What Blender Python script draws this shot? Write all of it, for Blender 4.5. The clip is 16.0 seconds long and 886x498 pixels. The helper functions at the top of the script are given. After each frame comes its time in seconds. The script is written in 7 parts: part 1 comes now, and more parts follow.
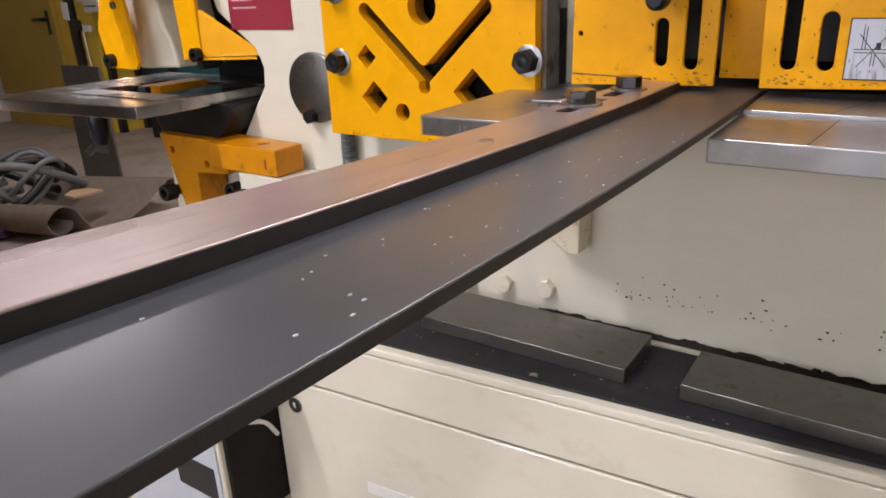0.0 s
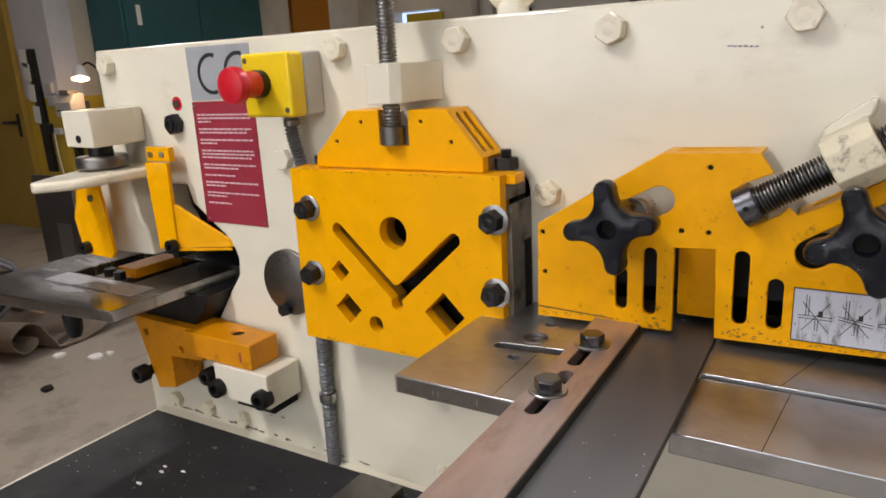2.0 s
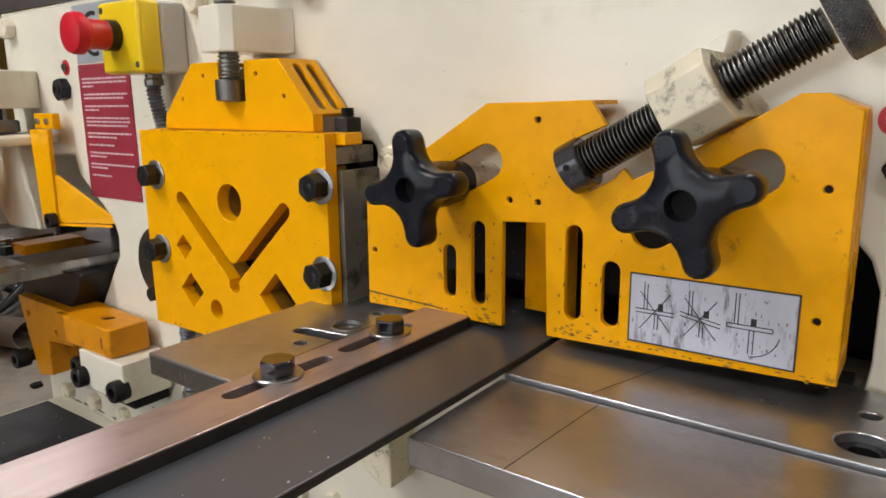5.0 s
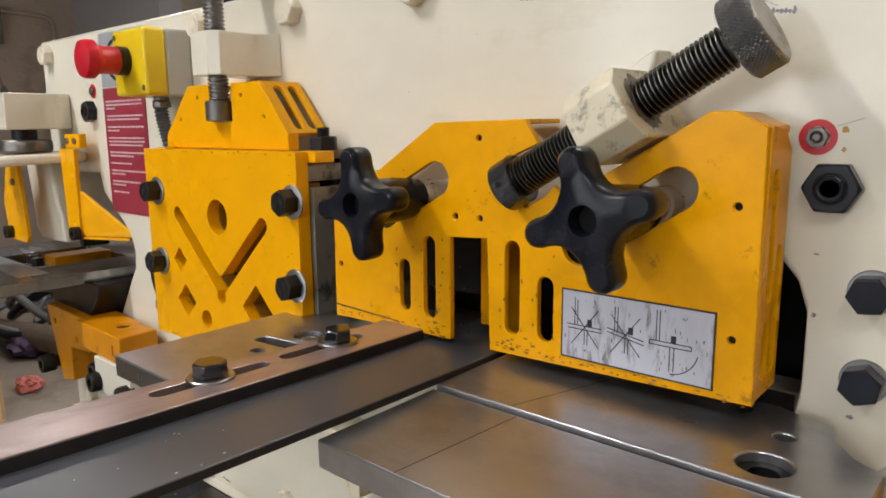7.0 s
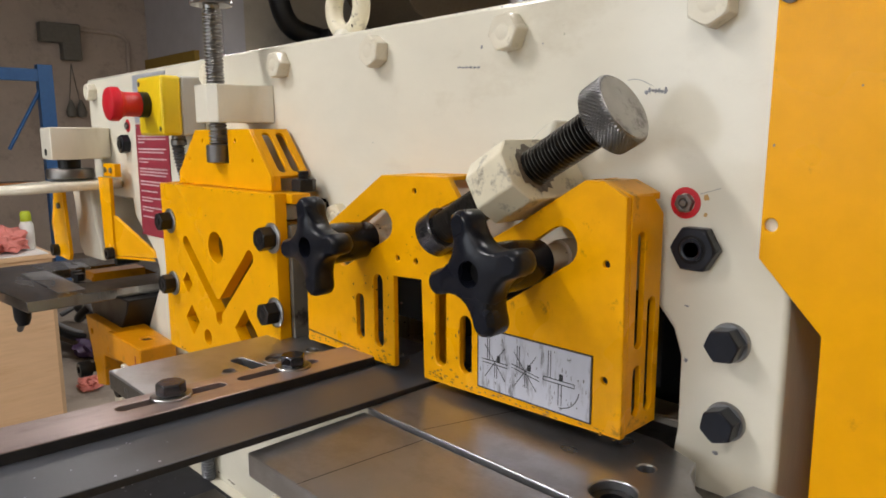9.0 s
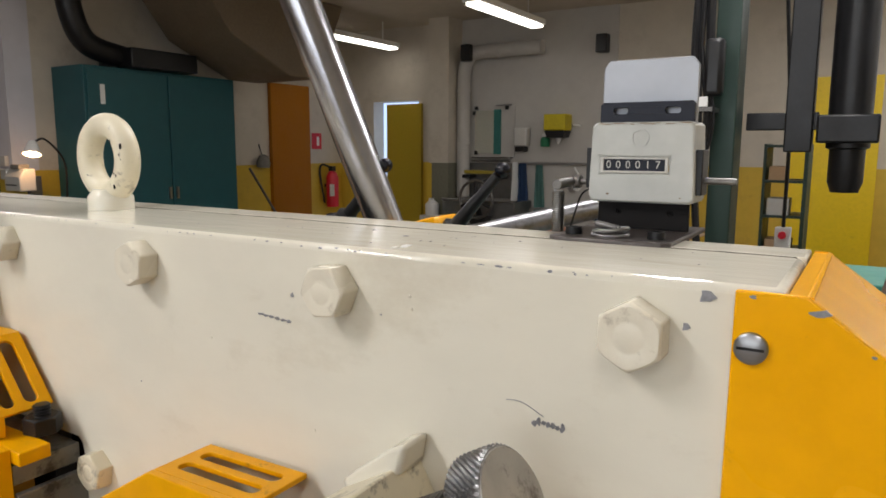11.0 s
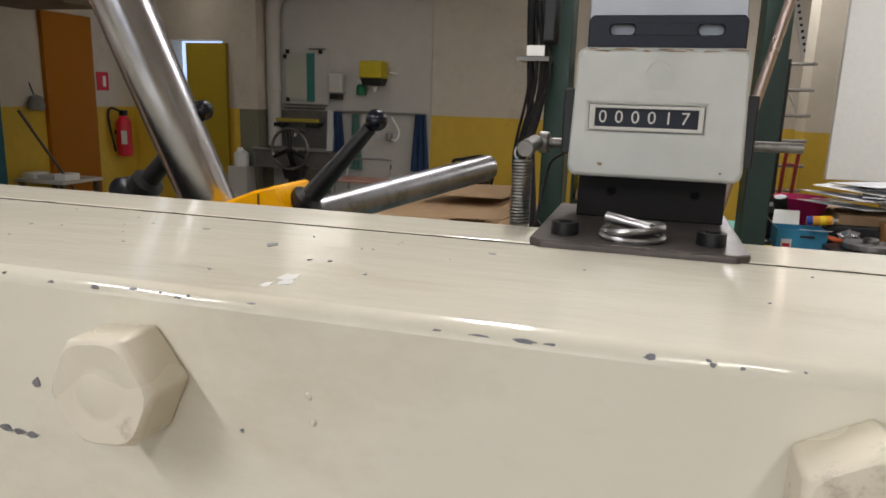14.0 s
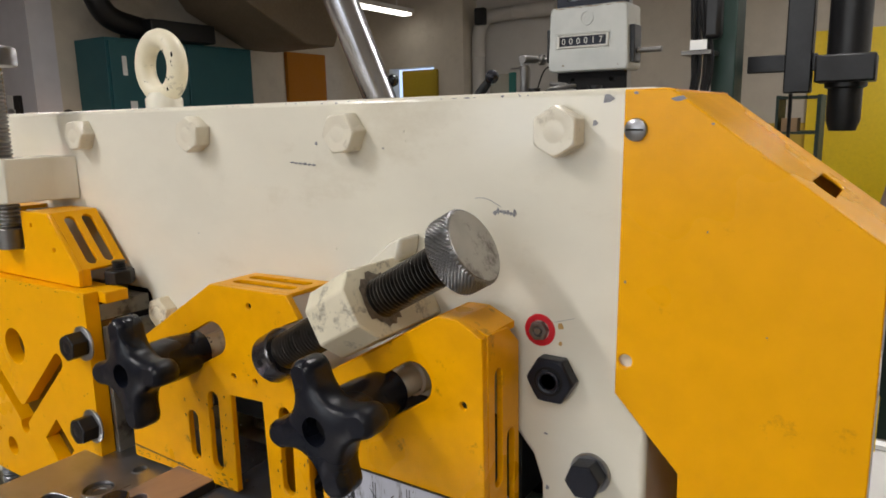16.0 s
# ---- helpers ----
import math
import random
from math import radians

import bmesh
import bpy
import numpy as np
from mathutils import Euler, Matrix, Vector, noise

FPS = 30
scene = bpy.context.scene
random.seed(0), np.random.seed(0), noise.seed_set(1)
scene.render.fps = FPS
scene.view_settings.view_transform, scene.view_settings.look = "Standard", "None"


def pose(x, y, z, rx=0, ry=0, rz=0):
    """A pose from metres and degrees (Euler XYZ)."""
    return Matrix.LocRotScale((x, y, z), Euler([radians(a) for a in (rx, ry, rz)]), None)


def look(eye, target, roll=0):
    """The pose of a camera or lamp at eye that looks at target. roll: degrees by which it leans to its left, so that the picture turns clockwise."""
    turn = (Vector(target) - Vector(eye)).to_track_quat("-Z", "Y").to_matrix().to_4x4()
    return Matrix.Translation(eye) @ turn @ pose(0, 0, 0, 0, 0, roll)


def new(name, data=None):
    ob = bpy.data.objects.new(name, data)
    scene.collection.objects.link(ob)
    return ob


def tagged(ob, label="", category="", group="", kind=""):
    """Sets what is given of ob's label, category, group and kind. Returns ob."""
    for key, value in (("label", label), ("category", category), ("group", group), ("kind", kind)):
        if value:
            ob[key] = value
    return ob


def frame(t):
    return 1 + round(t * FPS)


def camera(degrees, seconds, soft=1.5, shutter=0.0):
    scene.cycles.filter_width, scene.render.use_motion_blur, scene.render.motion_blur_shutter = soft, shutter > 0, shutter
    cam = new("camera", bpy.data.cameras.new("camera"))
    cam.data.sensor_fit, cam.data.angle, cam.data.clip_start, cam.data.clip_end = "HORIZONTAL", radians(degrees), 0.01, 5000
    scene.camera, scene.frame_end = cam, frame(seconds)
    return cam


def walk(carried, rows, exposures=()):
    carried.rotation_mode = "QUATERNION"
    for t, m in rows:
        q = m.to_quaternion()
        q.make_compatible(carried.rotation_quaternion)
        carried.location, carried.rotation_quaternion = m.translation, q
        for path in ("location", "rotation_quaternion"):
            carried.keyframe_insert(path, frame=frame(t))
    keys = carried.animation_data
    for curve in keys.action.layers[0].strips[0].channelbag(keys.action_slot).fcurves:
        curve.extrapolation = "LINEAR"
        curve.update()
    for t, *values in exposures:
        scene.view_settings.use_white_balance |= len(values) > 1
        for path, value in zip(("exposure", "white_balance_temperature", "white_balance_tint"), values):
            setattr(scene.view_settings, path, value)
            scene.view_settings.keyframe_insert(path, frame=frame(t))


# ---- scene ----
cam = camera(65.2, 16.0, soft=1.7)
PATH = [
    (0, (0.128, -0.668, 1.025), (-0.935, 0.87, 0.315), -2.5),
    (0.5, (0.103, -0.659, 1.109), (-0.926, 0.909, 0.413), 0.4),
    (1, (0.099, -0.661, 1.143), (-0.946, 0.918, 0.5), -2.0),
    (1.5, (0.106, -0.656, 1.162), (-0.926, 0.961, 0.597), -2.2),
    (2, (0.119, -0.642, 1.176), (-0.904, 0.998, 0.664), -3.0),
    (2.5, (0.126, -0.608, 1.173), (-0.826, 1.088, 0.707), -1.6),
    (3, (0.127, -0.552, 1.163), (-0.785, 1.164, 0.693), -1.1),
    (3.5, (0.14, -0.518, 1.141), (-0.81, 1.183, 0.688), -1.2),
    (4, (0.16, -0.488, 1.117), (-0.863, 1.17, 0.667), -1.3),
    (4.5, (0.196, -0.468, 1.102), (-0.898, 1.154, 0.688), -0.8),
    (5, (0.232, -0.461, 1.097), (-0.919, 1.121, 0.678), -0.6),
    (5.2, (0.244, -0.459, 1.095), (-0.94, 1.098, 0.677), -0.3),
    (7.5, (0.311, -0.417, 1.093), (-0.986, 1.065, 0.747), -0.7),
    (8, (0.322, -0.415, 1.095), (-0.991, 1.055, 0.758), -1.1),
    (8.2, (0.332, -0.415, 1.098), (-1.006, 1.035, 0.771), -1.2),
    (10.3, (0.511, -0.341, 1.204), (-0.954, 0.974, 0.853), 0.7),
    (10.5, (0.456, -0.326, 1.219), (-0.935, 1.079, 0.918), 1.0),
    (11, (0.295, -0.266, 1.271), (-0.746, 1.417, 0.982), 0.2),
    (11.5, (0.218, -0.199, 1.277), (-0.531, 1.618, 0.909), -0.4),
    (12, (0.2, -0.154, 1.275), (-0.37, 1.725, 0.899), 1.7),
    (12.5, (0.19, -0.134, 1.267), (-0.337, 1.75, 0.852), 2.5),
    (13, (0.182, -0.128, 1.265), (-0.348, 1.753, 0.835), 2.2),
    (13.5, (0.178, -0.127, 1.265), (-0.358, 1.753, 0.842), 2.0),
    (14, (0.179, -0.129, 1.266), (-0.363, 1.75, 0.844), 1.8),
    (14.5, (0.18, -0.132, 1.265), (-0.374, 1.742, 0.841), 1.7),
    (15, (0.219, -0.187, 1.236), (-0.447, 1.661, 0.86), -1.1),
    (15.5, (0.272, -0.251, 1.21), (-0.46, 1.565, 0.8), 0.2),
    (16, (0.377, -0.359, 1.208), (-0.706, 1.281, 0.839), -1.2),
]
walk(cam, [(t, look(eye, target, roll)) for t, eye, target, roll in PATH], [(0.0, 0.28, 6400, 17), (0.6, 0.18, 6650, 16), (1.5, 0.13, 6650, 13), (2.5, 0.03, 6520, 11), (3.5, 0.04, 6500, 10), (5.0, 0.12, 6500, 10), (10.5, 0.10, 6500, 10), (11.6, -0.13, 6480, 11), (15.0, -0.17, 6500, 10), (15.5, -0.15, 6500, 10), (16.0, -0.05, 6500, 10)])

# ---- world and lamps ----
world = bpy.data.worlds.new("World")
scene.world = world
world.use_nodes = True
world.node_tree.nodes["Background"].inputs[0].default_value = (0.75, 0.85, 1.0, 1)
world.node_tree.nodes["Background"].inputs[1].default_value = 0.25


def area(name, m, sx, sy, power, color=(0.985, 0.965, 0.965)):
    lamp = bpy.data.lights.new(name, "AREA")
    lamp.shape, lamp.size, lamp.size_y, lamp.energy, lamp.color = "RECTANGLE", sx, sy, power, color
    ob = new(name, lamp)
    ob.matrix_world = m
    return ob


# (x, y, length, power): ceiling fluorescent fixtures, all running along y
# two in view, third set by the shadows, others unseen and added for brightness
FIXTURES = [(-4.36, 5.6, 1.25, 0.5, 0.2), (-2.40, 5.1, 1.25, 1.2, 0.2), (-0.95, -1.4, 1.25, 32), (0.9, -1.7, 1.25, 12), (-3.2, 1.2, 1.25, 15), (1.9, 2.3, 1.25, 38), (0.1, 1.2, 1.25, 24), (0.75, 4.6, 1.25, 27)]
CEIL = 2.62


# ---- materials ----
def mat(name, color, rough=0.5, metal=0.0, vary=0.12, scale=40.0, bump=0.05, bscale=300.0, dirt=None, dirt_amt=0.0, dscale=12.0, coat=0.0, rvary=0.1, stretch=(1, 1, 1), edge=0.55, spec=0.5):
    m = bpy.data.materials.new(name)
    m.use_nodes = True
    nt = m.node_tree
    N, L = nt.nodes, nt.links
    b = N["Principled BSDF"]
    tc = N.new("ShaderNodeTexCoord")
    mp = N.new("ShaderNodeMapping")
    mp.inputs["Scale"].default_value = stretch
    L.new(tc.outputs["Object"], mp.inputs[0])

    def tex(sc, det=6.0, r=0.6):
        n = N.new("ShaderNodeTexNoise")
        n.inputs["Scale"].default_value, n.inputs["Detail"].default_value, n.inputs["Roughness"].default_value = sc, det, r
        L.new(mp.outputs[0], n.inputs[0])
        return n.outputs[0]

    def mix(fac, a, c2, blend="MIX"):
        n = N.new("ShaderNodeMix")
        n.data_type, n.blend_type = "RGBA", blend
        for src, k in ((fac, 0), (a, 6), (c2, 7)):
            if hasattr(src, "links"):
                L.new(src, n.inputs[k])
            else:
                n.inputs[k].default_value = src if k == 0 else (*src, 1)
        return n.outputs[2]

    def ramp(src, lo, hi, a=0.0, c2=1.0):
        n = N.new("ShaderNodeMapRange")
        n.inputs[1].default_value, n.inputs[2].default_value, n.inputs[3].default_value, n.inputs[4].default_value = lo, hi, a, c2
        L.new(src, n.inputs[0])
        return n.outputs[0]

    big, small = tex(scale * 0.15, 3), tex(scale)
    dark = tuple(c * (1 - vary) for c in color)
    light = tuple(min(1, c * (1 + vary * 0.6)) for c in color)
    col = mix(ramp(small, 0.35, 0.65), dark, light)
    col = mix(ramp(big, 0.3, 0.7, 0, 0.5), col, color)
    if dirt is not None:
        d = tex(dscale, 8, 0.72)
        col = mix(ramp(d, edge, edge + 0.12, 0, dirt_amt), col, dirt)
    L.new(col, b.inputs["Base Color"])
    L.new(ramp(big, 0.3, 0.7, max(0.02, rough - rvary), min(1, rough + rvary)), b.inputs["Roughness"])
    b.inputs["Metallic"].default_value = metal
    b.inputs["Coat Weight"].default_value = coat
    b.inputs["Specular IOR Level"].default_value = spec
    if bump:
        bp = N.new("ShaderNodeBump")
        bp.inputs["Strength"].default_value, bp.inputs["Distance"].default_value = bump, 0.001
        L.new(tex(bscale, 4), bp.inputs["Height"])
        L.new(bp.outputs[0], b.inputs["Normal"])
    return m


def glow(name, color, strength):
    m = bpy.data.materials.new(name)
    m.use_nodes = True
    b = m.node_tree.nodes["Principled BSDF"]
    b.inputs["Base Color"].default_value = (0.8, 0.8, 0.8, 1)
    b.inputs["Emission Color"].default_value = (*color, 1)
    b.inputs["Emission Strength"].default_value = strength
    return m


CREAM = mat("cream_paint", (0.735, 0.70, 0.59), 0.13, 0, 0.04, 30, 0.26, 60, (0.45, 0.38, 0.25), 0.3, 9, stretch=(0.45, 1.7, 0.8), edge=0.58, rvary=0.035)
CREAM_BOLT = mat("cream_paint_handled", (0.73, 0.68, 0.555), 0.26, 0, 0.05, 60, 0.12, 220, (0.26, 0.20, 0.13), 0.5, 70, edge=0.57)
CREAM_DIRTY = mat("cream_paint_soiled", (0.72, 0.66, 0.50), 0.38, 0, 0.06, 40, 0.08, 150, (0.10, 0.08, 0.06), 0.8, 60, edge=0.55)
YELLOW = mat("amber_paint", (0.87, 0.405, 0.0), 0.30, 0, 0.06, 40, 0.08, 500, (0.25, 0.12, 0.02), 0.5, 30, edge=0.63, spec=0.2)
YELLOW_WORN = mat("amber_paint_worn", (0.83, 0.38, 0.0), 0.33, 0, 0.08, 50, 0.10, 500, (0.10, 0.05, 0.012), 0.85, 44, edge=0.605, spec=0.2)
ORANGE = mat("orange_paint", (0.64, 0.25, 0.002), 0.36, 0, 0.08, 40, 0.08, 500, (0.2, 0.085, 0.01), 0.6, 28, edge=0.55, spec=0.3)
BLACK = mat("black_oxide", (0.007, 0.007, 0.008), 0.40, 0.0, 0.3, 90, 0.1, 700, spec=0.4)
BOLTSTEEL = mat("blued_bolt_steel", (0.13, 0.13, 0.145), 0.20, 0.9, 0.2, 90, 0.08, 500, (0.035, 0.03, 0.028), 0.6, 90, edge=0.52)
BLUED = mat("blued_steel", (0.007, 0.0085, 0.015), 0.34, 0.0, 0.3, 90, 0.1, 700, spec=0.33)
KNOB = mat("black_plastic", (0.006, 0.0075, 0.0135), 0.29, 0, 0.2, 60, 0.12, 420, (0.03, 0.032, 0.04), 0.3, 120, spec=0.36)
STEEL = mat("ground_steel", (0.44, 0.445, 0.465), 0.33, 0.9, 0.10, 26, 0.05, 200, (0.27, 0.255, 0.245), 0.45, 11, stretch=(1, 1.3, 1), edge=0.48)
POLISHED = mat("polished_table_steel", (0.36, 0.355, 0.365), 0.21, 1.0, 0.16, 30, 0.06, 160, (0.14, 0.13, 0.125), 0.6, 16, stretch=(1, 3, 1), edge=0.50)
STEEL_DARK = mat("dull_steel", (0.20, 0.19, 0.18), 0.42, 1.0, 0.2, 40, 0.1, 400, (0.06, 0.05, 0.04), 0.6, 40, edge=0.55)
FENCE = mat("browned_steel", (0.41, 0.33, 0.318), 0.33, 0.62, 0.14, 20, 0.05, 250, (0.19, 0.125, 0.10), 0.5, 22, stretch=(3, 0.6, 1), edge=0.54)
STOCK = mat("mill_scale_steel", (0.062, 0.067, 0.080), 0.32, 0.12, 0.16, 25, 0.04, 300, (0.16, 0.16, 0.165), 0.35, 120, stretch=(1, 0.35, 1), edge=0.70, spec=1.0)
CHROME = mat("bright_tube", (0.48, 0.48, 0.515), 0.23, 1.0, 0.12, 60, 0.05, 120, (0.25, 0.245, 0.25), 0.5, 46, stretch=(1, 1, 0.5), edge=0.55, rvary=0.05)
SCREW = mat("worn_thread_steel", (0.34, 0.33, 0.32), 0.32, 1.0, 0.2, 40, 0.1, 400, (0.10, 0.085, 0.07), 0.6, 40, edge=0.58)
SMEARED = mat("smeared_bright_steel", (0.42, 0.41, 0.40), 0.34, 1.0, 0.15, 60, 0.05, 200, (0.11, 0.10, 0.095), 0.75, 55, edge=0.50)
THREAD = mat("oiled_thread_steel", (0.13, 0.125, 0.12), 0.34, 1.0, 0.2, 40, 0.08, 400, (0.04, 0.035, 0.03), 0.6, 50, edge=0.52)
KNURL = mat("knurled_steel", (0.25, 0.25, 0.255), 0.36, 1.0, 0.2, 60, 0.08, 400, (0.06, 0.055, 0.05), 0.6, 50, edge=0.55)
CONTROL = mat("pale_blue_grey_plate", (0.56, 0.60, 0.68), 0.4, 0.1, 0.05, 30, 0.03)
# near-black for the long edges of fence and stock bar
EDGE_BLACK = mat("black_bar_edge", (0.02, 0.02, 0.022), 0.5, 0.2, 0.3, 60, 0.1, 300)
SMEAR = mat("brown_smear", (0.30, 0.14, 0.012), 0.55, 0, 0.4, 300, 0.1, 700)
RUSTY = mat("brown_stain", (0.24, 0.17, 0.11), 0.6, 0, 0.4, 300, 0.1, 700)
GRIMY = mat("oily_brown_wear", (0.16, 0.12, 0.085), 0.45, 0, 0.35, 250, 0.15, 700, (0.05, 0.04, 0.03), 0.7, 180, edge=0.5)
GRIME = mat("black_grime", (0.035, 0.025, 0.018), 0.6, 0, 0.4, 300, 0.1, 700)
ZINC = mat("zinc_plate", (0.34, 0.34, 0.345), 0.36, 1.0, 0.1, 60, 0.05, 500)
RUBBER = mat("black_rubber", (0.013, 0.013, 0.0165), 0.62, 0, 0.25, 60, 0.2, 600, (0.09, 0.085, 0.08), 0.35, 14, edge=0.58)
# near-black: shade painted into holes, gaps and recesses, also some black parts
DARK = mat("cavity_shade_and_black", (0.007, 0.006, 0.006), 0.7, 0.0, 0.2, spec=0.25)
RED = mat("red_plastic", (0.56, 0.008, 0.022), 0.38, 0, 0.08, 60, 0.04, 300, (0.25, 0.02, 0.02), 0.4, 40, edge=0.6)
MAROON = mat("maroon_plate", (0.30, 0.025, 0.05), 0.4, 0, 0.08, 40, 0.03)
GREYPLATE = mat("grey_label", (0.40, 0.42, 0.46), 0.4, 0.2, 0.08, 30, 0.03)
LABEL = mat("scuffed_label", (0.54, 0.55, 0.62), 0.4, 0.2, 0.08, 40, 0.05, 300, (0.16, 0.15, 0.16), 0.85, 55, stretch=(2.2, 1, 0.5), edge=0.53)
INK = mat("black_ink", (0.02, 0.02, 0.022), 0.5)
PALE = mat("pale_ink", (0.60, 0.44, 0.47), 0.5)
BOXYELLOW = mat("box_yellow", (0.80, 0.57, 0.006), 0.4, 0, 0.06, 40, 0.04, 300, (0.45, 0.30, 0.02), 0.4, 30, edge=0.6)
BOXGREY = mat("box_grey", (0.50, 0.49, 0.46), 0.45, 0, 0.05)
COUNTER = mat("counter_grey", (0.45, 0.46, 0.435), 0.42, 0, 0.08, 50, 0.06, 400, (0.25, 0.22, 0.18), 0.5, 35, edge=0.62)
NAVY = mat("dark_blue_bracket", (0.008, 0.010, 0.020), 0.4, 0.0, 0.2, spec=0.3)
WHITE = mat("white_paint", (0.78, 0.78, 0.76), 0.5, 0, 0.04)
GREYBLOCK = mat("stained_grey_steel", (0.22, 0.21, 0.185), 0.45, 0.4, 0.2, 30, 0.1, 300, (0.025, 0.021, 0.018), 0.85, 34, edge=0.50)
CONDUIT = mat("grey_conduit", (0.17, 0.175, 0.19), 0.42, 0.5, 0.15, 200)

# ---- building helpers ----
def thing(name, place, label, category, group="", kind=""):
    ob = new(name)
    ob.location = place
    bpy.context.view_layer.update()
    return tagged(ob, label, category, group, kind)


def part(name, bm, material, parent=None, label="", bevel=0.0, smooth=False, segs=2):
    """One mesh object from a bmesh in world coordinates, under a thing or a part."""
    me = bpy.data.meshes.new(name)
    bmesh.ops.recalc_face_normals(bm, faces=bm.faces)
    bm.to_mesh(me)
    bm.free()
    me.materials.append(material)
    if smooth:
        for p in me.polygons:
            p.use_smooth = True
        me.set_sharp_from_angle(angle=radians(40))
    ob = new(name, me)
    if parent is not None:
        ob.parent = parent
        ob.matrix_parent_inverse = world_of(parent).inverted()
    if bevel:
        b = ob.modifiers.new("bevel", "BEVEL")
        b.width, b.segments, b.limit_method, b.angle_limit = bevel, segs, "ANGLE", radians(35)
        b.harden_normals = False
        for p in me.polygons:
            p.use_smooth = True
        me.set_sharp_from_angle(angle=radians(30))
    if label:
        ob["label"] = label
    return ob


def world_of(ob):
    m = ob.matrix_basis.copy()
    if ob.parent is not None:
        m = world_of(ob.parent) @ ob.matrix_parent_inverse @ m
    return m


def box(x0, x1, y0, y1, z0, z1, bm=None):
    bm = bm or bmesh.new()
    v = [bm.verts.new((x, y, z)) for z in (z0, z1) for y in (y0, y1) for x in (x0, x1)]
    for f in ((0, 2, 3, 1), (4, 5, 7, 6), (0, 1, 5, 4), (2, 6, 7, 3), (0, 4, 6, 2), (1, 3, 7, 5)):
        bm.faces.new([v[i] for i in f])
    return bm


def xz(x, z, y):
    return (x, y, z)


def xy(x, y, z):
    return (x, y, z)


def yz(y, z, x):
    return (x, y, z)


def sheet(outline, holes, a, b, axes=xz, bm=None):
    """A plate with holes: closed loops of 2D points, filled and given thickness from a to b across the plane."""
    bm = bm or bmesh.new()
    edges = []
    for loop in [outline, *holes]:
        v = [bm.verts.new(axes(p[0], p[1], a)) for p in loop]
        edges += [bm.edges.new((v[i], v[(i + 1) % len(v)])) for i in range(len(v))]
    made = bmesh.ops.triangle_fill(bm, use_beauty=True, use_dissolve=False, edges=edges)
    faces = [f for f in made["geom"] if isinstance(f, bmesh.types.BMFace)]
    up = bmesh.ops.extrude_face_region(bm, geom=faces)
    bmesh.ops.translate(bm, verts=[g for g in up["geom"] if isinstance(g, bmesh.types.BMVert)], vec=Vector(axes(0, 0, b)) - Vector(axes(0, 0, a)))
    return bm


def ring_pts(cx, cz, r, n=24, start=0.0, end=360.0):
    full = abs(end - start) >= 360
    k = n if full else n + 1
    return [(cx + r * math.cos(radians(start + (end - start) * i / n)), cz + r * math.sin(radians(start + (end - start) * i / n))) for i in range(k)]


def slot_pts(x0, z0, x1, z1, r, n=8):
    a = math.degrees(math.atan2(z1 - z0, x1 - x0))
    return ring_pts(x1, z1, r, n, a - 90, a + 90) + ring_pts(x0, z0, r, n, a + 90, a + 270)


def diamond(cx, cz, h):
    return [(cx - h, cz), (cx, cz - h), (cx + h, cz), (cx, cz + h)]


def turn_to(axis):
    return Vector((0, 0, 1)).rotation_difference(Vector(axis)).to_matrix().to_4x4()


def lathe(profile, place, axis=(0, 0, 1), n=32, bm=None):
    """A turned body: (radius, height) pairs about an axis through place."""
    bm = bm or bmesh.new()
    m = Matrix.Translation(place) @ turn_to(axis)
    rows = []
    for r, h in profile:
        if r < 1e-6:
            rows.append([bm.verts.new(m @ Vector((0, 0, h)))])
        else:
            rows.append([bm.verts.new(m @ Vector((r * math.cos(2 * math.pi * i / n), r * math.sin(2 * math.pi * i / n), h))) for i in range(n)])
    for a, b in zip(rows, rows[1:]):
        for i in range(n):
            j = (i + 1) % n
            if len(a) == 1 and len(b) > 1:
                bm.faces.new((a[0], b[i], b[j]))
            elif len(b) == 1 and len(a) > 1:
                bm.faces.new((a[i], a[j], b[0]))
            elif len(a) > 1:
                bm.faces.new((a[i], a[j], b[j], b[i]))
    for row, flip in ((rows[0], True), (rows[-1], False)):
        if len(row) > 1:
            bm.faces.new(row[::-1] if flip else row)
    return bm


def rod(p, q, r, n=20, bm=None):
    p, q = Vector(p), Vector(q)
    d = (q - p).length
    return lathe([(r * 0.9, 0), (r, r * 0.1), (r, d - r * 0.1), (r * 0.9, d)], p, q - p, n, bm)


def thread(p, q, r, pitch=0.0022, n=20, bm=None):
    p, q = Vector(p), Vector(q)
    d = (q - p).length
    k = int(d / pitch)
    prof = [(r * 0.85, 0)]
    for i in range(k):
        prof += [(r * 0.80, (i + 0.06) * pitch), (r, (i + 0.44) * pitch), (r, (i + 0.60) * pitch), (r * 0.80, (i + 0.97) * pitch)]
    prof.append((r * 0.85, d))
    return lathe(prof, p, q - p, n, bm)


def tube(points, r, n=10, bm=None):
    """A round bar along a polyline."""
    bm = bm or bmesh.new()
    pts = [Vector(p) for p in points]
    rings, side = [], None
    for i, p in enumerate(pts):
        d = (pts[min(i + 1, len(pts) - 1)] - pts[max(i - 1, 0)]).normalized()
        if side is None:
            side = d.orthogonal().normalized()
        side = (side - d * side.dot(d)).normalized()
        up = d.cross(side)
        rr = r[i] if isinstance(r, (list, tuple)) else r
        rings.append([bm.verts.new(p + rr * (math.cos(2 * math.pi * k / n) * side + math.sin(2 * math.pi * k / n) * up)) for k in range(n)])
    for a, b in zip(rings, rings[1:]):
        for k in range(n):
            bm.faces.new((a[k], a[(k + 1) % n], b[(k + 1) % n], b[k]))
    bm.faces.new(rings[0][::-1])
    bm.faces.new(rings[-1])
    return bm


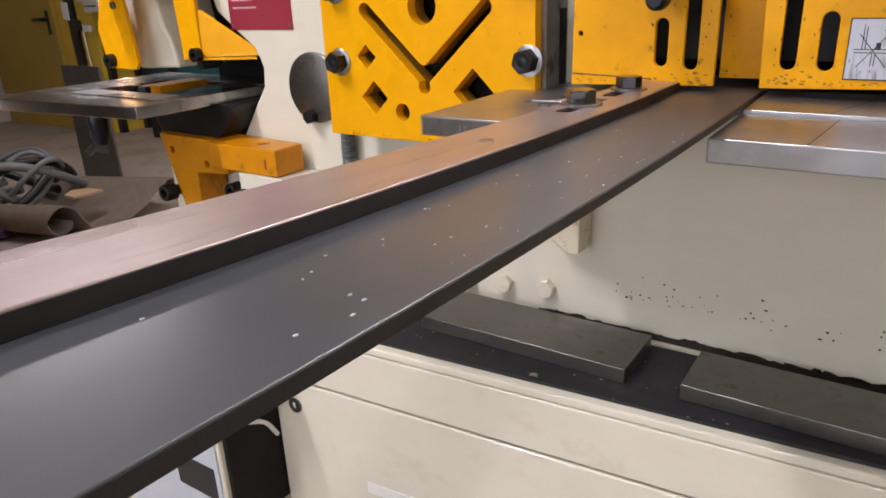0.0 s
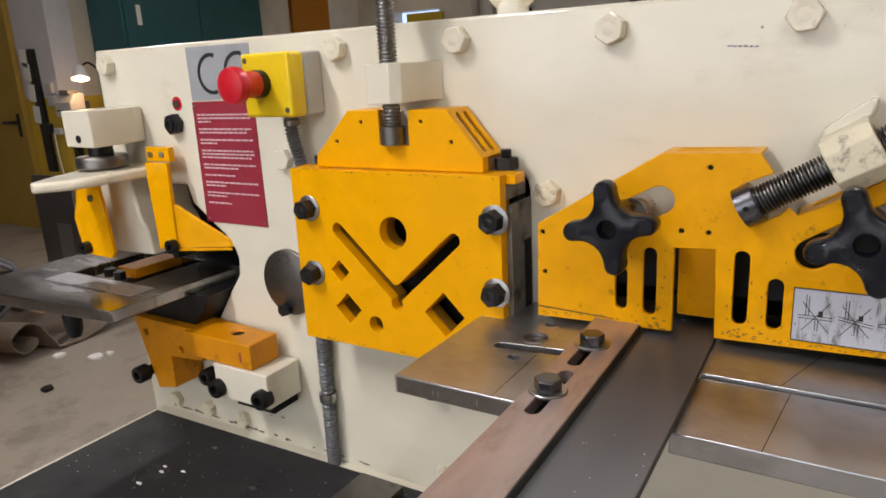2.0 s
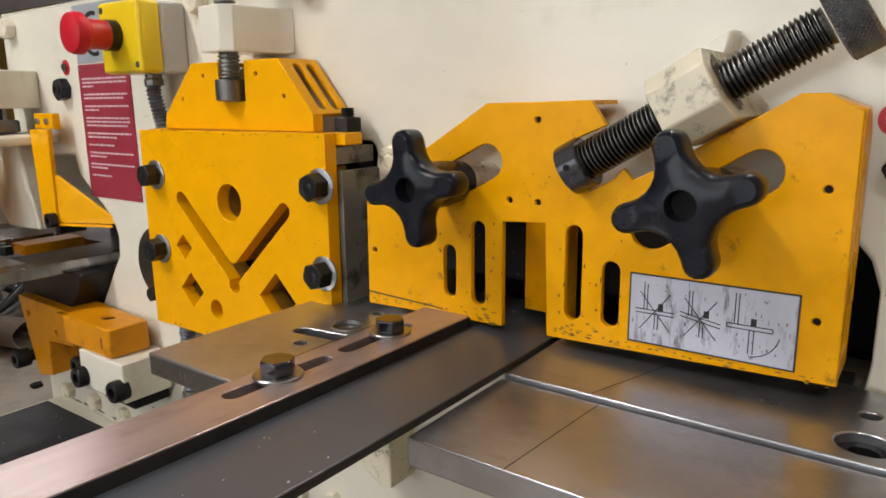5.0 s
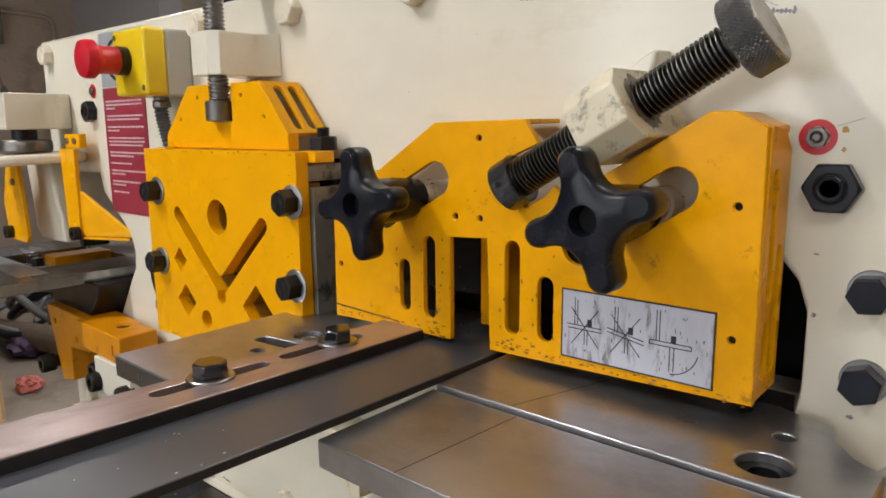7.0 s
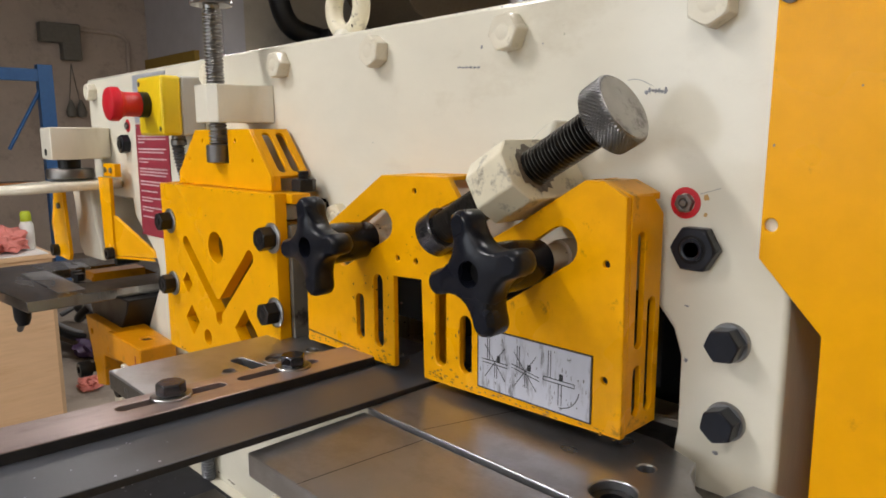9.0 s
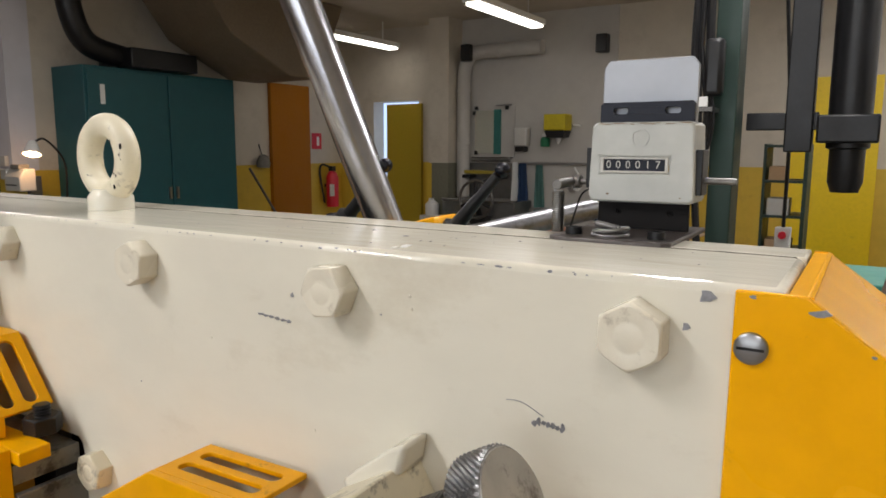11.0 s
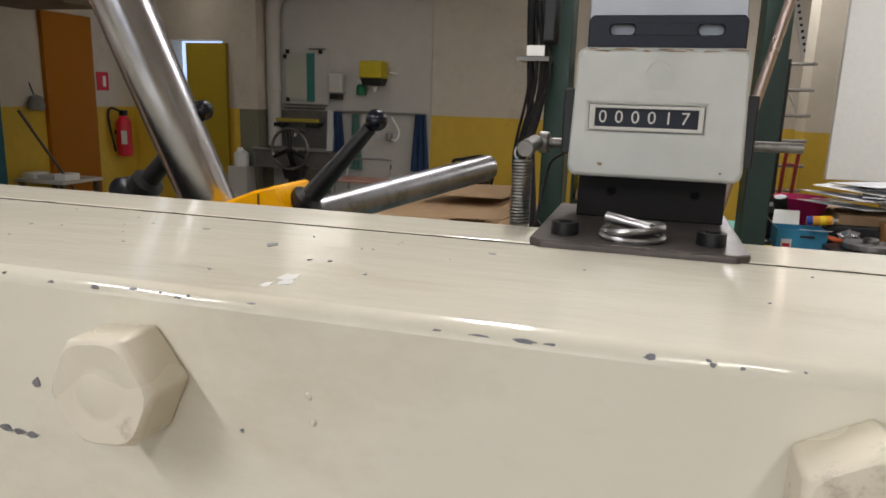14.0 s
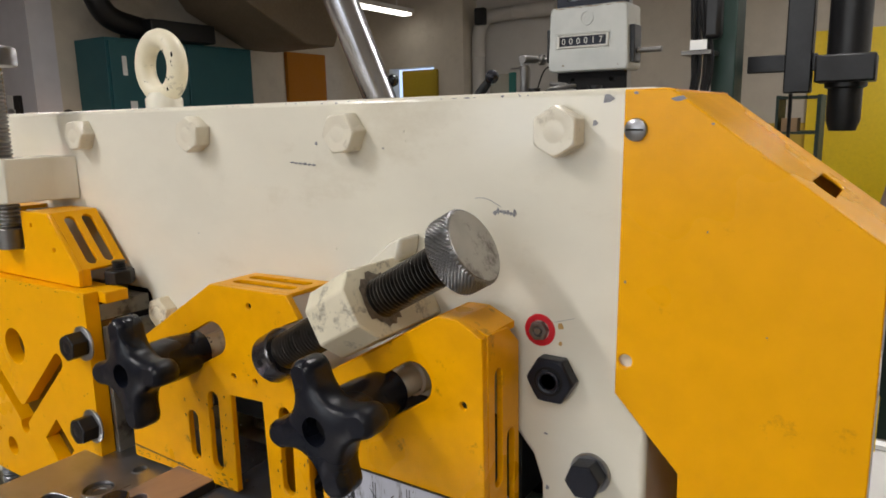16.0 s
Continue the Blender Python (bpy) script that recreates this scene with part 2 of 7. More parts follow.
def smooth_path(points, steps=8):
    """A rounded polyline through the points."""
    p = [Vector(q) for q in points]
    p = [2 * p[0] - p[1], *p, 2 * p[-1] - p[-2]]
    out = []
    for i in range(1, len(p) - 2):
        for k in range(steps):
            t = k / steps
            out.append(0.5 * ((2 * p[i]) + (p[i + 1] - p[i - 1]) * t + (2 * p[i - 1] - 5 * p[i] + 4 * p[i + 1] - p[i + 2]) * t * t + (3 * p[i] - p[i - 1] - 3 * p[i + 1] + p[i + 2]) * t**3))
    return out + [p[-2]]


def hex_head(place, axis, af, h, turn=0.0, dimple=0.0, bm=None):
    """A bolt head with its corners turned off to a round face; with dimple, a ring-shaped hollow in the face."""
    bm = bm or bmesh.new()
    m = Matrix.Translation(place) @ turn_to(axis) @ Matrix.Rotation(radians(turn), 4, "Z")
    n = 24

    def row(radius, height):
        out = []
        for i in range(n):
            a = 2 * math.pi * i / n
            hexr = af / 2 / math.cos((a + math.pi / 6) % (math.pi / 3) - math.pi / 6)
            face = min(hexr * 0.93, af * 0.497)
            r = radius or (face if height == h else hexr)
            z = h - (hexr - face) * 0.62 if height is None else height
            out.append(bm.verts.new(m @ Vector((r * math.cos(a + math.pi / 6), r * math.sin(a + math.pi / 6), z))))
        return out

    rows = [row(0, 0.0), row(0, None), row(0, h)]
    if dimple:
        rows += [row(af * k, h - d) for k, d in ((0.31, 0.0), (0.275, dimple), (0.225, dimple), (0.19, 0.0))]
    bm.faces.new(rows[0][::-1])
    for a, b in zip(rows, rows[1:]):
        for i in range(n):
            bm.faces.new((a[i], a[(i + 1) % n], b[(i + 1) % n], b[i]))
    bm.faces.new(rows[-1])
    return bm


def washer(place, axis, r, h, bm=None):
    return lathe([(r, 0), (r, h * 0.7), (r * 0.95, h)], place, axis, 28, bm)


OUT = (0, -1, 0)

# ---- the ironworker ----
iron = thing("ironworker", (-0.3, 0.06, 0.0), "cream hydraulic ironworker with amber guards and steel tables", "machine")

# front frame plate with the throat of the punch station and the shear opening
face = [(-0.868, 0.60), (0.272, 0.60), (0.272, 1.222), (-0.868, 1.222), (-0.868, 1.03), (-0.705, 1.03), (-0.697, 1.004), (-0.640, 0.962), (-0.624, 0.944), (-0.619, 0.930), (-0.622, 0.905), (-0.640, 0.882), (-0.70, 0.80), (-0.868, 0.80)]
shear = [(-0.15, 0.905), (0.205, 0.905), (0.209, 0.94), (0.209, 0.985), (0.203, 1.003), (0.192, 1.016), (0.175, 1.024), (-0.13, 1.024), (-0.15, 1.01)]
vcut = [(-0.40, 0.93), (-0.174, 0.93), (-0.174, 1.048), (-0.176, 1.058), (-0.182, 1.063), (-0.40, 1.063)]
part("front_frame_plate", sheet(face, [shear, vcut], 0.0, 0.085), CREAM, iron, "chipped cream steel frame plate", bevel=0.0035, segs=3)
part("rear_frame_plate", sheet(face, [shear, vcut], 0.0868, 0.118), CREAM, iron, bevel=0.0012)
part("frame_seam", box(-0.864, 0.268, 0.0857, 0.0861, 1.2, 1.2220), GRIME, iron)
part("seam_filler", box(-0.863, 0.267, 0.0790, 0.0869, 1.214, 1.2217), CREAM, iron)
# dark boxes behind the openings, to paint the shade inside the frame
part("inner_shade_box", box(-0.86, 0.268, 0.1185, 0.135, 0.60, 1.10), DARK, iron)
part("cavity_shade_box", box(-0.60, 0.23, 0.119, 0.13, 0.88, 1.15), DARK, iron)

# row of painted frame bolts
for x, tw in ((-0.837, 12), (-0.408, 22), (-0.249, 5), (-0.0885, 25), (0.0675, 6), (0.2208, 30)):
    part("frame_bolt", hex_head((x, 0, 1.200), OUT, 0.0248, 0.0135, turn=tw, dimple=0.00028), CREAM_BOLT, iron, segs=3, bevel=0.0019, label="cream-painted hex bolt")
part("frame_bolt", hex_head((-0.152, 0, 1.047), OUT, 0.0245, 0.011, turn=20, dimple=0.0006), CREAM_DIRTY, iron, bevel=0.0008, label="soiled cream-painted hex bolt")
part("frame_bolt", hex_head((-0.508, 0, 1.072), OUT, 0.024, 0.010, turn=5), CREAM, iron, bevel=0.0008, label="cream-painted hex bolt")

# right-hand fittings on the frame plate
ring = part("red_ring", sheet(ring_pts(0.2075, 1.0845, 0.0097, 28), [ring_pts(0.2075, 1.0845, 0.006, 20)], -0.0006, 0.0, xz), RED, iron, "red painted ring")
part("grease_nipple", hex_head((0.2075, 0, 1.0845), OUT, 0.0105, 0.004, 10, 0.0012), STEEL_DARK, iron, bevel=0.0004)
plug = part("hex_plug", hex_head((0.2175, 0, 1.0575), OUT, 0.026, 0.010, 0), BLUED, iron, "black plastic hex plug", bevel=0.001)
# flat dark disc in place of the deep hole's shade
part("plug_recess_shade", lathe([(0.0088, 0), (0.0088, 0.0004), (0, 0.0004)], (0.2175, -0.0098, 1.0575), OUT, 28), DARK, plug)
part("plug_socket", lathe([(0.0072, 0.0004), (0.0072, 0.0016), (0.0064, 0.002), (0.0050, 0.0016), (0.0046, 0.0004)], (0.2175, -0.0098, 1.0575), OUT, 28), BLUED, plug, smooth=True)
for z, tw in ((1.0025, 8), (0.9525, 20)):
    b = part("frame_bolt", hex_head((0.2405, -0.002, z), OUT, 0.019, 0.0125, tw), BLUED, iron, "blued steel hex bolt", bevel=0.0006)
    part("washer", washer((0.2405, 0, z), OUT, 0.0122, 0.0026), ZINC, b, smooth=True)
part("grease_nipple", hex_head((-0.700, 0, 1.1435), OUT, 0.010, 0.004, 10, 0.001), STEEL_DARK, iron, bevel=0.0004)
part("red_ring", sheet(ring_pts(-0.700, 1.1435, 0.0097, 28), [ring_pts(-0.700, 1.1435, 0.0055, 20)], -0.0006, 0.0, xz), RED, iron, "red painted ring")
plug2 = part("hex_plug", hex_head((-0.706, 0, 1.116), OUT, 0.026, 0.012, 12), KNOB, iron, "black plastic hex plug", bevel=0.001)
part("plug_socket", lathe([(0.0075, 0), (0.0075, 0.002), (0.005, 0.002), (0.005, 0.0004), (0, 0.0004)], (-0.706, -0.0118, 1.116), OUT, 24), BLACK, plug2, smooth=True)

# paint chips and scratches: thin flakes of bared metal
CHIP = mat("bared_metal", (0.27, 0.27, 0.285), 0.5, 0.4, 0.3, 400, 0.2, 900)


def chips(name, spots, parent, material, label, y=0.0, flat=None):
    bm = bmesh.new()
    for i, (x, z, w, h) in enumerate(spots):
        rnd = random.Random(i * 7 + int(1000 * x))
        pts = [(x + 0.5 * w * math.cos(2 * math.pi * k / 11) * rnd.uniform(0.5, 1.1), z + 0.5 * h * math.sin(2 * math.pi * k / 11) * rnd.uniform(0.5, 1.1)) for k in range(11)]
        if flat is None:
            sheet(pts, [], y - 0.0004, y + 0.001, xz, bm)
        else:
            sheet(pts, [], flat - 0.001, flat + 0.0002, xy, bm)
    return tagged(part(name, bm, material, parent, label), kind="stuff")


rnd = random.Random(5)
spots = [(0.246, 1.2165, 0.007, 0.006), (0.239, 1.204, 0.0035, 0.004), (0.036, 1.193, 0.0025, 0.003)]
spots += [(0.012 + 0.0042 * i, 1.1795 - 0.0003 * i, 0.005, rnd.uniform(0.0008, 0.0022)) for i in range(6)]
spots += [(0.1775 + 0.0022 * i, 1.153 + rnd.uniform(-0.0006, 0.0006), 0.0026, rnd.uniform(0.002, 0.005)) for i in range(7)]
spots += [(0.213, 0.985, 0.003, 0.004), (0.2115, 1.02, 0.0035, 0.0012), (0.235, 0.93, 0.004, 0.003), (0.095, 1.19, 0.001, 0.001), (-0.1, 1.12, 0.0012, 0.0012)]
chips("chipped_paint", spots, iron, CHIP, "chips in the cream paint")
edge = [(rnd.uniform(-0.5, 0.25), 1.2192, rnd.uniform(0.0008, 0.003), rnd.uniform(0.0004, 0.0011)) for i in range(34)]
edge = [(x, z, 0.75 * w, 0.7 * h) for x, z, w, h in edge]
edge += [(x, 1.2185, 0.8 * w, 0.7 * h) for x, w, h in ((0.043, 0.003, 0.0012), (0.056, 0.004, 0.0015), (0.079, 0.0025, 0.001), (0.141, 0.003, 0.0008), (0.150, 0.006, 0.0008), (0.159, 0.008, 0.0014), (0.164, 0.004, 0.001), (0.183, 0.004, 0.0022), (0.194, 0.002, 0.0016), (0.199, 0.0015, 0.0015))]
chips("edge_wear", [(x, z + 0.0014, w, h) for x, z, w, h in edge], iron, CHIP, "chips along the top edge", y=0.0006)
top = [(0.074, 0.051, 0.004, 0.005), (0.0985, 0.039, 0.0016, 0.002), (0.093, 0.038, 0.0012, 0.0016), (0.113, 0.029, 0.001, 0.0014), (0.138, 0.066, 0.003, 0.0022), (0.042, 0.064, 0.003, 0.002)]
top += [(rnd.uniform(-0.4, 0.25), rnd.uniform(0.006, 0.08), rnd.uniform(0.0004, 0.0012), rnd.uniform(0.0004, 0.0014)) for i in range(40)]
chips("top_chips", top, iron, CHIP, "small dark chips in the top paint", flat=1.222)
chips("paint_dab", [(0.097, 0.019, 0.006, 0.009), (0.0985, 0.0145, 0.004, 0.006), (0.0955, 0.011, 0.003, 0.005)], iron, WHITE, "bluish white dab of paint", flat=1.222)
chips("seam_dirt", [(rnd.uniform(-0.6, 0.26), 0.0858 + rnd.uniform(-0.0004, 0.0004), rnd.uniform(0.002, 0.012), rnd.uniform(0.0004, 0.0012)) for i in range(40)], iron, GRIME, "dirt along the seam", flat=1.2219)
for x, z in ((0.112, 1.201), (0.113, 1.195), (0.05, 1.12), (-0.03, 1.16)):
    part("paint_blister", lathe([(0.0009, 0), (0.0007, 0.0005), (0, 0.0007)], (x, 0.0, z), OUT, 10), CREAM, iron, smooth=True)
chips("lower_specks", [(rnd.uniform(-0.11, 0.26), 0.700 + abs(rnd.gauss(0, 0.016)), rnd.uniform(0.0012, 0.0045), rnd.uniform(0.001, 0.003)) for i in range(60)], iron, GRIME, "black specks on the lower cream paint")
# continuous black strip along the foot of the plate
part("foot_black_strip", box(-0.2, 0.27, -0.0012, -0.0004, 0.6602, 0.667), GRIME, iron)
chips("lower_grime", [(rnd.uniform(-0.2, 0.27), 0.664 + rnd.uniform(0, 0.003), rnd.uniform(0.01, 0.04), rnd.uniform(0.005, 0.011)) for i in range(40)], iron, GRIME, "black grime along the foot of the plate")
chips("foot_stain", [(rnd.uniform(-0.82, -0.42), 0.6615 + rnd.uniform(0, 0.002), rnd.uniform(0.006, 0.03), rnd.uniform(0.002, 0.006)) for i in range(26)] + [(rnd.gauss(-0.60, 0.03), 0.705 + rnd.uniform(-0.012, 0.012), rnd.uniform(0.003, 0.009), rnd.uniform(0.002, 0.005)) for i in range(9)], iron, GRIMY, "oily grime where the plate meets the tray")
RUST = mat("rust_spot", (0.50, 0.30, 0.10), 0.6)
chips("rust_spots", [(0.2205, 1.0885, 0.004, 0.0055), (0.2205, 1.078, 0.003, 0.003)], iron, RUST, "small rust stains")
part("scratch", tube([(0.164 + 0.002 * i, -0.0002, 1.1605 + 0.0015 * math.sin(i * 0.45) - 0.00035 * i) for i in range(10)], 0.00018, 6), CHIP, iron)
part("scratch", tube([(0.2165, -0.0002, 1.0905), (0.223, -0.0002, 1.0925), (0.229, -0.0002, 1.0945)], 0.00015, 6), CHIP, iron)

# ---- V guard over the notching and bar-cutting station ----
V0, V1 = -0.060, -0.047
vholes = [ring_pts(-0.306, 1.006, 0.0175, 32), ring_pts(-0.338, 0.897, 0.0095, 24), diamond(-0.384, 0.955, 0.0132), diamond(-0.376, 0.911, 0.0185), diamond(-0.2465, 0.922, 0.0245)]
w = 0.0075
vee = ring_pts(-0.382, 1.004, w, 6, 50, 230) + [(-0.3135, 0.9305)] + ring_pts(-0.307, 0.9255, 0.0075, 8, 160, 380) + [(-0.3005, 0.9305)] + ring_pts(-0.231, 1.004, w, 6, -50, 130) + ring_pts(-0.307, 0.9545, 0.007, 4, 310, 230)
vg = part("notcher_guard", sheet([(-0.445, 0.866), (-0.177, 0.866), (-0.177, 1.072), (-0.445, 1.071)], vholes + [vee], V0, V1), YELLOW, iron, "amber steel guard plate with V slot, diamond and round cut-outs", bevel=0.0012)
# second plate in darkened amber: the shade inside the cut-outs is in its colour
part("guard_liner", sheet([(-0.440, 0.882), (-0.1815, 0.882), (-0.1815, 1.044), (-0.440, 1.044)], vholes + [vee], V1 + 0.0004, -0.031), mat("shaded_amber", (0.30, 0.15, 0.012), 0.5, 0, 0.2, 40, 0.08, 400, (0.06, 0.035, 0.01), 0.7, 30), vg, bevel=0.0006)
part("top_flange", box(-0.445, -0.1665, V1, -0.026, 1.062, 1.0718), YELLOW, vg, bevel=0.001)
for x, z, tw in ((-0.421, 1.026, 10), (-0.1835, 1.029, 25), (-0.422, 0.949, 40), (-0.1835, 0.955, 15)):
    b = part("guard_bolt", hex_head((x, V0 - 0.002, z), OUT, 0.0205, 0.0135, tw, 0.0004), BLACK, vg, "black hex bolt", bevel=0.0006)
    part("guard_washer", washer((x, V0, z), OUT, 0.0150, 0.002), ZINC, vg, smooth=True)
part("notcher_block", box(-0.1775, -0.172, -0.0465, 0.03, 0.872, 1.041), GREYBLOCK, iron, "stained steel tool block", bevel=0.001)
# dark core and strip that stand for shade in the cut-outs and slot
part("notcher_shade_core", box(-0.43, -0.1778, -0.018, 0.0, 0.872, 1.045), DARK, iron)
part("notcher_shade_strip", box(-0.1718, -0.171, -0.018, -0.004, 0.88, 1.0), DARK, iron)
for z0, z1 in ((0.872, 0.880), (1.046, 1.060)):
    part("guard_spacer", box(-0.43, -0.1778, -0.0465, -0.0005, z0, z1), GREYBLOCK, iron)
# amber hood above the V guard
hood_out = [(-0.413, 1.0725), (-0.411, 1.086), (-0.363, 1.134), (-0.3225, 1.134), (-0.3225, 1.098), (-0.2855, 1.098), (-0.2855, 1.134), (-0.240, 1.134), (-0.200, 1.087), (-0.200, 1.0725)]
hood = part("hood", sheet(hood_out, [ring_pts(x, z, 0.0022, 10) for x, z in ((-0.346, 1.122), (-0.270, 1.122), (-0.381, 1.101), (-0.235, 1.102))], -0.049, -0.045), YELLOW, iron, "amber sheet-metal hood", bevel=0.0007)

# dark discs behind the hood's holes carry the shade inside them
for x, z in ((-0.346, 1.122), (-0.270, 1.122), (-0.381, 1.101), (-0.235, 1.102)):
    part("screw_hole_shade", lathe([(0.0024, 0), (0.0024, 0.0008)], (x, -0.0458, z), OUT, 12), DARK, hood)


def slotted_strip(p0, p1, y0, y1, t, nslots):
    """A strip of sheet between two points of the xz plane, with long slots along it."""
    d = Vector((p1[0] - p0[0], 0, p1[1] - p0[1]))
    ln = d.length
    u = d.normalized()
    nrm = Vector((-u.z, 0, u.x))
    if nrm.z > 0:
        nrm = -nrm
    holes = []
    wid = (y1 - y0) / (nslots + 0.6)
    for i in range(nslots):
        c = y0 + wid * (i + 0.8)
        holes.append(slot_pts(ln * 0.16, c, ln * 0.84, c, wid * 0.3))
    o = Vector((p0[0], 0, p0[1]))
    return sheet([(0, y0), (ln, y0), (ln, y1), (0, y1)], holes, 0.0, t, lambda a, b, c: tuple(o + u * a + nrm * c + Vector((0, b, 0))))


part("hood_side", slotted_strip((-0.240, 1.134), (-0.200, 1.087), -0.045, -0.004, 0.0035, 2), YELLOW, hood, bevel=0.0006)
part("hood_side", slotted_strip((-0.411, 1.086), (-0.363, 1.134), -0.045, -0.004, 0.0035, 2), YELLOW, hood, bevel=0.0006)
part("hood_top", box(-0.363, -0.325, -0.045, -0.004, 1.1305, 1.134), YELLOW, hood)
part("hood_top", box(-0.283, -0.240, -0.045, -0.004, 1.1305, 1.134), YELLOW, hood)
part("hood_rim", box(-0.2035, -0.200, -0.045, -0.038, 1.0725, 1.087), YELLOW, hood)
nut = part("clamp_nut", hex_head((-0.19, -0.018, 1.072), (0, 0, 1), 0.022, 0.012, 10), BLACK, iron, "black hex nut", bevel=0.0006)
part("clamp_stud", thread((-0.19, -0.018, 1.083), (-0.19, -0.018, 1.092), 0.006), BLACK, nut)
nut = part("clamp_nut", hex_head((-0.427, -0.02, 1.072), (0, 0, 1), 0.022, 0.010, 10), BLACK, iron, "black hex nut", bevel=0.0006)
# vertical clamping screw with knurled head
part("screw_block", sheet([(-0.322, -0.066), (-0.294, -0.066), (-0.284, -0.058), (-0.2835, -0.022), (-0.279, -0.009), (-0.270, -0.0005), (-0.335, -0.0005), (-0.325, -0.010), (-0.322, -0.024)], [], 1.141, 1.181, xy), CREAM, iron, "cream-painted screw block", bevel=0.0012)
SX, SY = -0.304, -0.050
screw = part("clamp_screw", thread((SX, SY, 1.118), (SX, SY, 1.262), 0.0100, 0.0036, 36), SCREW, iron, "steel clamping screw", smooth=False)
part("screw_cap", lathe([(0.0105, 0), (0.0135, 0.001), (0.0135, 0.0185), (0.0125, 0.0195), (0.008, 0.0195)], (SX, SY, 1.0985), (0, 0, 1), 32), STEEL_DARK, screw, smooth=True)


def knurled(place, axis, r, h, name, parent):
    """A knurled head: rows of small pyramids round a turned disc with a turned hollow in its face."""
    bm = bmesh.new()
    m = Matrix.Translation(place) @ turn_to(axis)
    n, k = 108, 11

    def ring(rr, z):
        return [bm.verts.new(m @ Vector((rr * math.cos(2 * math.pi * i / n), rr * math.sin(2 * math.pi * i / n), z))) for i in range(n)]

    rows = []
    for j in range(k + 1):
        row = []
        for i in range(n):
            rr = r * (1.0 if (i + j) % 2 else 0.952)
            a = 2 * math.pi * i / n
            row.append(bm.verts.new(m @ Vector((rr * math.cos(a), rr * math.sin(a), h * (0.08 + 0.82 * j / k)))))
        rows.append(row)
    for j in range(k):
        for i in range(n):
            a, b, c, d = rows[j][i], rows[j][(i + 1) % n], rows[j + 1][(i + 1) % n], rows[j + 1][i]
            if (i + j) % 2:
                bm.faces.new((a, b, d)), bm.faces.new((b, c, d))
            else:
                bm.faces.new((a, b, c)), bm.faces.new((a, c, d))
    low = [ring(r * 0.93, 0), rows[0]]
    high = [rows[-1], ring(r * 0.93, h), ring(r * 0.55, h), ring(r * 0.5, h * 0.985), ring(r * 0.12, h * 0.985)]
    for a, b in list(zip(low, low[1:])) + list(zip(high, high[1:])):
        for i in range(n):
            bm.faces.new((a[i], a[(i + 1) % n], b[(i + 1) % n], b[i]))
    bm.faces.new(low[0][::-1])
    bm.faces.new(high[-1])
    head = part(name, bm, KNURL, parent, "knurled steel head")
    part("head_face", lathe([(r * 0.92, -0.0003), (r * 0.90, 0.0005), (r * 0.6, 0.0002), (r * 0.3, -0.0001), (0, -0.0002)], Vector(place) + Vector(axis).normalized() * h, axis, 40), SMEARED, head, "bright turned face with dark smears", smooth=True)
    return head


knurled((SX, SY, 1.262), (0, 0, 1), 0.0225, 0.016, "knurled_head", screw)

# ---- shear guard ----
G0, G1 = -0.048, -0.043
gout = [(-0.145, 0.933), (-0.144, 1.026), (-0.030, 1.095), (0.047, 1.0965), (0.058, 1.081), (0.034, 1.071), (0.048, 1.039), (0.0635, 1.0475), (0.070, 1.055), (0.0765, 1.048), (0.120, 1.0715), (0.166, 1.099), (0.179, 1.099), (0.1955, 1.090), (0.197, 0.941), (0.0195, 0.936), (0.017, 1.0155), (-0.0165, 1.0135), (-0.0165, 0.9365)]
gholes = [slot_pts(-0.0625, 0.957, -0.0625, 0.986, 0.0056), slot_pts(-0.037, 0.955, -0.037, 1.006, 0.006), slot_pts(0.0385, 0.957, 0.0385, 1.010, 0.006), slot_pts(0.065, 0.957, 0.065, 0.989, 0.006)]
gholes += [slot_pts(-0.085, 1.026, -0.030, 1.0545, 0.0125, 10), slot_pts(0.089, 1.018, 0.149, 1.0565, 0.0125, 10)]
gholes += [ring_pts(x, z, 0.0024, 10) for x, z in ((0.010, 1.084), (-0.011, 1.029), (0.011, 1.029), (-0.137, 0.979), (0.183, 1.049), (0.184, 0.976), (-0.139, 1.018))]
sg = part("shear_guard", sheet(gout, gholes, G0, G1), YELLOW_WORN, iron, "worn amber sheet-metal shear guard", bevel=0.0009)
# shade of the guard's small holes, put in as dark discs
for x, z in ((0.010, 1.084), (-0.011, 1.029), (0.011, 1.029), (-0.137, 0.979), (0.183, 1.049), (0.184, 0.976), (-0.139, 1.018)):
    part("screw_hole_shade", lathe([(0.0026, 0), (0.0026, 0.001)], (x, G0 + 0.0035, z), OUT, 12), DARK, sg)
part("guard_top", slotted_strip((-0.030, 1.095), (0.047, 1.0965), G1, -0.004, 0.003, 2), YELLOW_WORN, sg, bevel=0.0005)
part("guard_slope", slotted_strip((-0.144, 1.026), (-0.030, 1.095), G1, -0.004, 0.003, 1), YELLOW_WORN, sg)
part("guard_slope", slotted_strip((0.0765, 1.048), (0.166, 1.099), G1, -0.012, 0.003, 1), YELLOW_WORN, sg)
side_holes = [slot_pts(-0.0310, 1.000, -0.0310, 1.064, 0.0045), slot_pts(-0.0310, 0.956, -0.0310, 0.980, 0.0045), slot_pts(-0.0165, 0.956, -0.0165, 1.022, 0.0045)]
part("guard_side", sheet([(G1, 0.942), (-0.006, 0.942), (-0.006, 1.078), (-0.02, 1.090), (G1, 1.091)], side_holes, 0.1925, 0.1965, yz), YELLOW_WORN, sg, bevel=0.0005)
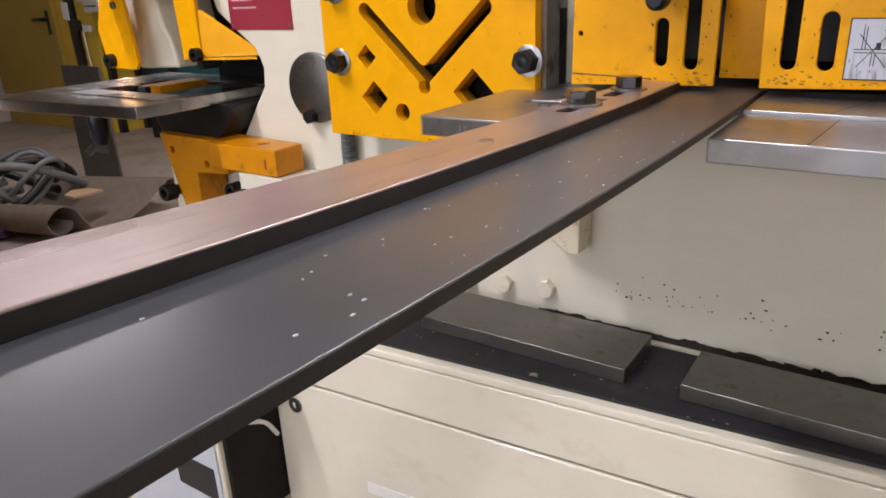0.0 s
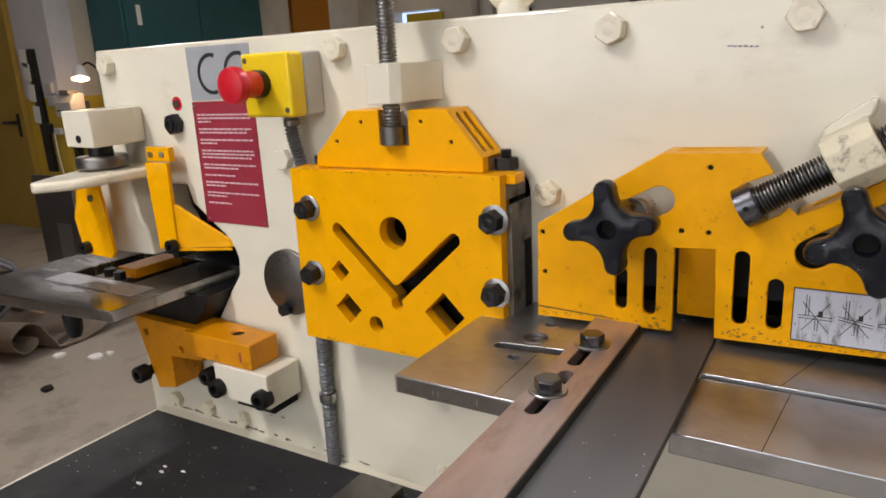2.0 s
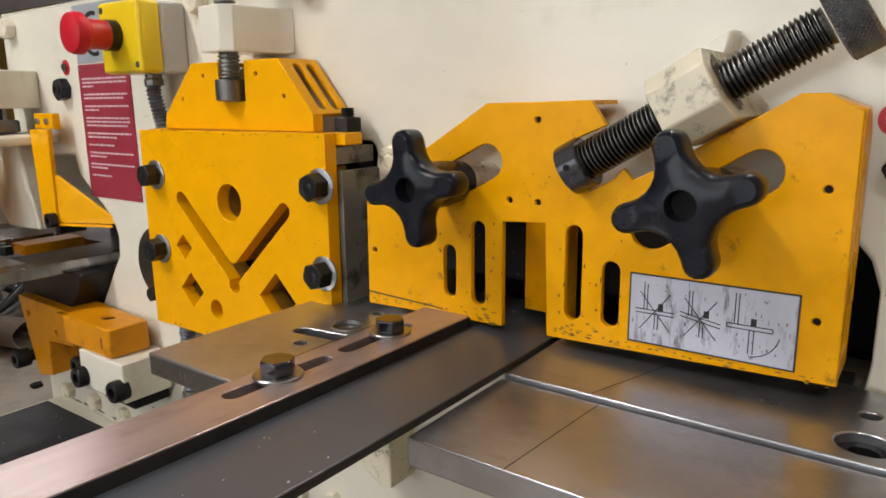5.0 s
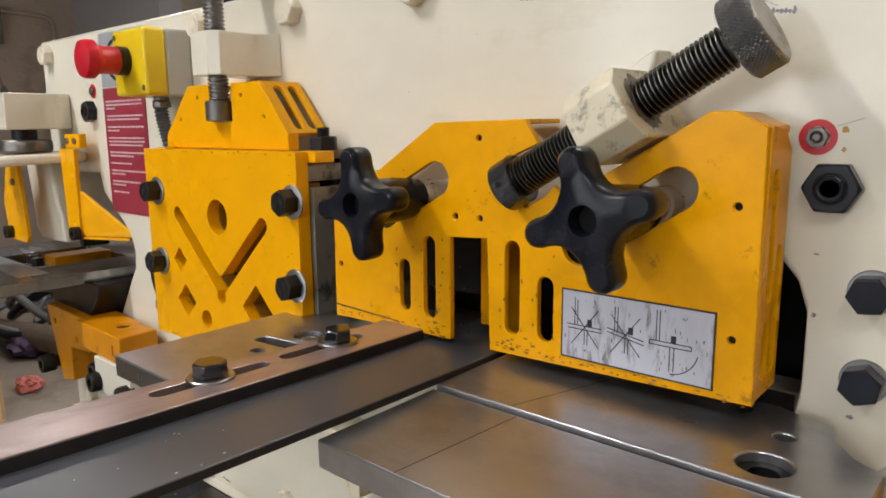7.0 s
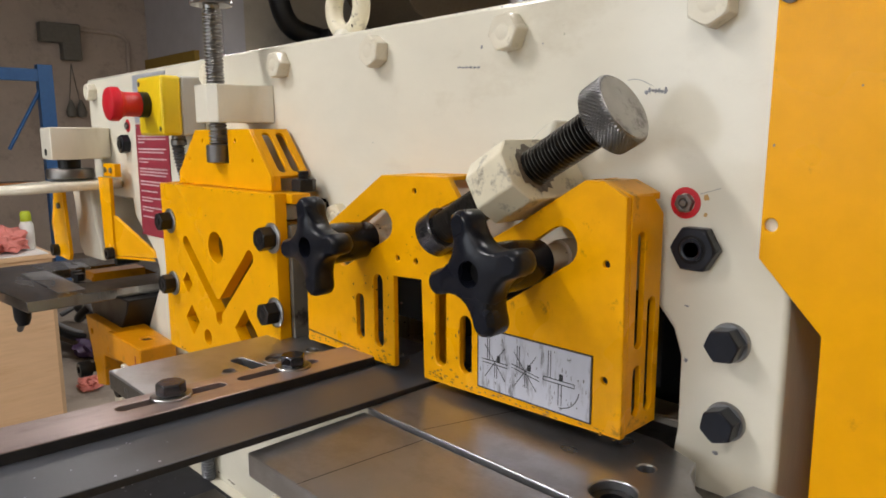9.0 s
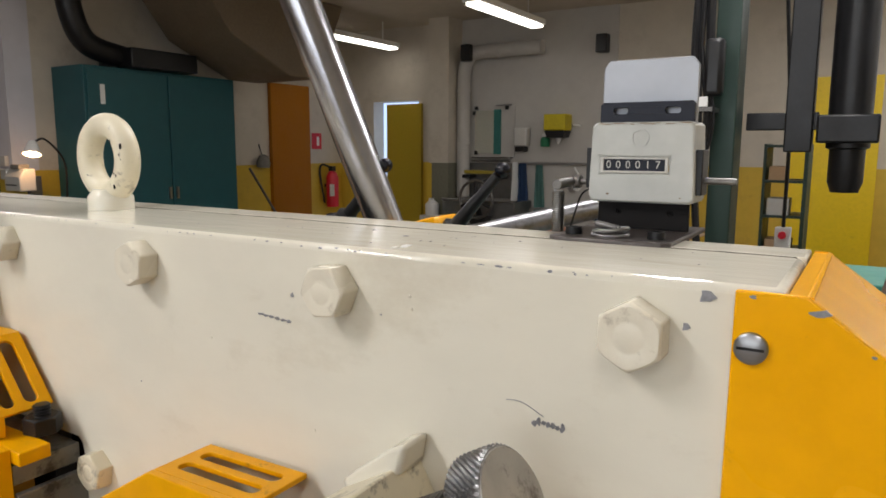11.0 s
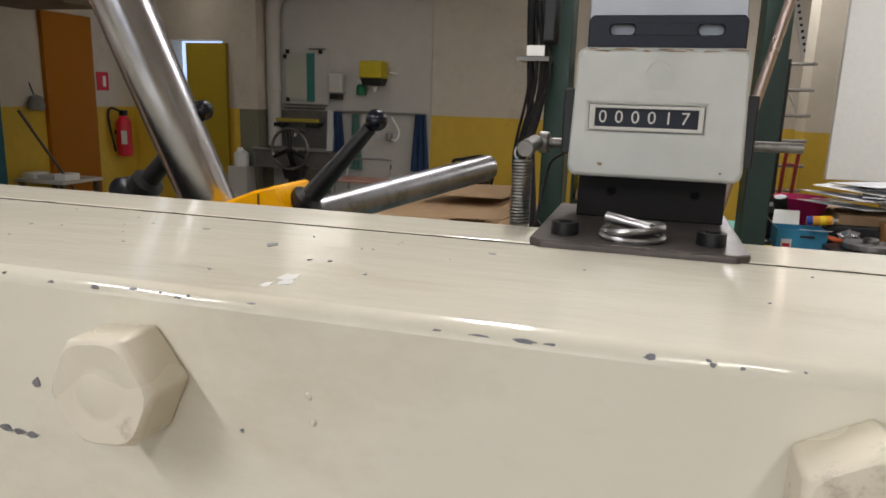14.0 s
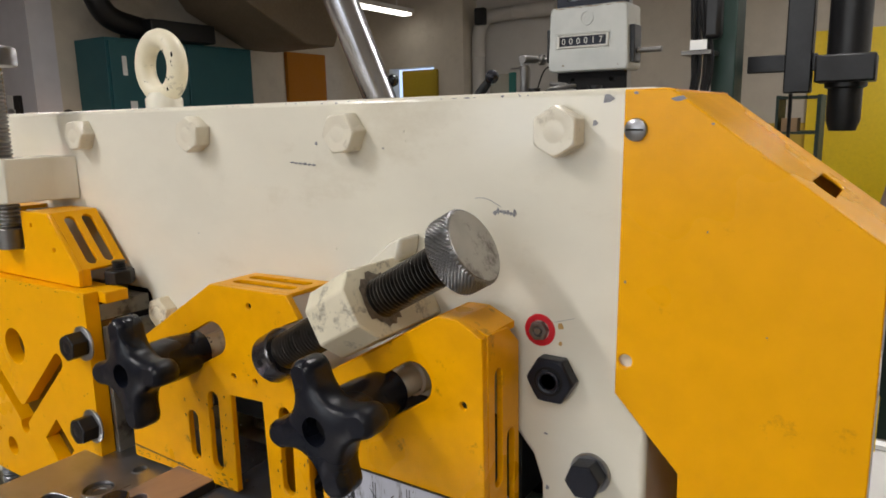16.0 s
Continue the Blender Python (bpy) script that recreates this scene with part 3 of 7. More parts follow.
part("guard_crest", sheet([(0.166, 1.096), (0.179, 1.096), (0.1955, 1.087), (0.1955, 1.091), (0.179, 1.0985), (0.166, 1.0985)], [], G1, -0.010), YELLOW_WORN, sg)
part("guard_inner", box(-0.022, 0.0188, -0.004, 0.0, 0.938, 1.02), YELLOW_WORN, sg)
part("guard_inner", box(0.019, 0.021, G1, -0.004, 0.938, 1.016), YELLOW_WORN, sg)
part("label_border", sheet([(0.0782, 0.9452), (0.1758, 0.9452), (0.1758, 0.9903), (0.0782, 0.9903)], [[(0.0791, 0.9461), (0.1749, 0.9461), (0.1749, 0.9894), (0.0791, 0.9894)]], G0 - 0.0011, G0 - 0.0001), GRIME, sg, "grimy edge of the label")
sign = part("instruction_label", sheet([(0.079, 0.946), (0.175, 0.946), (0.175, 0.9895), (0.079, 0.9895)], [], G0 - 0.0009, G0 - 0.0002), LABEL, sg, "scuffed grey instruction label with crossed-out drawings")


def line_art(name, segs, y, parent, material=None, r=0.00032):
    bm = bmesh.new()
    for x0, z0, x1, z1 in segs:
        d = Vector((x1 - x0, z1 - z0)).normalized()
        n = Vector((-d.y, d.x)) * r
        v = [bm.verts.new((x, y, z)) for x, z in ((x0 + n.x, z0 + n.y), (x0 - n.x, z0 - n.y), (x1 - n.x, z1 - n.y), (x1 + n.x, z1 + n.y))]
        bm.faces.new(v)
    return tagged(part(name, bm, material or INK, parent), kind="stuff")


art = []
for cx in (0.095, 0.1225):
    for a in (50, -48):
        dx, dz = 0.0145 * math.cos(radians(a)), 0.016 * math.sin(radians(a))
        art.append((cx - dx, 0.967 - dz, cx + dx, 0.967 + dz))
    tl = 0.0 if cx < 0.1 else -0.18
    for o in (0.0012, -0.0012):
        art.append((cx - 0.012, 0.9665 + o - tl * 0.012, cx + 0.012, 0.9665 + o + tl * 0.012))
    art += [(cx - 0.007 + o, 0.968, cx - 0.007 + o, 0.984) for o in (0, 0.002)]
    art += [(cx + o, 0.9655, cx + o, 0.9555) for o in (0, 0.002)]
art += [(0.138, 0.9655, 0.163, 0.9655), (0.138, 0.968, 0.163, 0.968), (0.138, 0.9655, 0.138, 0.968), (0.163, 0.9655, 0.163, 0.968)]
art += [(0.142, 0.968, 0.142, 0.9865), (0.144, 0.968, 0.144, 0.9865), (0.1505, 0.9655, 0.1505, 0.951), (0.153, 0.9655, 0.153, 0.951)]
arc = ring_pts(0.1505, 0.966, 0.0165, 10, 272, 350)
art += [(*arc[i], *arc[i + 1]) for i in range(10)]
line_art("label_drawing", art, G0 - 0.0011, sign)
line_art("label_drawing", [(cx, 0.968, cx, 0.9725) for cx in (0.0985, 0.126, 0.1525)], G0 - 0.0011, sign, r=0.0016)


def star_knob(place, spin, parent, r=0.040):
    """A four-armed black hand knob with a hub behind it and a hollow in its middle."""
    n = 96
    m = Matrix.Translation(place) @ turn_to(OUT) @ Matrix.Rotation(radians(spin), 4, "Z")

    def arms(off, z):
        """Outline of a cross with rounded ends and filleted inner corners, drawn in by off."""
        hw, fil = 0.0085 - off, 0.019 + off
        pts = []
        for q in range(4):
            loc = []
            tip = r - 0.0085
            # fillet centre at (hw+fil, hw+fil): arc from side of this arm to the next
            for k in range(9):
                t = radians(-90 + 180 * k / 8)
                loc.append((tip + hw * math.cos(t), hw * math.sin(t)))
            for k in range(7):
                t = radians(270 - 90 * k / 6)
                loc.append((hw + fil + fil * math.cos(t), hw + fil + fil * math.sin(t)))
            c, s = math.cos(math.pi / 2 * q), math.sin(math.pi / 2 * q)
            pts += [m @ Vector((x * c - y * s, x * s + y * c, z)) for x, y in loc]
        return pts

    bm = bmesh.new()
    rows = [[bm.verts.new(p) for p in arms(o, z)] for o, z in ((0.002, -0.011), (0.0005, -0.0095), (0.0, -0.006), (0.0, 0.003), (0.0008, 0.0062), (0.003, 0.0082))]
    k = len(rows[0])
    for a, b in zip(rows, rows[1:]):
        for i in range(k):
            bm.faces.new((a[i], a[(i + 1) % k], b[(i + 1) % k], b[i]))
    hole = [bm.verts.new(m @ Vector((0.0085 * math.cos(2 * math.pi * i / 24), 0.0085 * math.sin(2 * math.pi * i / 24), 0.0088))) for i in range(24)]
    bottom = [bm.verts.new(m @ Vector((0.0080 * math.cos(2 * math.pi * i / 24), 0.0080 * math.sin(2 * math.pi * i / 24), -0.003))) for i in range(24)]
    for i in range(24):
        bm.faces.new((hole[i], hole[(i + 1) % 24], bottom[(i + 1) % 24], bottom[i]))
    bm.faces.new(bottom)
    edges = [bm.edges.get((rows[-1][i], rows[-1][(i + 1) % k])) for i in range(k)] + [bm.edges.get((hole[i], hole[(i + 1) % 24])) for i in range(24)]
    bmesh.ops.triangle_fill(bm, use_beauty=True, edges=edges)
    bm.faces.new(rows[0][::-1])
    knob = part("star_knob", bm, KNOB, parent, "black four-armed star knob", smooth=True)
    # the centre hole's shade is a flat dark disc
    part("knob_hole_shade", lathe([(0.0078, 0), (0.0078, 0.0006), (0, 0.0006)], (place[0], place[1] + 0.002, place[2]), OUT, 24), DARK, knob)
    hub_end = G1 + 0.004
    d = hub_end - (place[1] + 0.010)
    part("knob_hub", lathe([(0.0165, 0), (0.0165, d * 0.5), (0.0145, d)], (place[0], place[1] + 0.009, place[2]), (0, 1, 0), 28), KNOB, knob, smooth=True)
    part("knob_stud", lathe([(0.0115, 0), (0.0115, 0.016), (0.0095, 0.017), (0.0095, -hub_end)], (place[0], 0.0, place[2]), OUT, 28), CREAM_BOLT, knob, "cream-painted boss", smooth=True)
    return knob


grime = [(rnd.uniform(-0.142, -0.02), 0.9375 + abs(rnd.gauss(0, 0.0022)), rnd.uniform(0.0006, 0.004), rnd.uniform(0.0004, 0.0014)) for i in range(15)]
grime += [(rnd.uniform(0.022, 0.192), 0.9405 + abs(rnd.gauss(0, 0.0025)), rnd.uniform(0.0006, 0.004), rnd.uniform(0.0004, 0.0014)) for i in range(16)]
smear = [(rnd.uniform(-0.142, -0.018), 0.9355 + abs(rnd.gauss(0, 0.004)), rnd.uniform(0.001, 0.006), rnd.uniform(0.0004, 0.0016)) for i in range(36)]
smear += [(rnd.uniform(0.022, 0.194), 0.9395 + abs(rnd.gauss(0, 0.0035)), rnd.uniform(0.001, 0.006), rnd.uniform(0.0004, 0.0016)) for i in range(42)]
smear += [(rnd.gauss(0.034, 0.010), 0.9395 + abs(rnd.gauss(0, 0.008)), rnd.uniform(0.002, 0.007), rnd.uniform(0.0006, 0.003)) for i in range(16)]
smear += [(rnd.gauss(-0.03, 0.008), 0.9355 + abs(rnd.gauss(0, 0.007)), rnd.uniform(0.002, 0.007), rnd.uniform(0.0006, 0.003)) for i in range(14)]
smear = [g for g in smear if not -0.0205 < g[0] < 0.0235 and not (0.031 < g[0] < 0.046 and g[1] > 0.949) and not (-0.045 < g[0] < -0.029 and g[1] > 0.947)]
smear = [g for g in smear if not 0.0755 < g[0] < 0.178 or g[1] < 0.9445]
smear = [(x, max(z, 0.9355 + 0.5 * h if x < 0 else 0.9395 + 0.5 * h), w, h) for x, z, w, h in smear]
chips("guard_smear_band", smear, sg, SMEAR, "brown smears along the lower edge", y=G0 + 0.0003)
part("guard_fold", sheet([(-0.1445, 0.9440), (-0.070, 0.9412), (-0.070, 0.9404), (-0.1445, 0.9428)], [], G0 - 0.0003, G0 + 0.0005), GRIME, sg)
grime += [(sx + rnd.choice((-1, 1)) * rnd.uniform(0.006, 0.010), rnd.uniform(0.945, 1.012), rnd.uniform(0.0005, 0.0018), rnd.uniform(0.0006, 0.004)) for sx in (-0.0625, -0.037, -0.0165, 0.0385, 0.065) for i in range(6)]
grime += [(rnd.uniform(-0.14, 0.19), rnd.uniform(0.945, 1.06), rnd.uniform(0.0004, 0.0012), rnd.uniform(0.0004, 0.0016)) for i in range(36)]
grime = [g for g in grime if not 0.0755 < g[0] < 0.178 or g[1] < 0.9445 or g[1] > 0.992]
chips("guard_grime", grime, sg, GRIME, "black grime and scuffs", y=G0 + 0.0002)
chips("guard_grime", [(rnd.uniform(-0.44, -0.18), rnd.choice((0.868, 0.8695, 1.069, 1.0705)), rnd.uniform(0.0006, 0.004), rnd.uniform(0.0005, 0.0014)) for i in range(40)] + [(rnd.uniform(-0.44, -0.18), rnd.uniform(0.87, 1.07), rnd.uniform(0.0004, 0.0012), rnd.uniform(0.0004, 0.0016)) for i in range(30)], vg, GRIME, "black scuffs", y=V0 + 0.0002)
chips("label_scuffs", [(rnd.uniform(0.081, 0.173), rnd.uniform(0.948, 0.987), rnd.uniform(0.0004, 0.0012), rnd.uniform(0.0006, 0.0045)) for i in range(46)], sign, STEEL_DARK, "dark scuffs", y=G0 - 0.0006)
star_knob((-0.058, -0.096, 1.039), 9, iron)
star_knob((0.124, -0.098, 1.043), 18, iron)

# slanting hold-down screw
A, B = Vector((0.0345, -0.052, 1.0515)), Vector((0.1775, -0.0485, 1.1335))
ax = (B - A).normalized()
hold = part("hold_down_screw", thread(A + ax * 0.015, B - ax * 0.002, 0.0122, 0.0028, 44), THREAD, iron, "dark steel hold-down screw", smooth=False)
part("screw_cap", lathe([(0.0125, 0), (0.0168, 0.0012), (0.0168, 0.0150), (0.0158, 0.016), (0.0115, 0.016)], A, ax, 32), BOLTSTEEL, hold, smooth=True)
part("cap_hole", lathe([(0.0022, 0), (0.0022, 0.0005)], A + ax * 0.008 + Vector((0.0, -0.0165, 0)), OUT, 12), DARK, hold)
knurled(B, ax, 0.0226, 0.0165, "knurled_head", hold)
mid = A + ax * 0.090
perp = Vector((-ax.z, 0, ax.x))
bm = bmesh.new()
hexa = [(-0.022, -0.064), (-0.010, -0.076), (0.012, -0.076), (0.022, -0.066), (0.022, 0.0), (-0.022, 0.0)]
rows = [[bm.verts.new((mid.x + ax.x * s + perp.x * p, y, mid.z + ax.z * s + perp.z * p)) for p, y in hexa] for s in (-0.0175, 0.0175)]
for i in range(6):
    bm.faces.new((rows[0][i], rows[0][(i + 1) % 6], rows[1][(i + 1) % 6], rows[1][i]))
bm.faces.new(rows[0][::-1])
bm.faces.new(rows[1])
part("screw_block", bm, CREAM_DIRTY, iron, "soiled cream screw block", bevel=0.0012)
rnd = random.Random(77)
flat_axis = Vector((ax.x, 0, ax.z)).normalized()
bm = bmesh.new()
hub_ = mid + ax * 0.0178
ring_in = [bm.verts.new(hub_ + perp * 0.0118 * math.cos(k * math.pi / 16) + Vector((0, 0.0118 * math.sin(k * math.pi / 16), 0)) + flat_axis * 0.0006) for k in range(32)]
ring_out = []
for k in range(32):
    rr = rnd.uniform(0.0145, 0.0185)
    ring_out.append(bm.verts.new(hub_ + perp * rr * math.cos(k * math.pi / 16) + Vector((0, rr * math.sin(k * math.pi / 16), 0)) + flat_axis * 0.0003))
for k in range(32):
    bm.faces.new((ring_in[k], ring_in[(k + 1) % 32], ring_out[(k + 1) % 32], ring_out[k]))
part("worn_collar", bm, GRIMY, iron, "oily brown wear round the screw")
part("block_gusset", sheet([(mid.x + ax.x * s + perp.x * p, mid.z + ax.z * s + perp.z * p) for s, p in ((-0.018, 0.018), (0.020, 0.018), (0.030, 0.030), (0.020, 0.031), (-0.016, 0.026))], [], -0.022, 0.0), CREAM, iron, bevel=0.003)

# ---- sloping end cover ----
cv = part("end_cover", sheet([(0.256, 1.221), (0.279, 1.221), (0.377, 1.148), (0.377, 0.62), (0.292, 0.62), (0.2905, 1.017), (0.2545, 1.056)], [ring_pts(0.260, 1.0755, 0.0038, 16), slot_pts(0.341, 0.985, 0.341, 1.003, 0.0065), ring_pts(0.2625, 1.2005, 0.003, 12)], -0.0035, -0.0005), YELLOW, iron, "folded amber sheet-metal end cover", bevel=0.0008)
sl = Vector((0.098, 0, -0.073))
ln = sl.length
u = sl.normalized()
nn = Vector((-0.6, 0, -0.8))
o = Vector((0.279, 0, 1.221))
part("cover_slope", sheet([(0, -0.0005), (ln, -0.0005), (ln, 0.121), (0, 0.121)], [[(ln * 0.695 + (ln * 0.055 - 0.005) * sx + 0.005 * math.cos(radians(a)), 0.053 + 0.0255 * sy + 0.005 * math.sin(radians(a))) for sx, sy, a0 in ((1, 1, 0), (-1, 1, 90), (-1, -1, 180), (1, -1, 270)) for a in (a0, a0 + 30, a0 + 60, a0 + 90)]], 0, 0.002, lambda a, b, c: tuple(o + u * a + nn * c + Vector((0, b, 0)))), YELLOW, cv, bevel=0.0006)
part("cover_top", box(0.273, 0.281, -0.0005, 0.121, 1.2185, 1.2205), YELLOW, cv)
part("cover_end", box(0.375, 0.377, -0.0005, 0.121, 0.62, 1.148), YELLOW, cv)
part("cover_back", sheet([(0.273, 1.221), (0.279, 1.221), (0.377, 1.148), (0.377, 0.62), (0.273, 0.62)], [], 0.119, 0.121), YELLOW, cv)
part("cover_screw", lathe([(0.0058, 0), (0.0058, 0.0018), (0.0051, 0.0024), (0.0, 0.0025)], (0.2625, -0.0035, 1.2005), OUT, 28), ZINC, cv, smooth=True)
part("screw_slot", box(0.2579, 0.2671, -0.0062, -0.0057, 1.2000, 1.2010), DARK, cv)
chips("cover_chips", [(0.2835, 1.2155, 0.0075, 0.003), (0.262, 1.219, 0.003, 0.002), (0.30, 1.203, 0.003, 0.0012), (0.259, 1.12, 0.0012, 0.002), (0.33, 1.10, 0.0012, 0.001), (0.30, 1.15, 0.001, 0.0016)], cv, CHIP, "chips in the amber paint", y=-0.0034)
lab = part("warning_label", sheet([(0.0005, 1.1005), (0.1175, 1.1005), (0.1175, 1.1425), (0.0005, 1.1425)], [], 0.377, 0.3778, yz), GREYPLATE, cv, "grey warning label with black lettering")
part("warning_label", sheet([(0.0005, 1.0195), (0.117, 1.0195), (0.117, 1.081), (0.0005, 1.081)], [], 0.377, 0.3778, yz), LABEL, cv, "scuffed grey label with a yellow hazard triangle")
part("hazard_triangle", sheet([(0.010, 1.047), (0.030, 1.047), (0.020, 1.072)], [], 0.3778, 0.3784, yz), BOXYELLOW, cv)
part("hazard_mark", box(0.3784, 0.3788, 0.0192, 0.0208, 1.052, 1.064), INK, cv)


def words(body, size, m, material, parent, name="lettering"):
    cu = bpy.data.curves.new(name, "FONT")
    cu.body, cu.size, cu.align_x, cu.align_y = body, size, "CENTER", "CENTER"
    tmp = bpy.data.objects.new(name, cu)
    scene.collection.objects.link(tmp)
    dg = bpy.context.evaluated_depsgraph_get()
    me = bpy.data.meshes.new_from_object(tmp.evaluated_get(dg))
    bpy.data.objects.remove(tmp)
    me.transform(m)
    me.materials.clear()
    me.materials.append(material)
    ob = new(name, me)
    ob.parent = parent
    ob.matrix_parent_inverse = world_of(parent).inverted()
    return ob


bm = bmesh.new()
rnd = random.Random(17)
for row, segs in ((1.1300, ((0.017, 0.023), (0.028, 0.048), (0.052, 0.053), (0.057, 0.074), (0.078, 0.097))), (1.1180, ((0.013, 0.031), (0.036, 0.052), (0.056, 0.093))), (1.1060, ((0.014, 0.023), (0.028, 0.083)))):
    for a, b in segs:
        y = a
        while y < b:
            wd = rnd.choice((0.0012, 0.0022, 0.0024, 0.0026))
            tall = 0.0030
            for k in range(2 if wd > 0.002 else 1):
                box(0.3778, 0.3781, y + k * (wd - 0.0006), y + k * (wd - 0.0006) + 0.0007, row - tall, row + tall, bm)
            if wd > 0.002:
                zz = row + rnd.choice((-tall, 0.0, tall - 0.0008, tall - 0.0008))
                box(0.3778, 0.3781, y + 0.0007, y + wd - 0.0006, zz, zz + 0.0008, bm)
            y += wd + 0.0010
tagged(part("label_lettering", bm, INK, lab), kind="stuff")

# ---- shear tables, fence and stock ----
tl = part("table_plate", sheet([(-0.203, -0.213), (-0.040, -0.213), (-0.040, 0.03), (-0.165, 0.03), (-0.175, -0.03), (-0.203, -0.045)], [slot_pts(-0.150, -0.1195, -0.093, -0.1125, 0.0066), ring_pts(-0.128, -0.140, 0.0055, 24), ring_pts(-0.128, -0.056, 0.0055, 24), ring_pts(-0.128, -0.092, 0.0115, 28)], 0.912, 0.928, xy), STEEL, iron, "ground steel shear table", bevel=0.0009)
# dark floor under slot and holes, their shade put into its colour
part("table_hole_shade", box(-0.19, -0.05, -0.20, 0.02, 0.908, 0.9145), DARK, tl)
part("table_screw", lathe([(0.0105, 0.0), (0.0105, 0.0015), (0.006, 0.0015), (0.0055, 0.0004), (0, 0.0004)], (-0.128, -0.092, 0.9245), (0, 0, 1), 24), STEEL_DARK, tl, smooth=True)
for y in (-0.140, -0.056):
    part("hole_rim", sheet(ring_pts(-0.128, y, 0.0070, 24), [ring_pts(-0.128, y, 0.0055, 24)], 0.9275, 0.9284, xy), STEEL, tl)
part("hole_rim", sheet(ring_pts(-0.128, -0.092, 0.0132, 28), [ring_pts(-0.128, -0.092, 0.0114, 28)], 0.9275, 0.9287, xy), STEEL, tl)
part("scribed_line", box(-0.1122, -0.1116, -0.213, -0.075, 0.9278, 0.9283), CHROME, tl)
part("table_edge", box(-0.2005, -0.0425, -0.2134, -0.2128, 0.9128, 0.9264), STEEL_DARK, tl, "dull milled edge")
for x in (-0.1655, -0.1605, -0.125):
    part("punch_mark", box(x, x + 0.0008, -0.2138, -0.2132, 0.917, 0.9225), ZINC, tl)
part("table_bolt", lathe([(0.0125, 0), (0.0125, 0.016), (0.0115, 0.018), (0.0065, 0.018), (0.006, 0.008), (0, 0.008)], (-0.300, 0.0, 0.803), OUT, 24), BLACK, iron, "black socket bolt under the table", smooth=True)
tr = part("table_plate", sheet([(0.0195, -0.203), (0.30, -0.203), (0.30, -0.1085), (0.0195, -0.1085)], [], 0.909, 0.9255, xy), STEEL, iron, "ground steel shear table", bevel=0.0012)
ts = part("table_strip", sheet([(0.0205, -0.106), (0.262, -0.106), (0.262, -0.060), (0.2475, -0.050), (0.236, -0.034), (0.232, -0.018), (0.20, -0.004), (0.0205, -0.004)], [ring_pts(0.215, -0.084, 0.0135, 28), ring_pts(0.214, -0.046, 0.0055, 20)], 0.909, 0.9285, xy), STEEL, iron, "ground steel strip beside the shear", bevel=0.001)
part("strip_screw", lathe([(0.013, 0), (0.013, 0.009), (0.0075, 0.009), (0.007, 0.004), (0, 0.004)], (0.215, -0.084, 0.914), (0, 0, 1), 28), BLACK, ts, smooth=True)
part("strip_hole", lathe([(0.0055, 0), (0.0055, 0.001)], (0.214, -0.046, 0.912), (0, 0, 1), 20), DARK, ts)
part("side_plate", sheet([(0.256, -0.062), (0.30, -0.062), (0.30, -0.02), (0.2665, -0.02)], [ring_pts(0.280, -0.045, 0.006, 18)], 0.924, 0.9275, xy), STEEL, iron, "small steel plate with a hole", bevel=0.0006)
line_tbl = bmesh.new()
for x0, y0, x1, y1, z in ((0.079, -0.104, 0.103, -0.03, 0.92865), (0.078, -0.203, 0.086, -0.11, 0.92565)):
    n = Vector((y1 - y0, x0 - x1)).normalized() * 0.0003
    line_tbl.faces.new([line_tbl.verts.new(p) for p in ((x0 + n.x, y0 + n.y, z), (x0 - n.x, y0 - n.y, z), (x1 - n.x, y1 - n.y, z), (x1 + n.x, y1 + n.y, z))])
part("scribed_line", line_tbl, DARK, tr)
# dark block added where the plate lies in shade under the table
part("table_shade_block", box(0.05, 0.25, -0.058, -0.0005, 0.886, 0.9045), STEEL_DARK, iron, "dark block added for the shade under the table", bevel=0.002)
part("lower_blade", box(-0.16, 0.20, -0.003, 0.03, 0.905, 0.9245), STEEL_DARK, iron)
part("upper_blade", box(-0.14, 0.18, 0.031, 0.06, 0.95, 1.03), BLACK, iron)

def lean(bm, z0, rise, bow, twist=0.0):
    """Raise a bar towards its outer end, with a slight bow and twist."""
    for v in bm.verts:
        out = max(0.0, -v.co.y)
        v.co.z += z0 + rise * out + bow * out * out + twist * out * out * (0.0175 - 0.030 * v.co.y - v.co.x)
    return bm


def bar_outline(back, front, slant_back, slant_front, y0, y1, n=24):
    """A long bar in plan between two slanting edges, with stations along it."""
    ys = [y0 + (y1 - y0) * i / n for i in range(n + 1)]
    return [(back + slant_back * y, y) for y in ys] + [(front + slant_front * y, y) for y in reversed(ys)]


def fence_top(y):
    return 0.938 - 0.02 * y + 0.045 * y * y


fence = part("fence_bar", lean(sheet(bar_outline(-0.0890, -0.0470, -0.046, -0.046, -0.046, -0.92), [slot_pts(-0.0655, -0.158, -0.0685, -0.095, 0.0055), slot_pts(-0.0605, -0.250, -0.0635, -0.180, 0.0055)], 0.0, 0.0105, xy), 0.9275, 0.02, 0.045), FENCE, iron, "browned flat steel fence bar with two slots", bevel=0.0005)
part("fence_edge", lean(sheet(bar_outline(-0.0468, -0.0464, -0.046, -0.046, -0.047, -0.919), [], 0.0003, 0.0098, xy), 0.9275, 0.02, 0.045), EDGE_BLACK, fence, "black edge")
part("slot_shadow", box(-0.078, -0.052, -0.258, -0.088, 0.9283, 0.9287), DARK, fence)
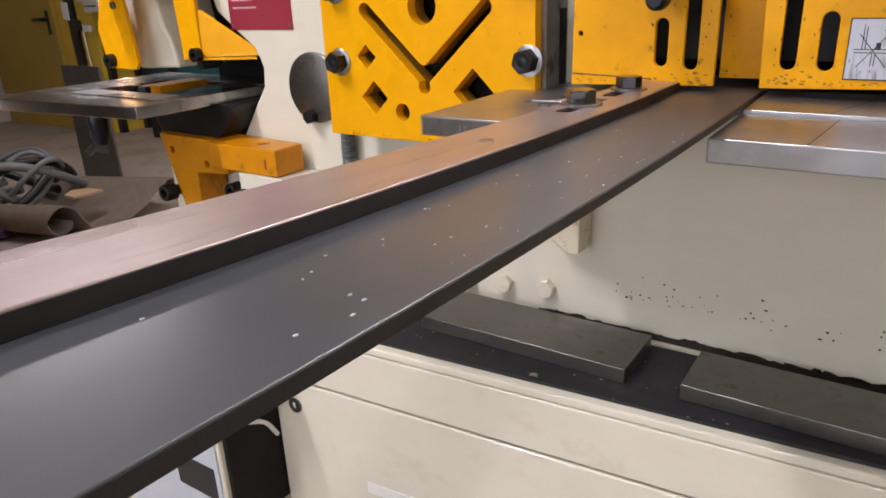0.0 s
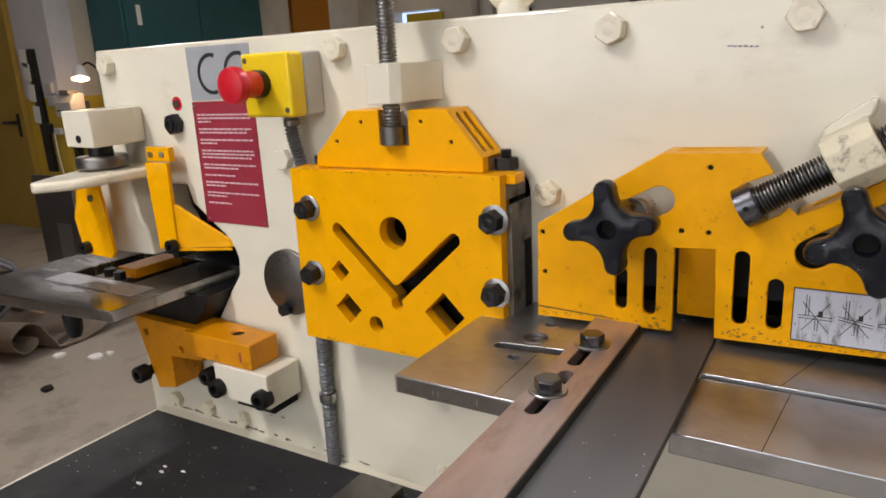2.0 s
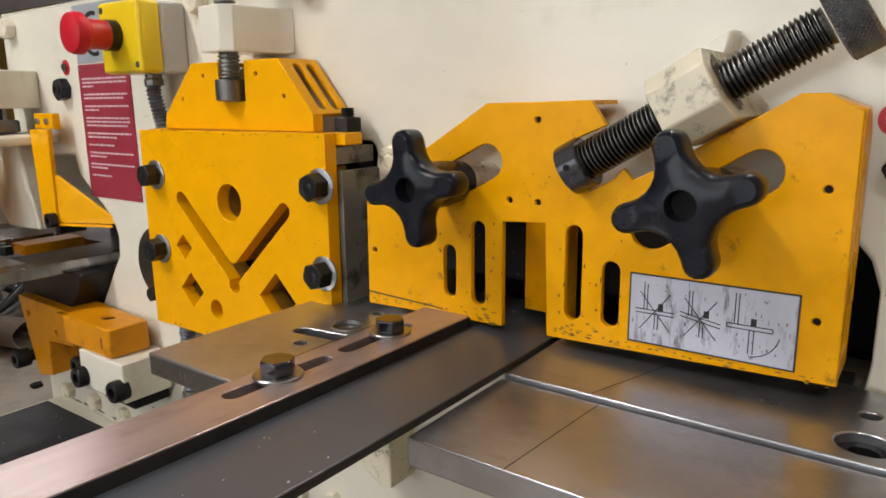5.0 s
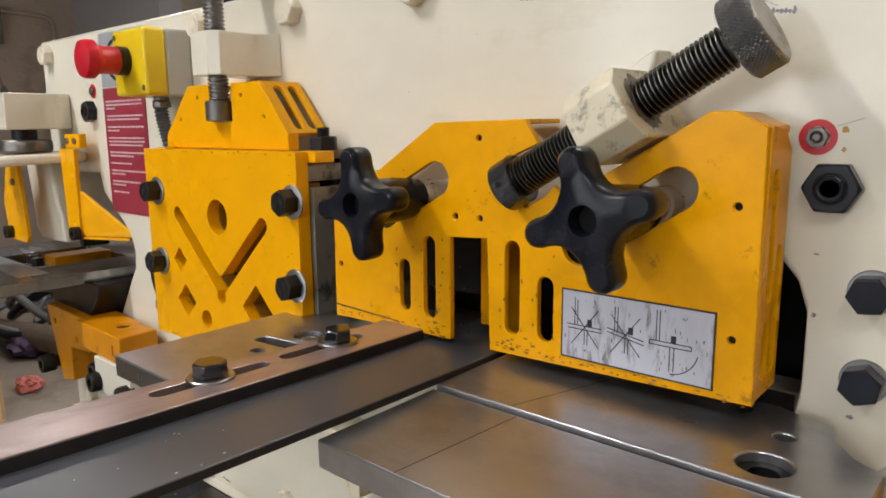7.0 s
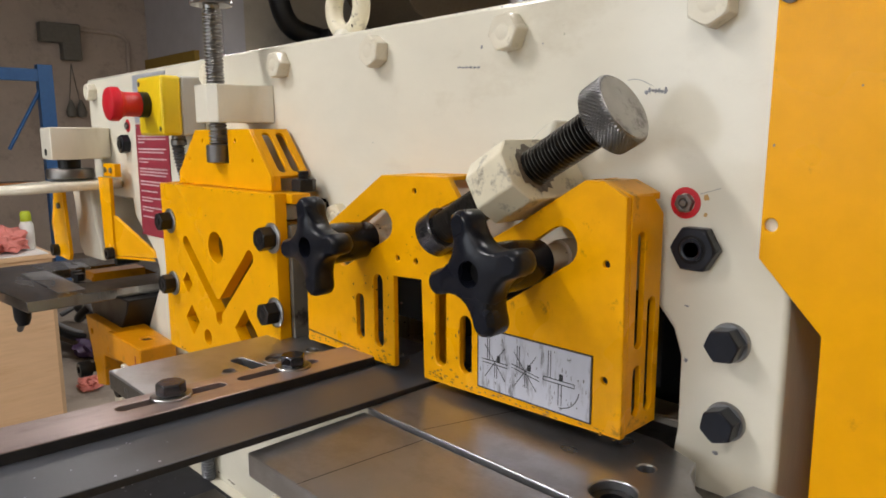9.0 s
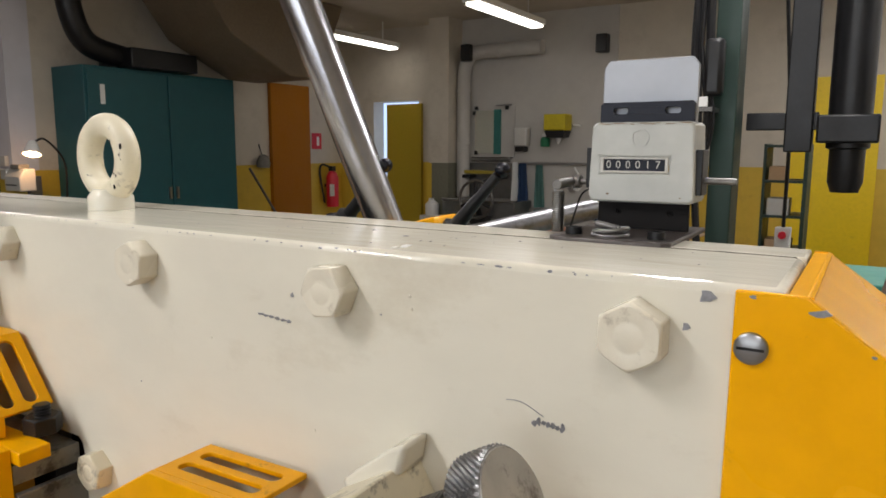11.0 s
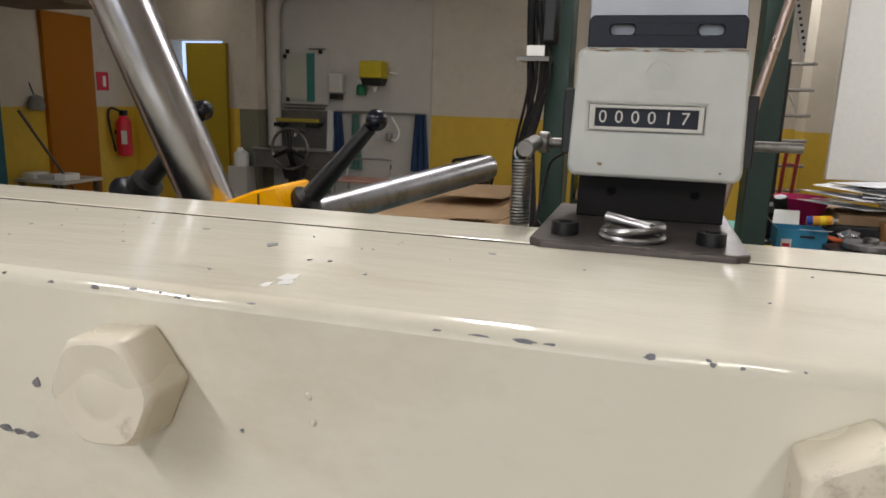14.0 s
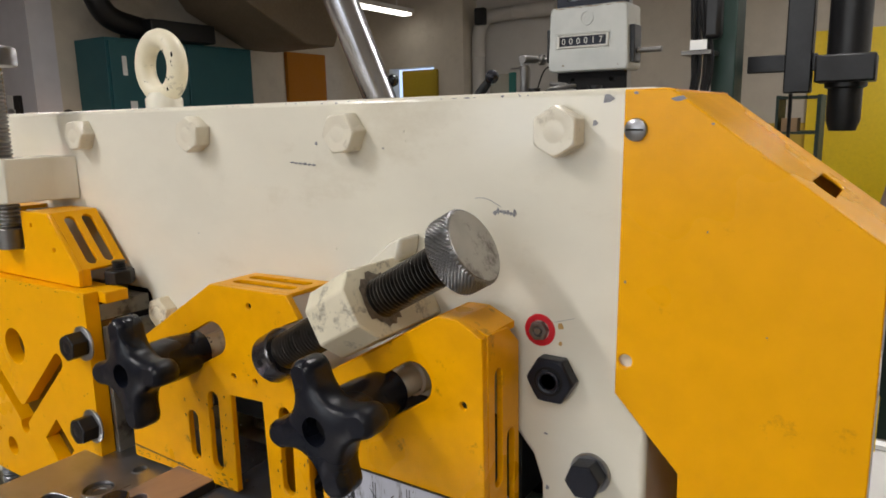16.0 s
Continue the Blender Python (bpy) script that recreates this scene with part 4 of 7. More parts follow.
for x, y, tw in ((-0.066, -0.1145, 20), (-0.0635, -0.216, 10)):
    z = fence_top(y) - 0.0005
    b = part("fence_bolt", hex_head((x, y, z + 0.0023), (0, 0, 1), 0.018, 0.0088, tw), BOLTSTEEL, iron, "blued steel hex bolt", bevel=0.0006)
    part("washer", washer((x, y, z), (0, 0, 1), 0.0145, 0.0023), ZINC, b, smooth=True)

stock = tagged(part("steel_flat_bar", lean(sheet(bar_outline(-0.0462, 0.0172, -0.0462, -0.030, 0.075, -1.25, 36), [], 0.0, 0.005, xy), 0.9255, 0.018, 0.04, 0.20), STOCK, None, bevel=0.0004), "dark mill-scaled flat steel bar fed into the shear", "steel bar")
part("bar_edge", lean(sheet(bar_outline(0.0173, 0.0177, -0.030, -0.030, 0.07, -1.249, 36), [], 0.0002, 0.0046, xy), 0.9255, 0.018, 0.04), EDGE_BLACK, stock, "black edge")

chips("fence_stain", [(-0.0455, -0.375, 0.013, 0.010), (-0.0475, -0.372, 0.010, 0.008)], fence, mat("faint_brown_stain", (0.31, 0.24, 0.225), 0.36, 0.6, 0.15, 60), "darker stains", flat=fence_top(-0.375) + 0.0003)

# ---- emergency stop ----
ex0, ex1, ez0, ez1 = -0.510, -0.435, 1.128, 1.2
es = part("emergency_stop_box", box(ex0, ex1, -0.055, -0.030, ez0, ez1), BOXYELLOW, iron, "yellow emergency stop box with a grey base", bevel=0.004, segs=3)
part("box_base", box(ex0, ex1, -0.030, 0.0, ez0, ez1), BOXGREY, es, "grey plastic base", bevel=0.003)
cx, cz = -0.4800, 1.166
part("button_collar", lathe([(0.0155, 0), (0.0155, 0.010), (0.014, 0.011), (0.012, 0.011)], (cx, -0.055, cz), OUT, 28), BLACK, es, "black collar", smooth=True)
part("stop_button", lathe([(0.0148, 0.009), (0.0148, 0.028), (0.0165, 0.032), (0.0205, 0.036), (0.0205, 0.043), (0.019, 0.0465), (0.012, 0.049), (0, 0.0495)], (cx, -0.055, cz), OUT, 36), RED, es, "red mushroom button", smooth=True)
for x, z in ((ex0 + 0.008, ez1 - 0.008), (ex1 - 0.008, ez0 + 0.008)):
    part("box_screw", lathe([(0.0032, 0), (0.0032, 0.0006), (0, 0.0008)], (x, -0.055, z), OUT, 12), STEEL_DARK, es)


def conduit(points, r, parent, name="conduit", pitch=0.004):
    """Ribbed flexible steel conduit along a path."""
    path = smooth_path(points, 60)
    pts, rad, run = [], [], 0.0
    for a, b in zip(path, path[1:]):
        pts.append(a)
        rad.append(r * (1.0 + 0.15 * math.sin(run / pitch * 2 * math.pi)))
        run += (b - a).length
    return part(name, tube(pts, rad, 12), CONDUIT, parent, "ribbed grey steel conduit", smooth=True)


conduit([(-0.470, -0.022, 1.128), (-0.471, -0.022, 1.105), (-0.466, -0.015, 1.06), (-0.462, -0.012, 1.02)], 0.0075, iron)
part("conduit_gland", lathe([(0.010, 0), (0.010, 0.006), (0.0085, 0.008), (0.0085, 0.014)], (-0.470, -0.022, 1.116), (0, 0, 1), 18), STEEL_DARK, iron)
conduit([(-0.464, -0.013, 0.90), (-0.466, -0.012, 0.80), (-0.4665, -0.012, 0.70), (-0.4665, -0.012, 0.655)], 0.0085, iron)
part("conduit_clip", lathe([(0.0115, 0), (0.012, 0.006), (0.0115, 0.012)], (-0.4662, -0.012, 0.752), (0, 0, 1), 18), ZINC, iron)

# ---- signs on the frame ----
ce = part("conformity_plate", sheet([(-0.667, 1.147), (-0.551, 1.149), (-0.550, 1.2155), (-0.667, 1.216)], [], -0.0012, 0.0), GREYPLATE, iron, "grey plate with two large black arcs")
bm = bmesh.new()
for cxx in (-0.622, -0.572):
    sheet(ring_pts(cxx, 1.1805, 0.0265, 20, 70, 290) + ring_pts(cxx, 1.1805, 0.0215, 20, 290, 70), [], -0.0016, -0.0012, xz, bm)
box(-0.594, -0.574, -0.0016, -0.0012, 1.178, 1.183, bm)
part("arc_mark", bm, INK, ce)
mp_ = part("instruction_plate", sheet([(-0.670, 0.980), (-0.552, 0.980), (-0.552, 1.146), (-0.668, 1.145)], [], -0.0012, 0.0), MAROON, iron, "maroon instruction plate with pale lettering")
bm = bmesh.new()
rnd = random.Random(3)
z = 1.128
for para in (3, 2, 2, 3, 2, 1, 2, 2, 1):
    for k in range(para):
        x = -0.661
        end = -0.561 if k < para - 1 else -0.661 + rnd.uniform(0.02, 0.095)
        while x < end:
            wd = rnd.uniform(0.004, 0.012)
            box(x, min(x + wd, end), -0.0015, -0.0012, z - 0.0011, z + 0.0011, bm)
            x += wd + 0.0018
        z -= 0.0046
    z -= 0.0052
tagged(part("plate_lettering", bm, PALE, mp_), kind="stuff")
for x, z in ((-0.664, 1.14), (-0.557, 1.14), (-0.665, 0.985), (-0.557, 0.985)):
    part("plate_rivet", lathe([(0.002, 0), (0.0016, 0.0008), (0, 0.001)], (x, -0.0012, z), OUT, 12), ZINC, mp_)
part("punch_shaft_end", lathe([(0.045, 0), (0.045, 0.005), (0.042, 0.007), (0.0, 0.007)], (-0.522, 0.0, 0.908), OUT, 40), STEEL_DARK, iron, "turned steel shaft end", smooth=True)
part("shaft_bolt", hex_head((-0.527, -0.006, 0.872), OUT, 0.016, 0.012, 20), BLACK, iron, "black bolt", bevel=0.0006)

# ---- punch station ----
pt = part("punch_table", sheet([(-0.671, -0.166), (-0.671, 0.118), (-1.0, 0.118), (-1.0, -0.18), (-0.955, -0.193)], [[(-0.90, -0.075), (-0.755, -0.075), (-0.755, 0.05), (-0.90, 0.05)]], 0.884, 0.900, xy), POLISHED, iron, "ground steel punch table with a square cut-out", bevel=0.001)
part("die_insert", box(-0.905, -0.70, -0.118, -0.080, 0.9002, 0.9012), STEEL, pt, bevel=0.0005)
part("stripper_bar", box(-0.850, -0.808, -0.035, 0.05, 0.888, 0.903), ORANGE, pt, "orange bar in the table cut-out", bevel=0.001)
part("die_bolt", hex_head((-0.845, -0.05, 0.893), (0, 0, 1), 0.016, 0.012, 10), BLACK, pt)
part("die_bolt", hex_head((-0.815, -0.055, 0.893), (0, 0, 1), 0.016, 0.012, 30), BLACK, pt)
part("table_lever", lathe([(0.008, 0), (0.012, 0.010), (0.013, 0.035), (0.010, 0.046)], (-0.800, -0.145, 0.838), (0, 0, 1), 18), KNOB, pt, "black clamp knob below the table", smooth=True)
part("lever_arm", rod((-0.800, -0.145, 0.846), (-0.850, -0.14, 0.820), 0.005), BLACK, pt)
part("die_block", sheet([(-0.84, 0.884), (-0.645, 0.884), (-0.655, 0.862), (-0.70, 0.815), (-0.80, 0.815)], [], -0.04, 0.11), BLACK, iron, "black die block below the table", bevel=0.002)
ob_ = part("lower_bracket", sheet([(-0.800, 0.838), (-0.665, 0.836), (-0.655, 0.8345), (-0.655, 0.79), (-0.725, 0.785), (-0.725, 0.735), (-0.765, 0.727), (-0.785, 0.79)], [ring_pts(-0.775, 0.815, 0.005, 14), ring_pts(-0.70, 0.80, 0.005, 14)], -0.055, -0.005), ORANGE, iron, "orange-painted lower bracket", bevel=0.0015)
part("bracket_arm", sheet([(-0.68, -0.062), (-0.548, -0.063), (-0.548, -0.012), (-0.68, -0.004)], [ring_pts(-0.60, -0.033, 0.009, 24)], 0.799, 0.835, xy), ORANGE, ob_, bevel=0.002)
part("arm_socket", lathe([(0.009, 0), (0.009, 0.002)], (-0.60, -0.033, 0.830), (0, 0, 1), 24), DARK, ob_)
part("support_block", box(-0.620, -0.521, -0.066, -0.004, 0.750, 0.7985), CREAM, iron, "cream-painted support block", bevel=0.0015)
# plain dark box below the support block
part("dark_lower_box", box(-0.60, -0.53, -0.05, -0.004, 0.735, 0.7495), DARK, iron)
for x, y, z, r in ((-0.782, -0.06, 0.752, 0.013), (-0.612, -0.060, 0.765, 0.0128), (-0.529, -0.060, 0.766, 0.0132), (-0.655, -0.04, 0.765, 0.012)):
    part("socket_screw", lathe([(0.008, -0.012), (0.008, 0), (r, 0), (r, 0.016), (r * 0.9, 0.018), (r * 0.5, 0.018), (r * 0.5, 0.010), (0, 0.010)], (x, y, z), OUT, 24), BLACK, iron, "black socket-head screw", smooth=True)
part("support_hook", sheet([(-0.185, 0.815), (-0.138, 0.815), (-0.138, 0.757), (-0.150, 0.755), (-0.185, 0.778)], [], -0.035, -0.0005), CREAM_DIRTY, iron, bevel=0.0012)
for x, z in ((-0.297, 0.684), (-0.245, 0.690), (-0.190, 0.695)):
    part("base_bolt", hex_head((x, 0, z), OUT, 0.020, 0.009, 15), CREAM_BOLT, iron, bevel=0.0008)
part("arm_tick", box(-0.569, -0.566, -0.0634, -0.0628, 0.808, 0.822), MAROON, ob_)
for i, x in enumerate((-0.800, -0.724, -0.648)):
    part("base_bolt", hex_head((x, 0, 0.677), OUT, 0.022, 0.010, 10 + 20 * i), CREAM_DIRTY, iron, "soiled cream-painted hex bolt", bevel=0.0008)
# upper arm: punch slide block, adjusting nut and stripper lever
part("slide_block", sheet([(-0.834, -0.0875), (-0.7626, -0.0925), (-0.7680, -0.040), (-0.7745, -0.018), (-0.779, -0.0005), (-0.834, -0.0005)], [], 1.0925, 1.142, xy), CREAM, iron, "cream-painted slide block", bevel=0.0018)
part("block_hole", lathe([(0.0055, 0), (0.0055, 0.0006)], (-0.797, -0.0911, 1.104), OUT, 16), DARK, iron)
part("adjusting_stem", lathe([(0.0165, 0), (0.0165, 0.015)], (-0.805, -0.057, 1.078), (0, 0, 1), 24), BLACK, iron)
part("adjusting_ring", lathe([(0.0325, 0), (0.0345, 0.002), (0.0345, 0.014), (0.0325, 0.0165), (0.016, 0.0165)], (-0.805, -0.057, 1.0612), (0, 0, 1), 40), STEEL_DARK, iron, "knurled steel adjusting ring", smooth=True)
bm = sheet([(-0.826, -0.138), (-0.820, -0.156), (-0.804, -0.160), (-0.770, -0.136), (-0.750, -0.100), (-0.735, 0.0), (-0.84, 0.0), (-0.835, -0.09)], [], 1.0465, 1.0605, xy)
for v in bm.verts:
    v.co.z += 0.06 * min(0.0, v.co.y + 0.05)
part("stripper_lever", bm, CREAM_BOLT, iron, "cream cast stripper lever", bevel=0.005, segs=3)
part("punch_holder", sheet([(-0.878, 1.048), (-0.785, 1.048), (-0.772, 0.985), (-0.760, 0.970), (-0.752, 0.931), (-0.843, 0.928), (-0.862, 0.945), (-0.866, 0.99)], [], -0.036, 0.06), CREAM, iron, "cream-painted punch holder", bevel=0.004, segs=3)
g1 = part("punch_guard", sheet([(-0.852, 1.040), (-0.806, 1.043), (-0.792, 0.940), (-0.800, 0.931), (-0.866, 0.932), (-0.876, 0.985)], [], -0.072, -0.066), YELLOW, iron, "amber side guard", bevel=0.001)
g2 = part("punch_guard", sheet([(-0.742, 1.066), (-0.695, 1.066), (-0.698, 0.947), (-0.737, 0.944)], [], -0.036, -0.030), YELLOW, iron, "amber side guard", bevel=0.001)
bm = bmesh.new()
wing = [(-0.697, -0.033, 1.008), (-0.630, -0.003, 0.956), (-0.628, -0.003, 0.947), (-0.698, -0.033, 0.9465)]
for off in (0.0, 0.004):
    bm.faces.new([bm.verts.new((x + off, y + off, z)) for x, y, z in wing][:: 1 if off else -1])
bm.verts.ensure_lookup_table()
for k in range(4):
    bm.faces.new((bm.verts[k], bm.verts[(k + 1) % 4], bm.verts[4 + (k + 1) % 4], bm.verts[4 + k]))
part("guard_wing", bm, YELLOW, g2)
part("guard_floor", sheet([(-0.74, -0.034), (-0.699, -0.034), (-0.626, -0.002), (-0.74, -0.002)], [], 0.942, 0.9455, xy), YELLOW, g2)
part("guard_tab", box(-0.752, -0.703, -0.024, -0.014, 1.066, 1.086), YELLOW, g2, bevel=0.001)
for x in (-0.741, -0.717):
    part("tab_bolt", hex_head((x, -0.024, 1.076), OUT, 0.0075, 0.003, 10), ZINC, g2)
for x, y, z, owner in ((-0.703, -0.036, 0.950, g2), (-0.852, -0.072, 0.943, g1)):
    part("guard_foot_bolt", lathe([(0.0095, 0), (0.0095, 0.010), (0.004, 0.010), (0.004, 0.004), (0, 0.004)], (x, y, z), OUT, 20), BLACK, owner, smooth=True)
part("guard_screw", hex_head((-0.824, -0.072, 1.018), OUT, 0.009, 0.004, 10), STEEL_DARK, g1)
for x, owner in ((-0.838, g1), (-0.712, g2)):
    part("guard_roller", lathe([(0.0065, 0), (0.0065, 0.035), (0.004, 0.035), (0.004, 0.002), (0, 0.002)], (x, -0.030, 0.935), (0, 1, 0), 20), BLACK, owner, smooth=True)

# ---- tray, base cabinet and control panel ----
tray_out = [(-0.842, -0.306), (-0.472, -0.296), (-0.460, -0.1715), (0.36, -0.1075), (0.36, 0.0), (-0.842, 0.0)]
tray = part("tray", sheet(tray_out, [], 0.646, 0.656, xy), CREAM, iron, "cream-painted steel tray", bevel=0.002)
part("tray_apron", sheet([(-0.290, 0.6455), (-0.172, 0.6455), (-0.172, 0.620), (-0.290, 0.634)], [], -0.4665, -0.4605, yz), CREAM, tray, bevel=0.001)
# dark slab painted in for the shaded gap beside the control box
part("recess_shade", box(-0.4865, -0.4795, -0.255, -0.165, 0.40, 0.636), DARK, iron)
part("control_cable", tube(smooth_path([(-0.478, -0.20, 0.61), (-0.474, -0.22, 0.58), (-0.478, -0.24, 0.555), (-0.476, -0.20, 0.53), (-0.478, -0.18, 0.50)], 6), 0.003, 8), WHITE, iron, smooth=True)
part("tray_apron", sheet([(-0.452, -0.1722), (0.36, -0.1087), (0.36, -0.100), (-0.452, -0.1635)], [], 0.586, 0.6455, xy), CREAM, tray, bevel=0.001)
mat_out = [(-0.828, -0.296), (-0.480, -0.285), (-0.470, -0.161), (0.35, -0.098), (0.35, -0.006), (-0.828, -0.024)]
rubber = tagged(part("rubber_mat", sheet(mat_out, [], 0.656, 0.660, xy), RUBBER, None), "black rubber mat littered with metal specks on the tray", "mat")
part("base_cabinet", sheet([(-0.80, -0.16), (-0.452, -0.158), (0.36, -0.095), (0.36, 0.13), (-0.80, 0.13)], [], 0.0, 0.6455, xy), CREAM, iron, "cream steel base cabinet", bevel=0.004)
part("cabinet_panel", sheet([(-0.478, -0.1745), (0.345, -0.110), (0.345, -0.100), (-0.478, -0.162)], [], 0.06, 0.582, xy), CREAM, iron, bevel=0.002)
part("cabinet_arrow", sheet([(-0.345, -0.1655), (-0.245, -0.1577), (-0.245, -0.155), (-0.345, -0.1625)], [], 0.455, 0.470, xy), WHITE, iron)
part("cabinet_screw", lathe([(0.010, 0), (0.010, 0.003), (0.005, 0.003), (0.005, 0.001), (0, 0.001)], (-0.446, -0.171, 0.549), OUT, 20), STEEL_DARK, iron, smooth=True)
panel = part("control_box", box(-0.72, -0.487, -0.262, -0.161, 0.30, 0.6455), CREAM, iron, "cream control box", bevel=0.003)
part("control_plate", box(-0.70, -0.492, -0.2645, -0.262, 0.32, 0.630), CONTROL, panel, "grey control plate")
part("control_label", box(-0.575, -0.500, -0.2655, -0.2645, 0.445, 0.492), INK, panel, "dark label")
for i, (x, z) in enumerate(((-0.672, 0.589), (-0.602, 0.599), (-0.552, 0.599), (-0.508, 0.594))):
    part("control_knob", lathe([(0.0145, 0), (0.0145, 0.008), (0.0125, 0.011), (0.0125, 0.017), (0, 0.017)], (x, -0.2645, z), OUT, 24), STEEL_DARK if i == 1 else KNOB, panel, "round control knob", smooth=True)
part("key_switch", lathe([(0.012, 0), (0.012, 0.006), (0.008, 0.008), (0, 0.008)], (-0.690, -0.2645, 0.468), OUT, 20), ZINC, panel, smooth=True)
part("control_knob", lathe([(0.0145, 0), (0.0145, 0.008), (0.0125, 0.011), (0, 0.011)], (-0.597, -0.2645, 0.507), OUT, 24), KNOB, panel, smooth=True)
part("knob_pointer", sheet([(-0.690, 0.588), (-0.672, 0.583), (-0.654, 0.590), (-0.672, 0.597)], [], -0.2905, -0.2815), KNOB, panel, bevel=0.002)
for x0, x1, y0, y1, lab in ((-0.400, -0.335, -0.110, -0.035, "grey steel block lying on the rubber mat"), (-0.300, -0.060, -0.100, -0.020, "long dark steel block on the rubber mat"), (-0.008, 0.250, -0.100, -0.028, "long dark steel block on the rubber mat")):
    tagged(part("steel_block", box(x0, x1, y0, y1, 0.660, 0.676), STEEL_DARK, None, bevel=0.001), lab, "steel block", "steel blocks on the mat")
bm = bmesh.new()
rnd = random.Random(11)
for i in range(260):
    x, y = rnd.uniform(-0.81, 0.2), rnd.uniform(-0.28, -0.03)
    if x > -0.47 and y < -0.13:
        continue
    s = rnd.uniform(0.0004, 0.0014)
    if i % 60 == 0:
        s = 0.005
    a = rnd.uniform(0, 3.14)
    pts = [(x + s * rnd.uniform(0.6, 1.6) * math.cos(a + k * math.pi / 2), y + s * rnd.uniform(0.5, 1.0) * math.sin(a + k * math.pi / 2)) for k in range(4)]
    sheet(pts, [], 0.6601, 0.6606, xy, bm)
tagged(part("metal_specks", bm, ZINC, None), "bright metal specks strewn on the rubber mat", "swarf", kind="stuff")
for x, y, s in ((-0.668, -0.172, 0.006), (-0.665, -0.140, 0.005), (-0.638, -0.126, 0.005), (-0.575, -0.213, 0.004), (-0.672, -0.129, 0.004)):
    pts = [(x + s * rnd.uniform(0.6, 1.2) * math.cos(k * 1.05), y + s * rnd.uniform(0.25, 0.55) * math.sin(k * 1.05)) for k in range(6)]
    tagged(part("paint_flake", sheet(pts, [], 0.6601, 0.6610, xy), WHITE, None), "small white paint flake on the rubber mat", "flake", "paint flakes")
bm = bmesh.new()
for i in range(46):
    y = rnd.uniform(-0.60, -0.24)
    x = rnd.uniform(-0.030, 0.012) - 0.036 * y
    s = rnd.uniform(0.0002, 0.0006)
    z = 0.9305 - 0.018 * y + 0.04 * y * y + 0.20 * y * y * (0.0175 - 0.030 * y - x)
    sheet([(x + s * math.cos(k * 1.57 + i), y + 1.6 * s * math.sin(k * 1.57 + i)) for k in range(4)], [], z - 0.0001, z + 0.0003, xy, bm)
tagged(part("metal_specks", bm, LABEL, None), "pale specks on the dark flat bar", "swarf", kind="stuff")

# ---- on top of the frame ----
eb = part("lifting_eye", lathe([(0.017, 0), (0.017, 0.010), (0.013, 0.016)], (-0.217, 0.062, 1.222), (0, 0, 1), 28), CREAM, iron, "cream-painted lifting eye", smooth=True)
pts = []
ang = radians(0)
for i in range(41):
    a = 2 * math.pi * i / 40 - math.pi / 2
    pts.append((-0.217 + 0.0245 * math.cos(a) * math.cos(ang), 0.062 + 0.0245 * math.cos(a) * math.sin(ang), 1.2618 + 0.0258 * math.sin(a)))
ring = part("eye_ring", tube(pts, 0.0095, 16), CREAM_DIRTY, eb, smooth=True)
bm = bmesh.new()
rnd = random.Random(31)
for i in range(14):
    a = radians(rnd.choice((0, 0, 180)) + rnd.uniform(-50, 55))
    b = radians(rnd.uniform(-150, -40))
    rr = 0.0245 + 0.0093 * math.cos(b)
    c = Vector((-0.217 + rr * math.cos(a), 0.062 + 0.0093 * math.sin(b), 1.2618 + (rr + 0.001) * math.sin(a)))
    s = rnd.uniform(0.0007, 0.0018)
    bmesh.ops.create_icosphere(bm, subdivisions=1, radius=1.0, matrix=Matrix.Translation(c) @ Matrix.Diagonal((s * 0.7, s * 0.6, s * rnd.uniform(0.8, 1.6), 1)))
tagged(part("chipped_paint", bm, DARK, eb, "dark chips in the cream paint"), kind="stuff")
for x in (-0.835, -0.60, -0.42):
    part("top_screw", hex_head((x, 0.04, 1.222), (0, 0, 1), 0.009, 0.002, 10), CREAM_BOLT, iron, bevel=0.0004)

count = thing("stroke_counter", (0.18, 0.135, 1.2225), "grey mechanical stroke counter on a steel base plate", "counter")
part("base_plate", sheet([(0.146, 0.087), (0.150, 0.083), (0.208, 0.083), (0.212, 0.087), (0.212, 0.170), (0.146, 0.170)], [], 1.2235, 1.2265, xy), mat("brown_black_plate", (0.085, 0.072, 0.068), 0.36, 0.35, 0.2, 60, 0.1, 300, (0.17, 0.14, 0.12), 0.5, 70), count, "dark steel base plate", bevel=0.0008)
for x in (0.156, 0.2015):
    part("base_bolt", lathe([(0.0045, 0), (0.0045, 0.004), (0.0025, 0.004), (0.0025, 0.002), (0, 0.002)], (x, 0.098, 1.2265), (0, 0, 1), 18), BLACK, count, smooth=True)
part("lower_bracket", sheet([(0.1555, 1.2265), (0.2085, 1.2265), (0.2085, 1.246), (0.1555, 1.246)], [ring_pts(0.168, 1.2365, 0.0015, 10), ring_pts(0.198, 1.2365, 0.0015, 10)], 0.139, 0.142), DARK, count, bevel=0.0008)
# sheet added behind the bracket's holes to make them dark as in shade
part("bracket_hole_shade", box(0.157, 0.207, 0.1422, 0.144, 1.2267, 1.244), DARK, count)
body = part("counter_body", sheet([(0.1535, 1.2425), (0.2105, 1.2425), (0.2125, 1.245), (0.2110, 1.2865), (0.2095, 1.2885), (0.1545, 1.2885), (0.1530, 1.2865), (0.1515, 1.245)], [[(0.1585, 1.2595), (0.1978, 1.2595), (0.1978, 1.2685), (0.1585, 1.2685)]], 0.131, 0.160), COUNTER, count, "worn grey counter housing", bevel=0.0016, segs=3)
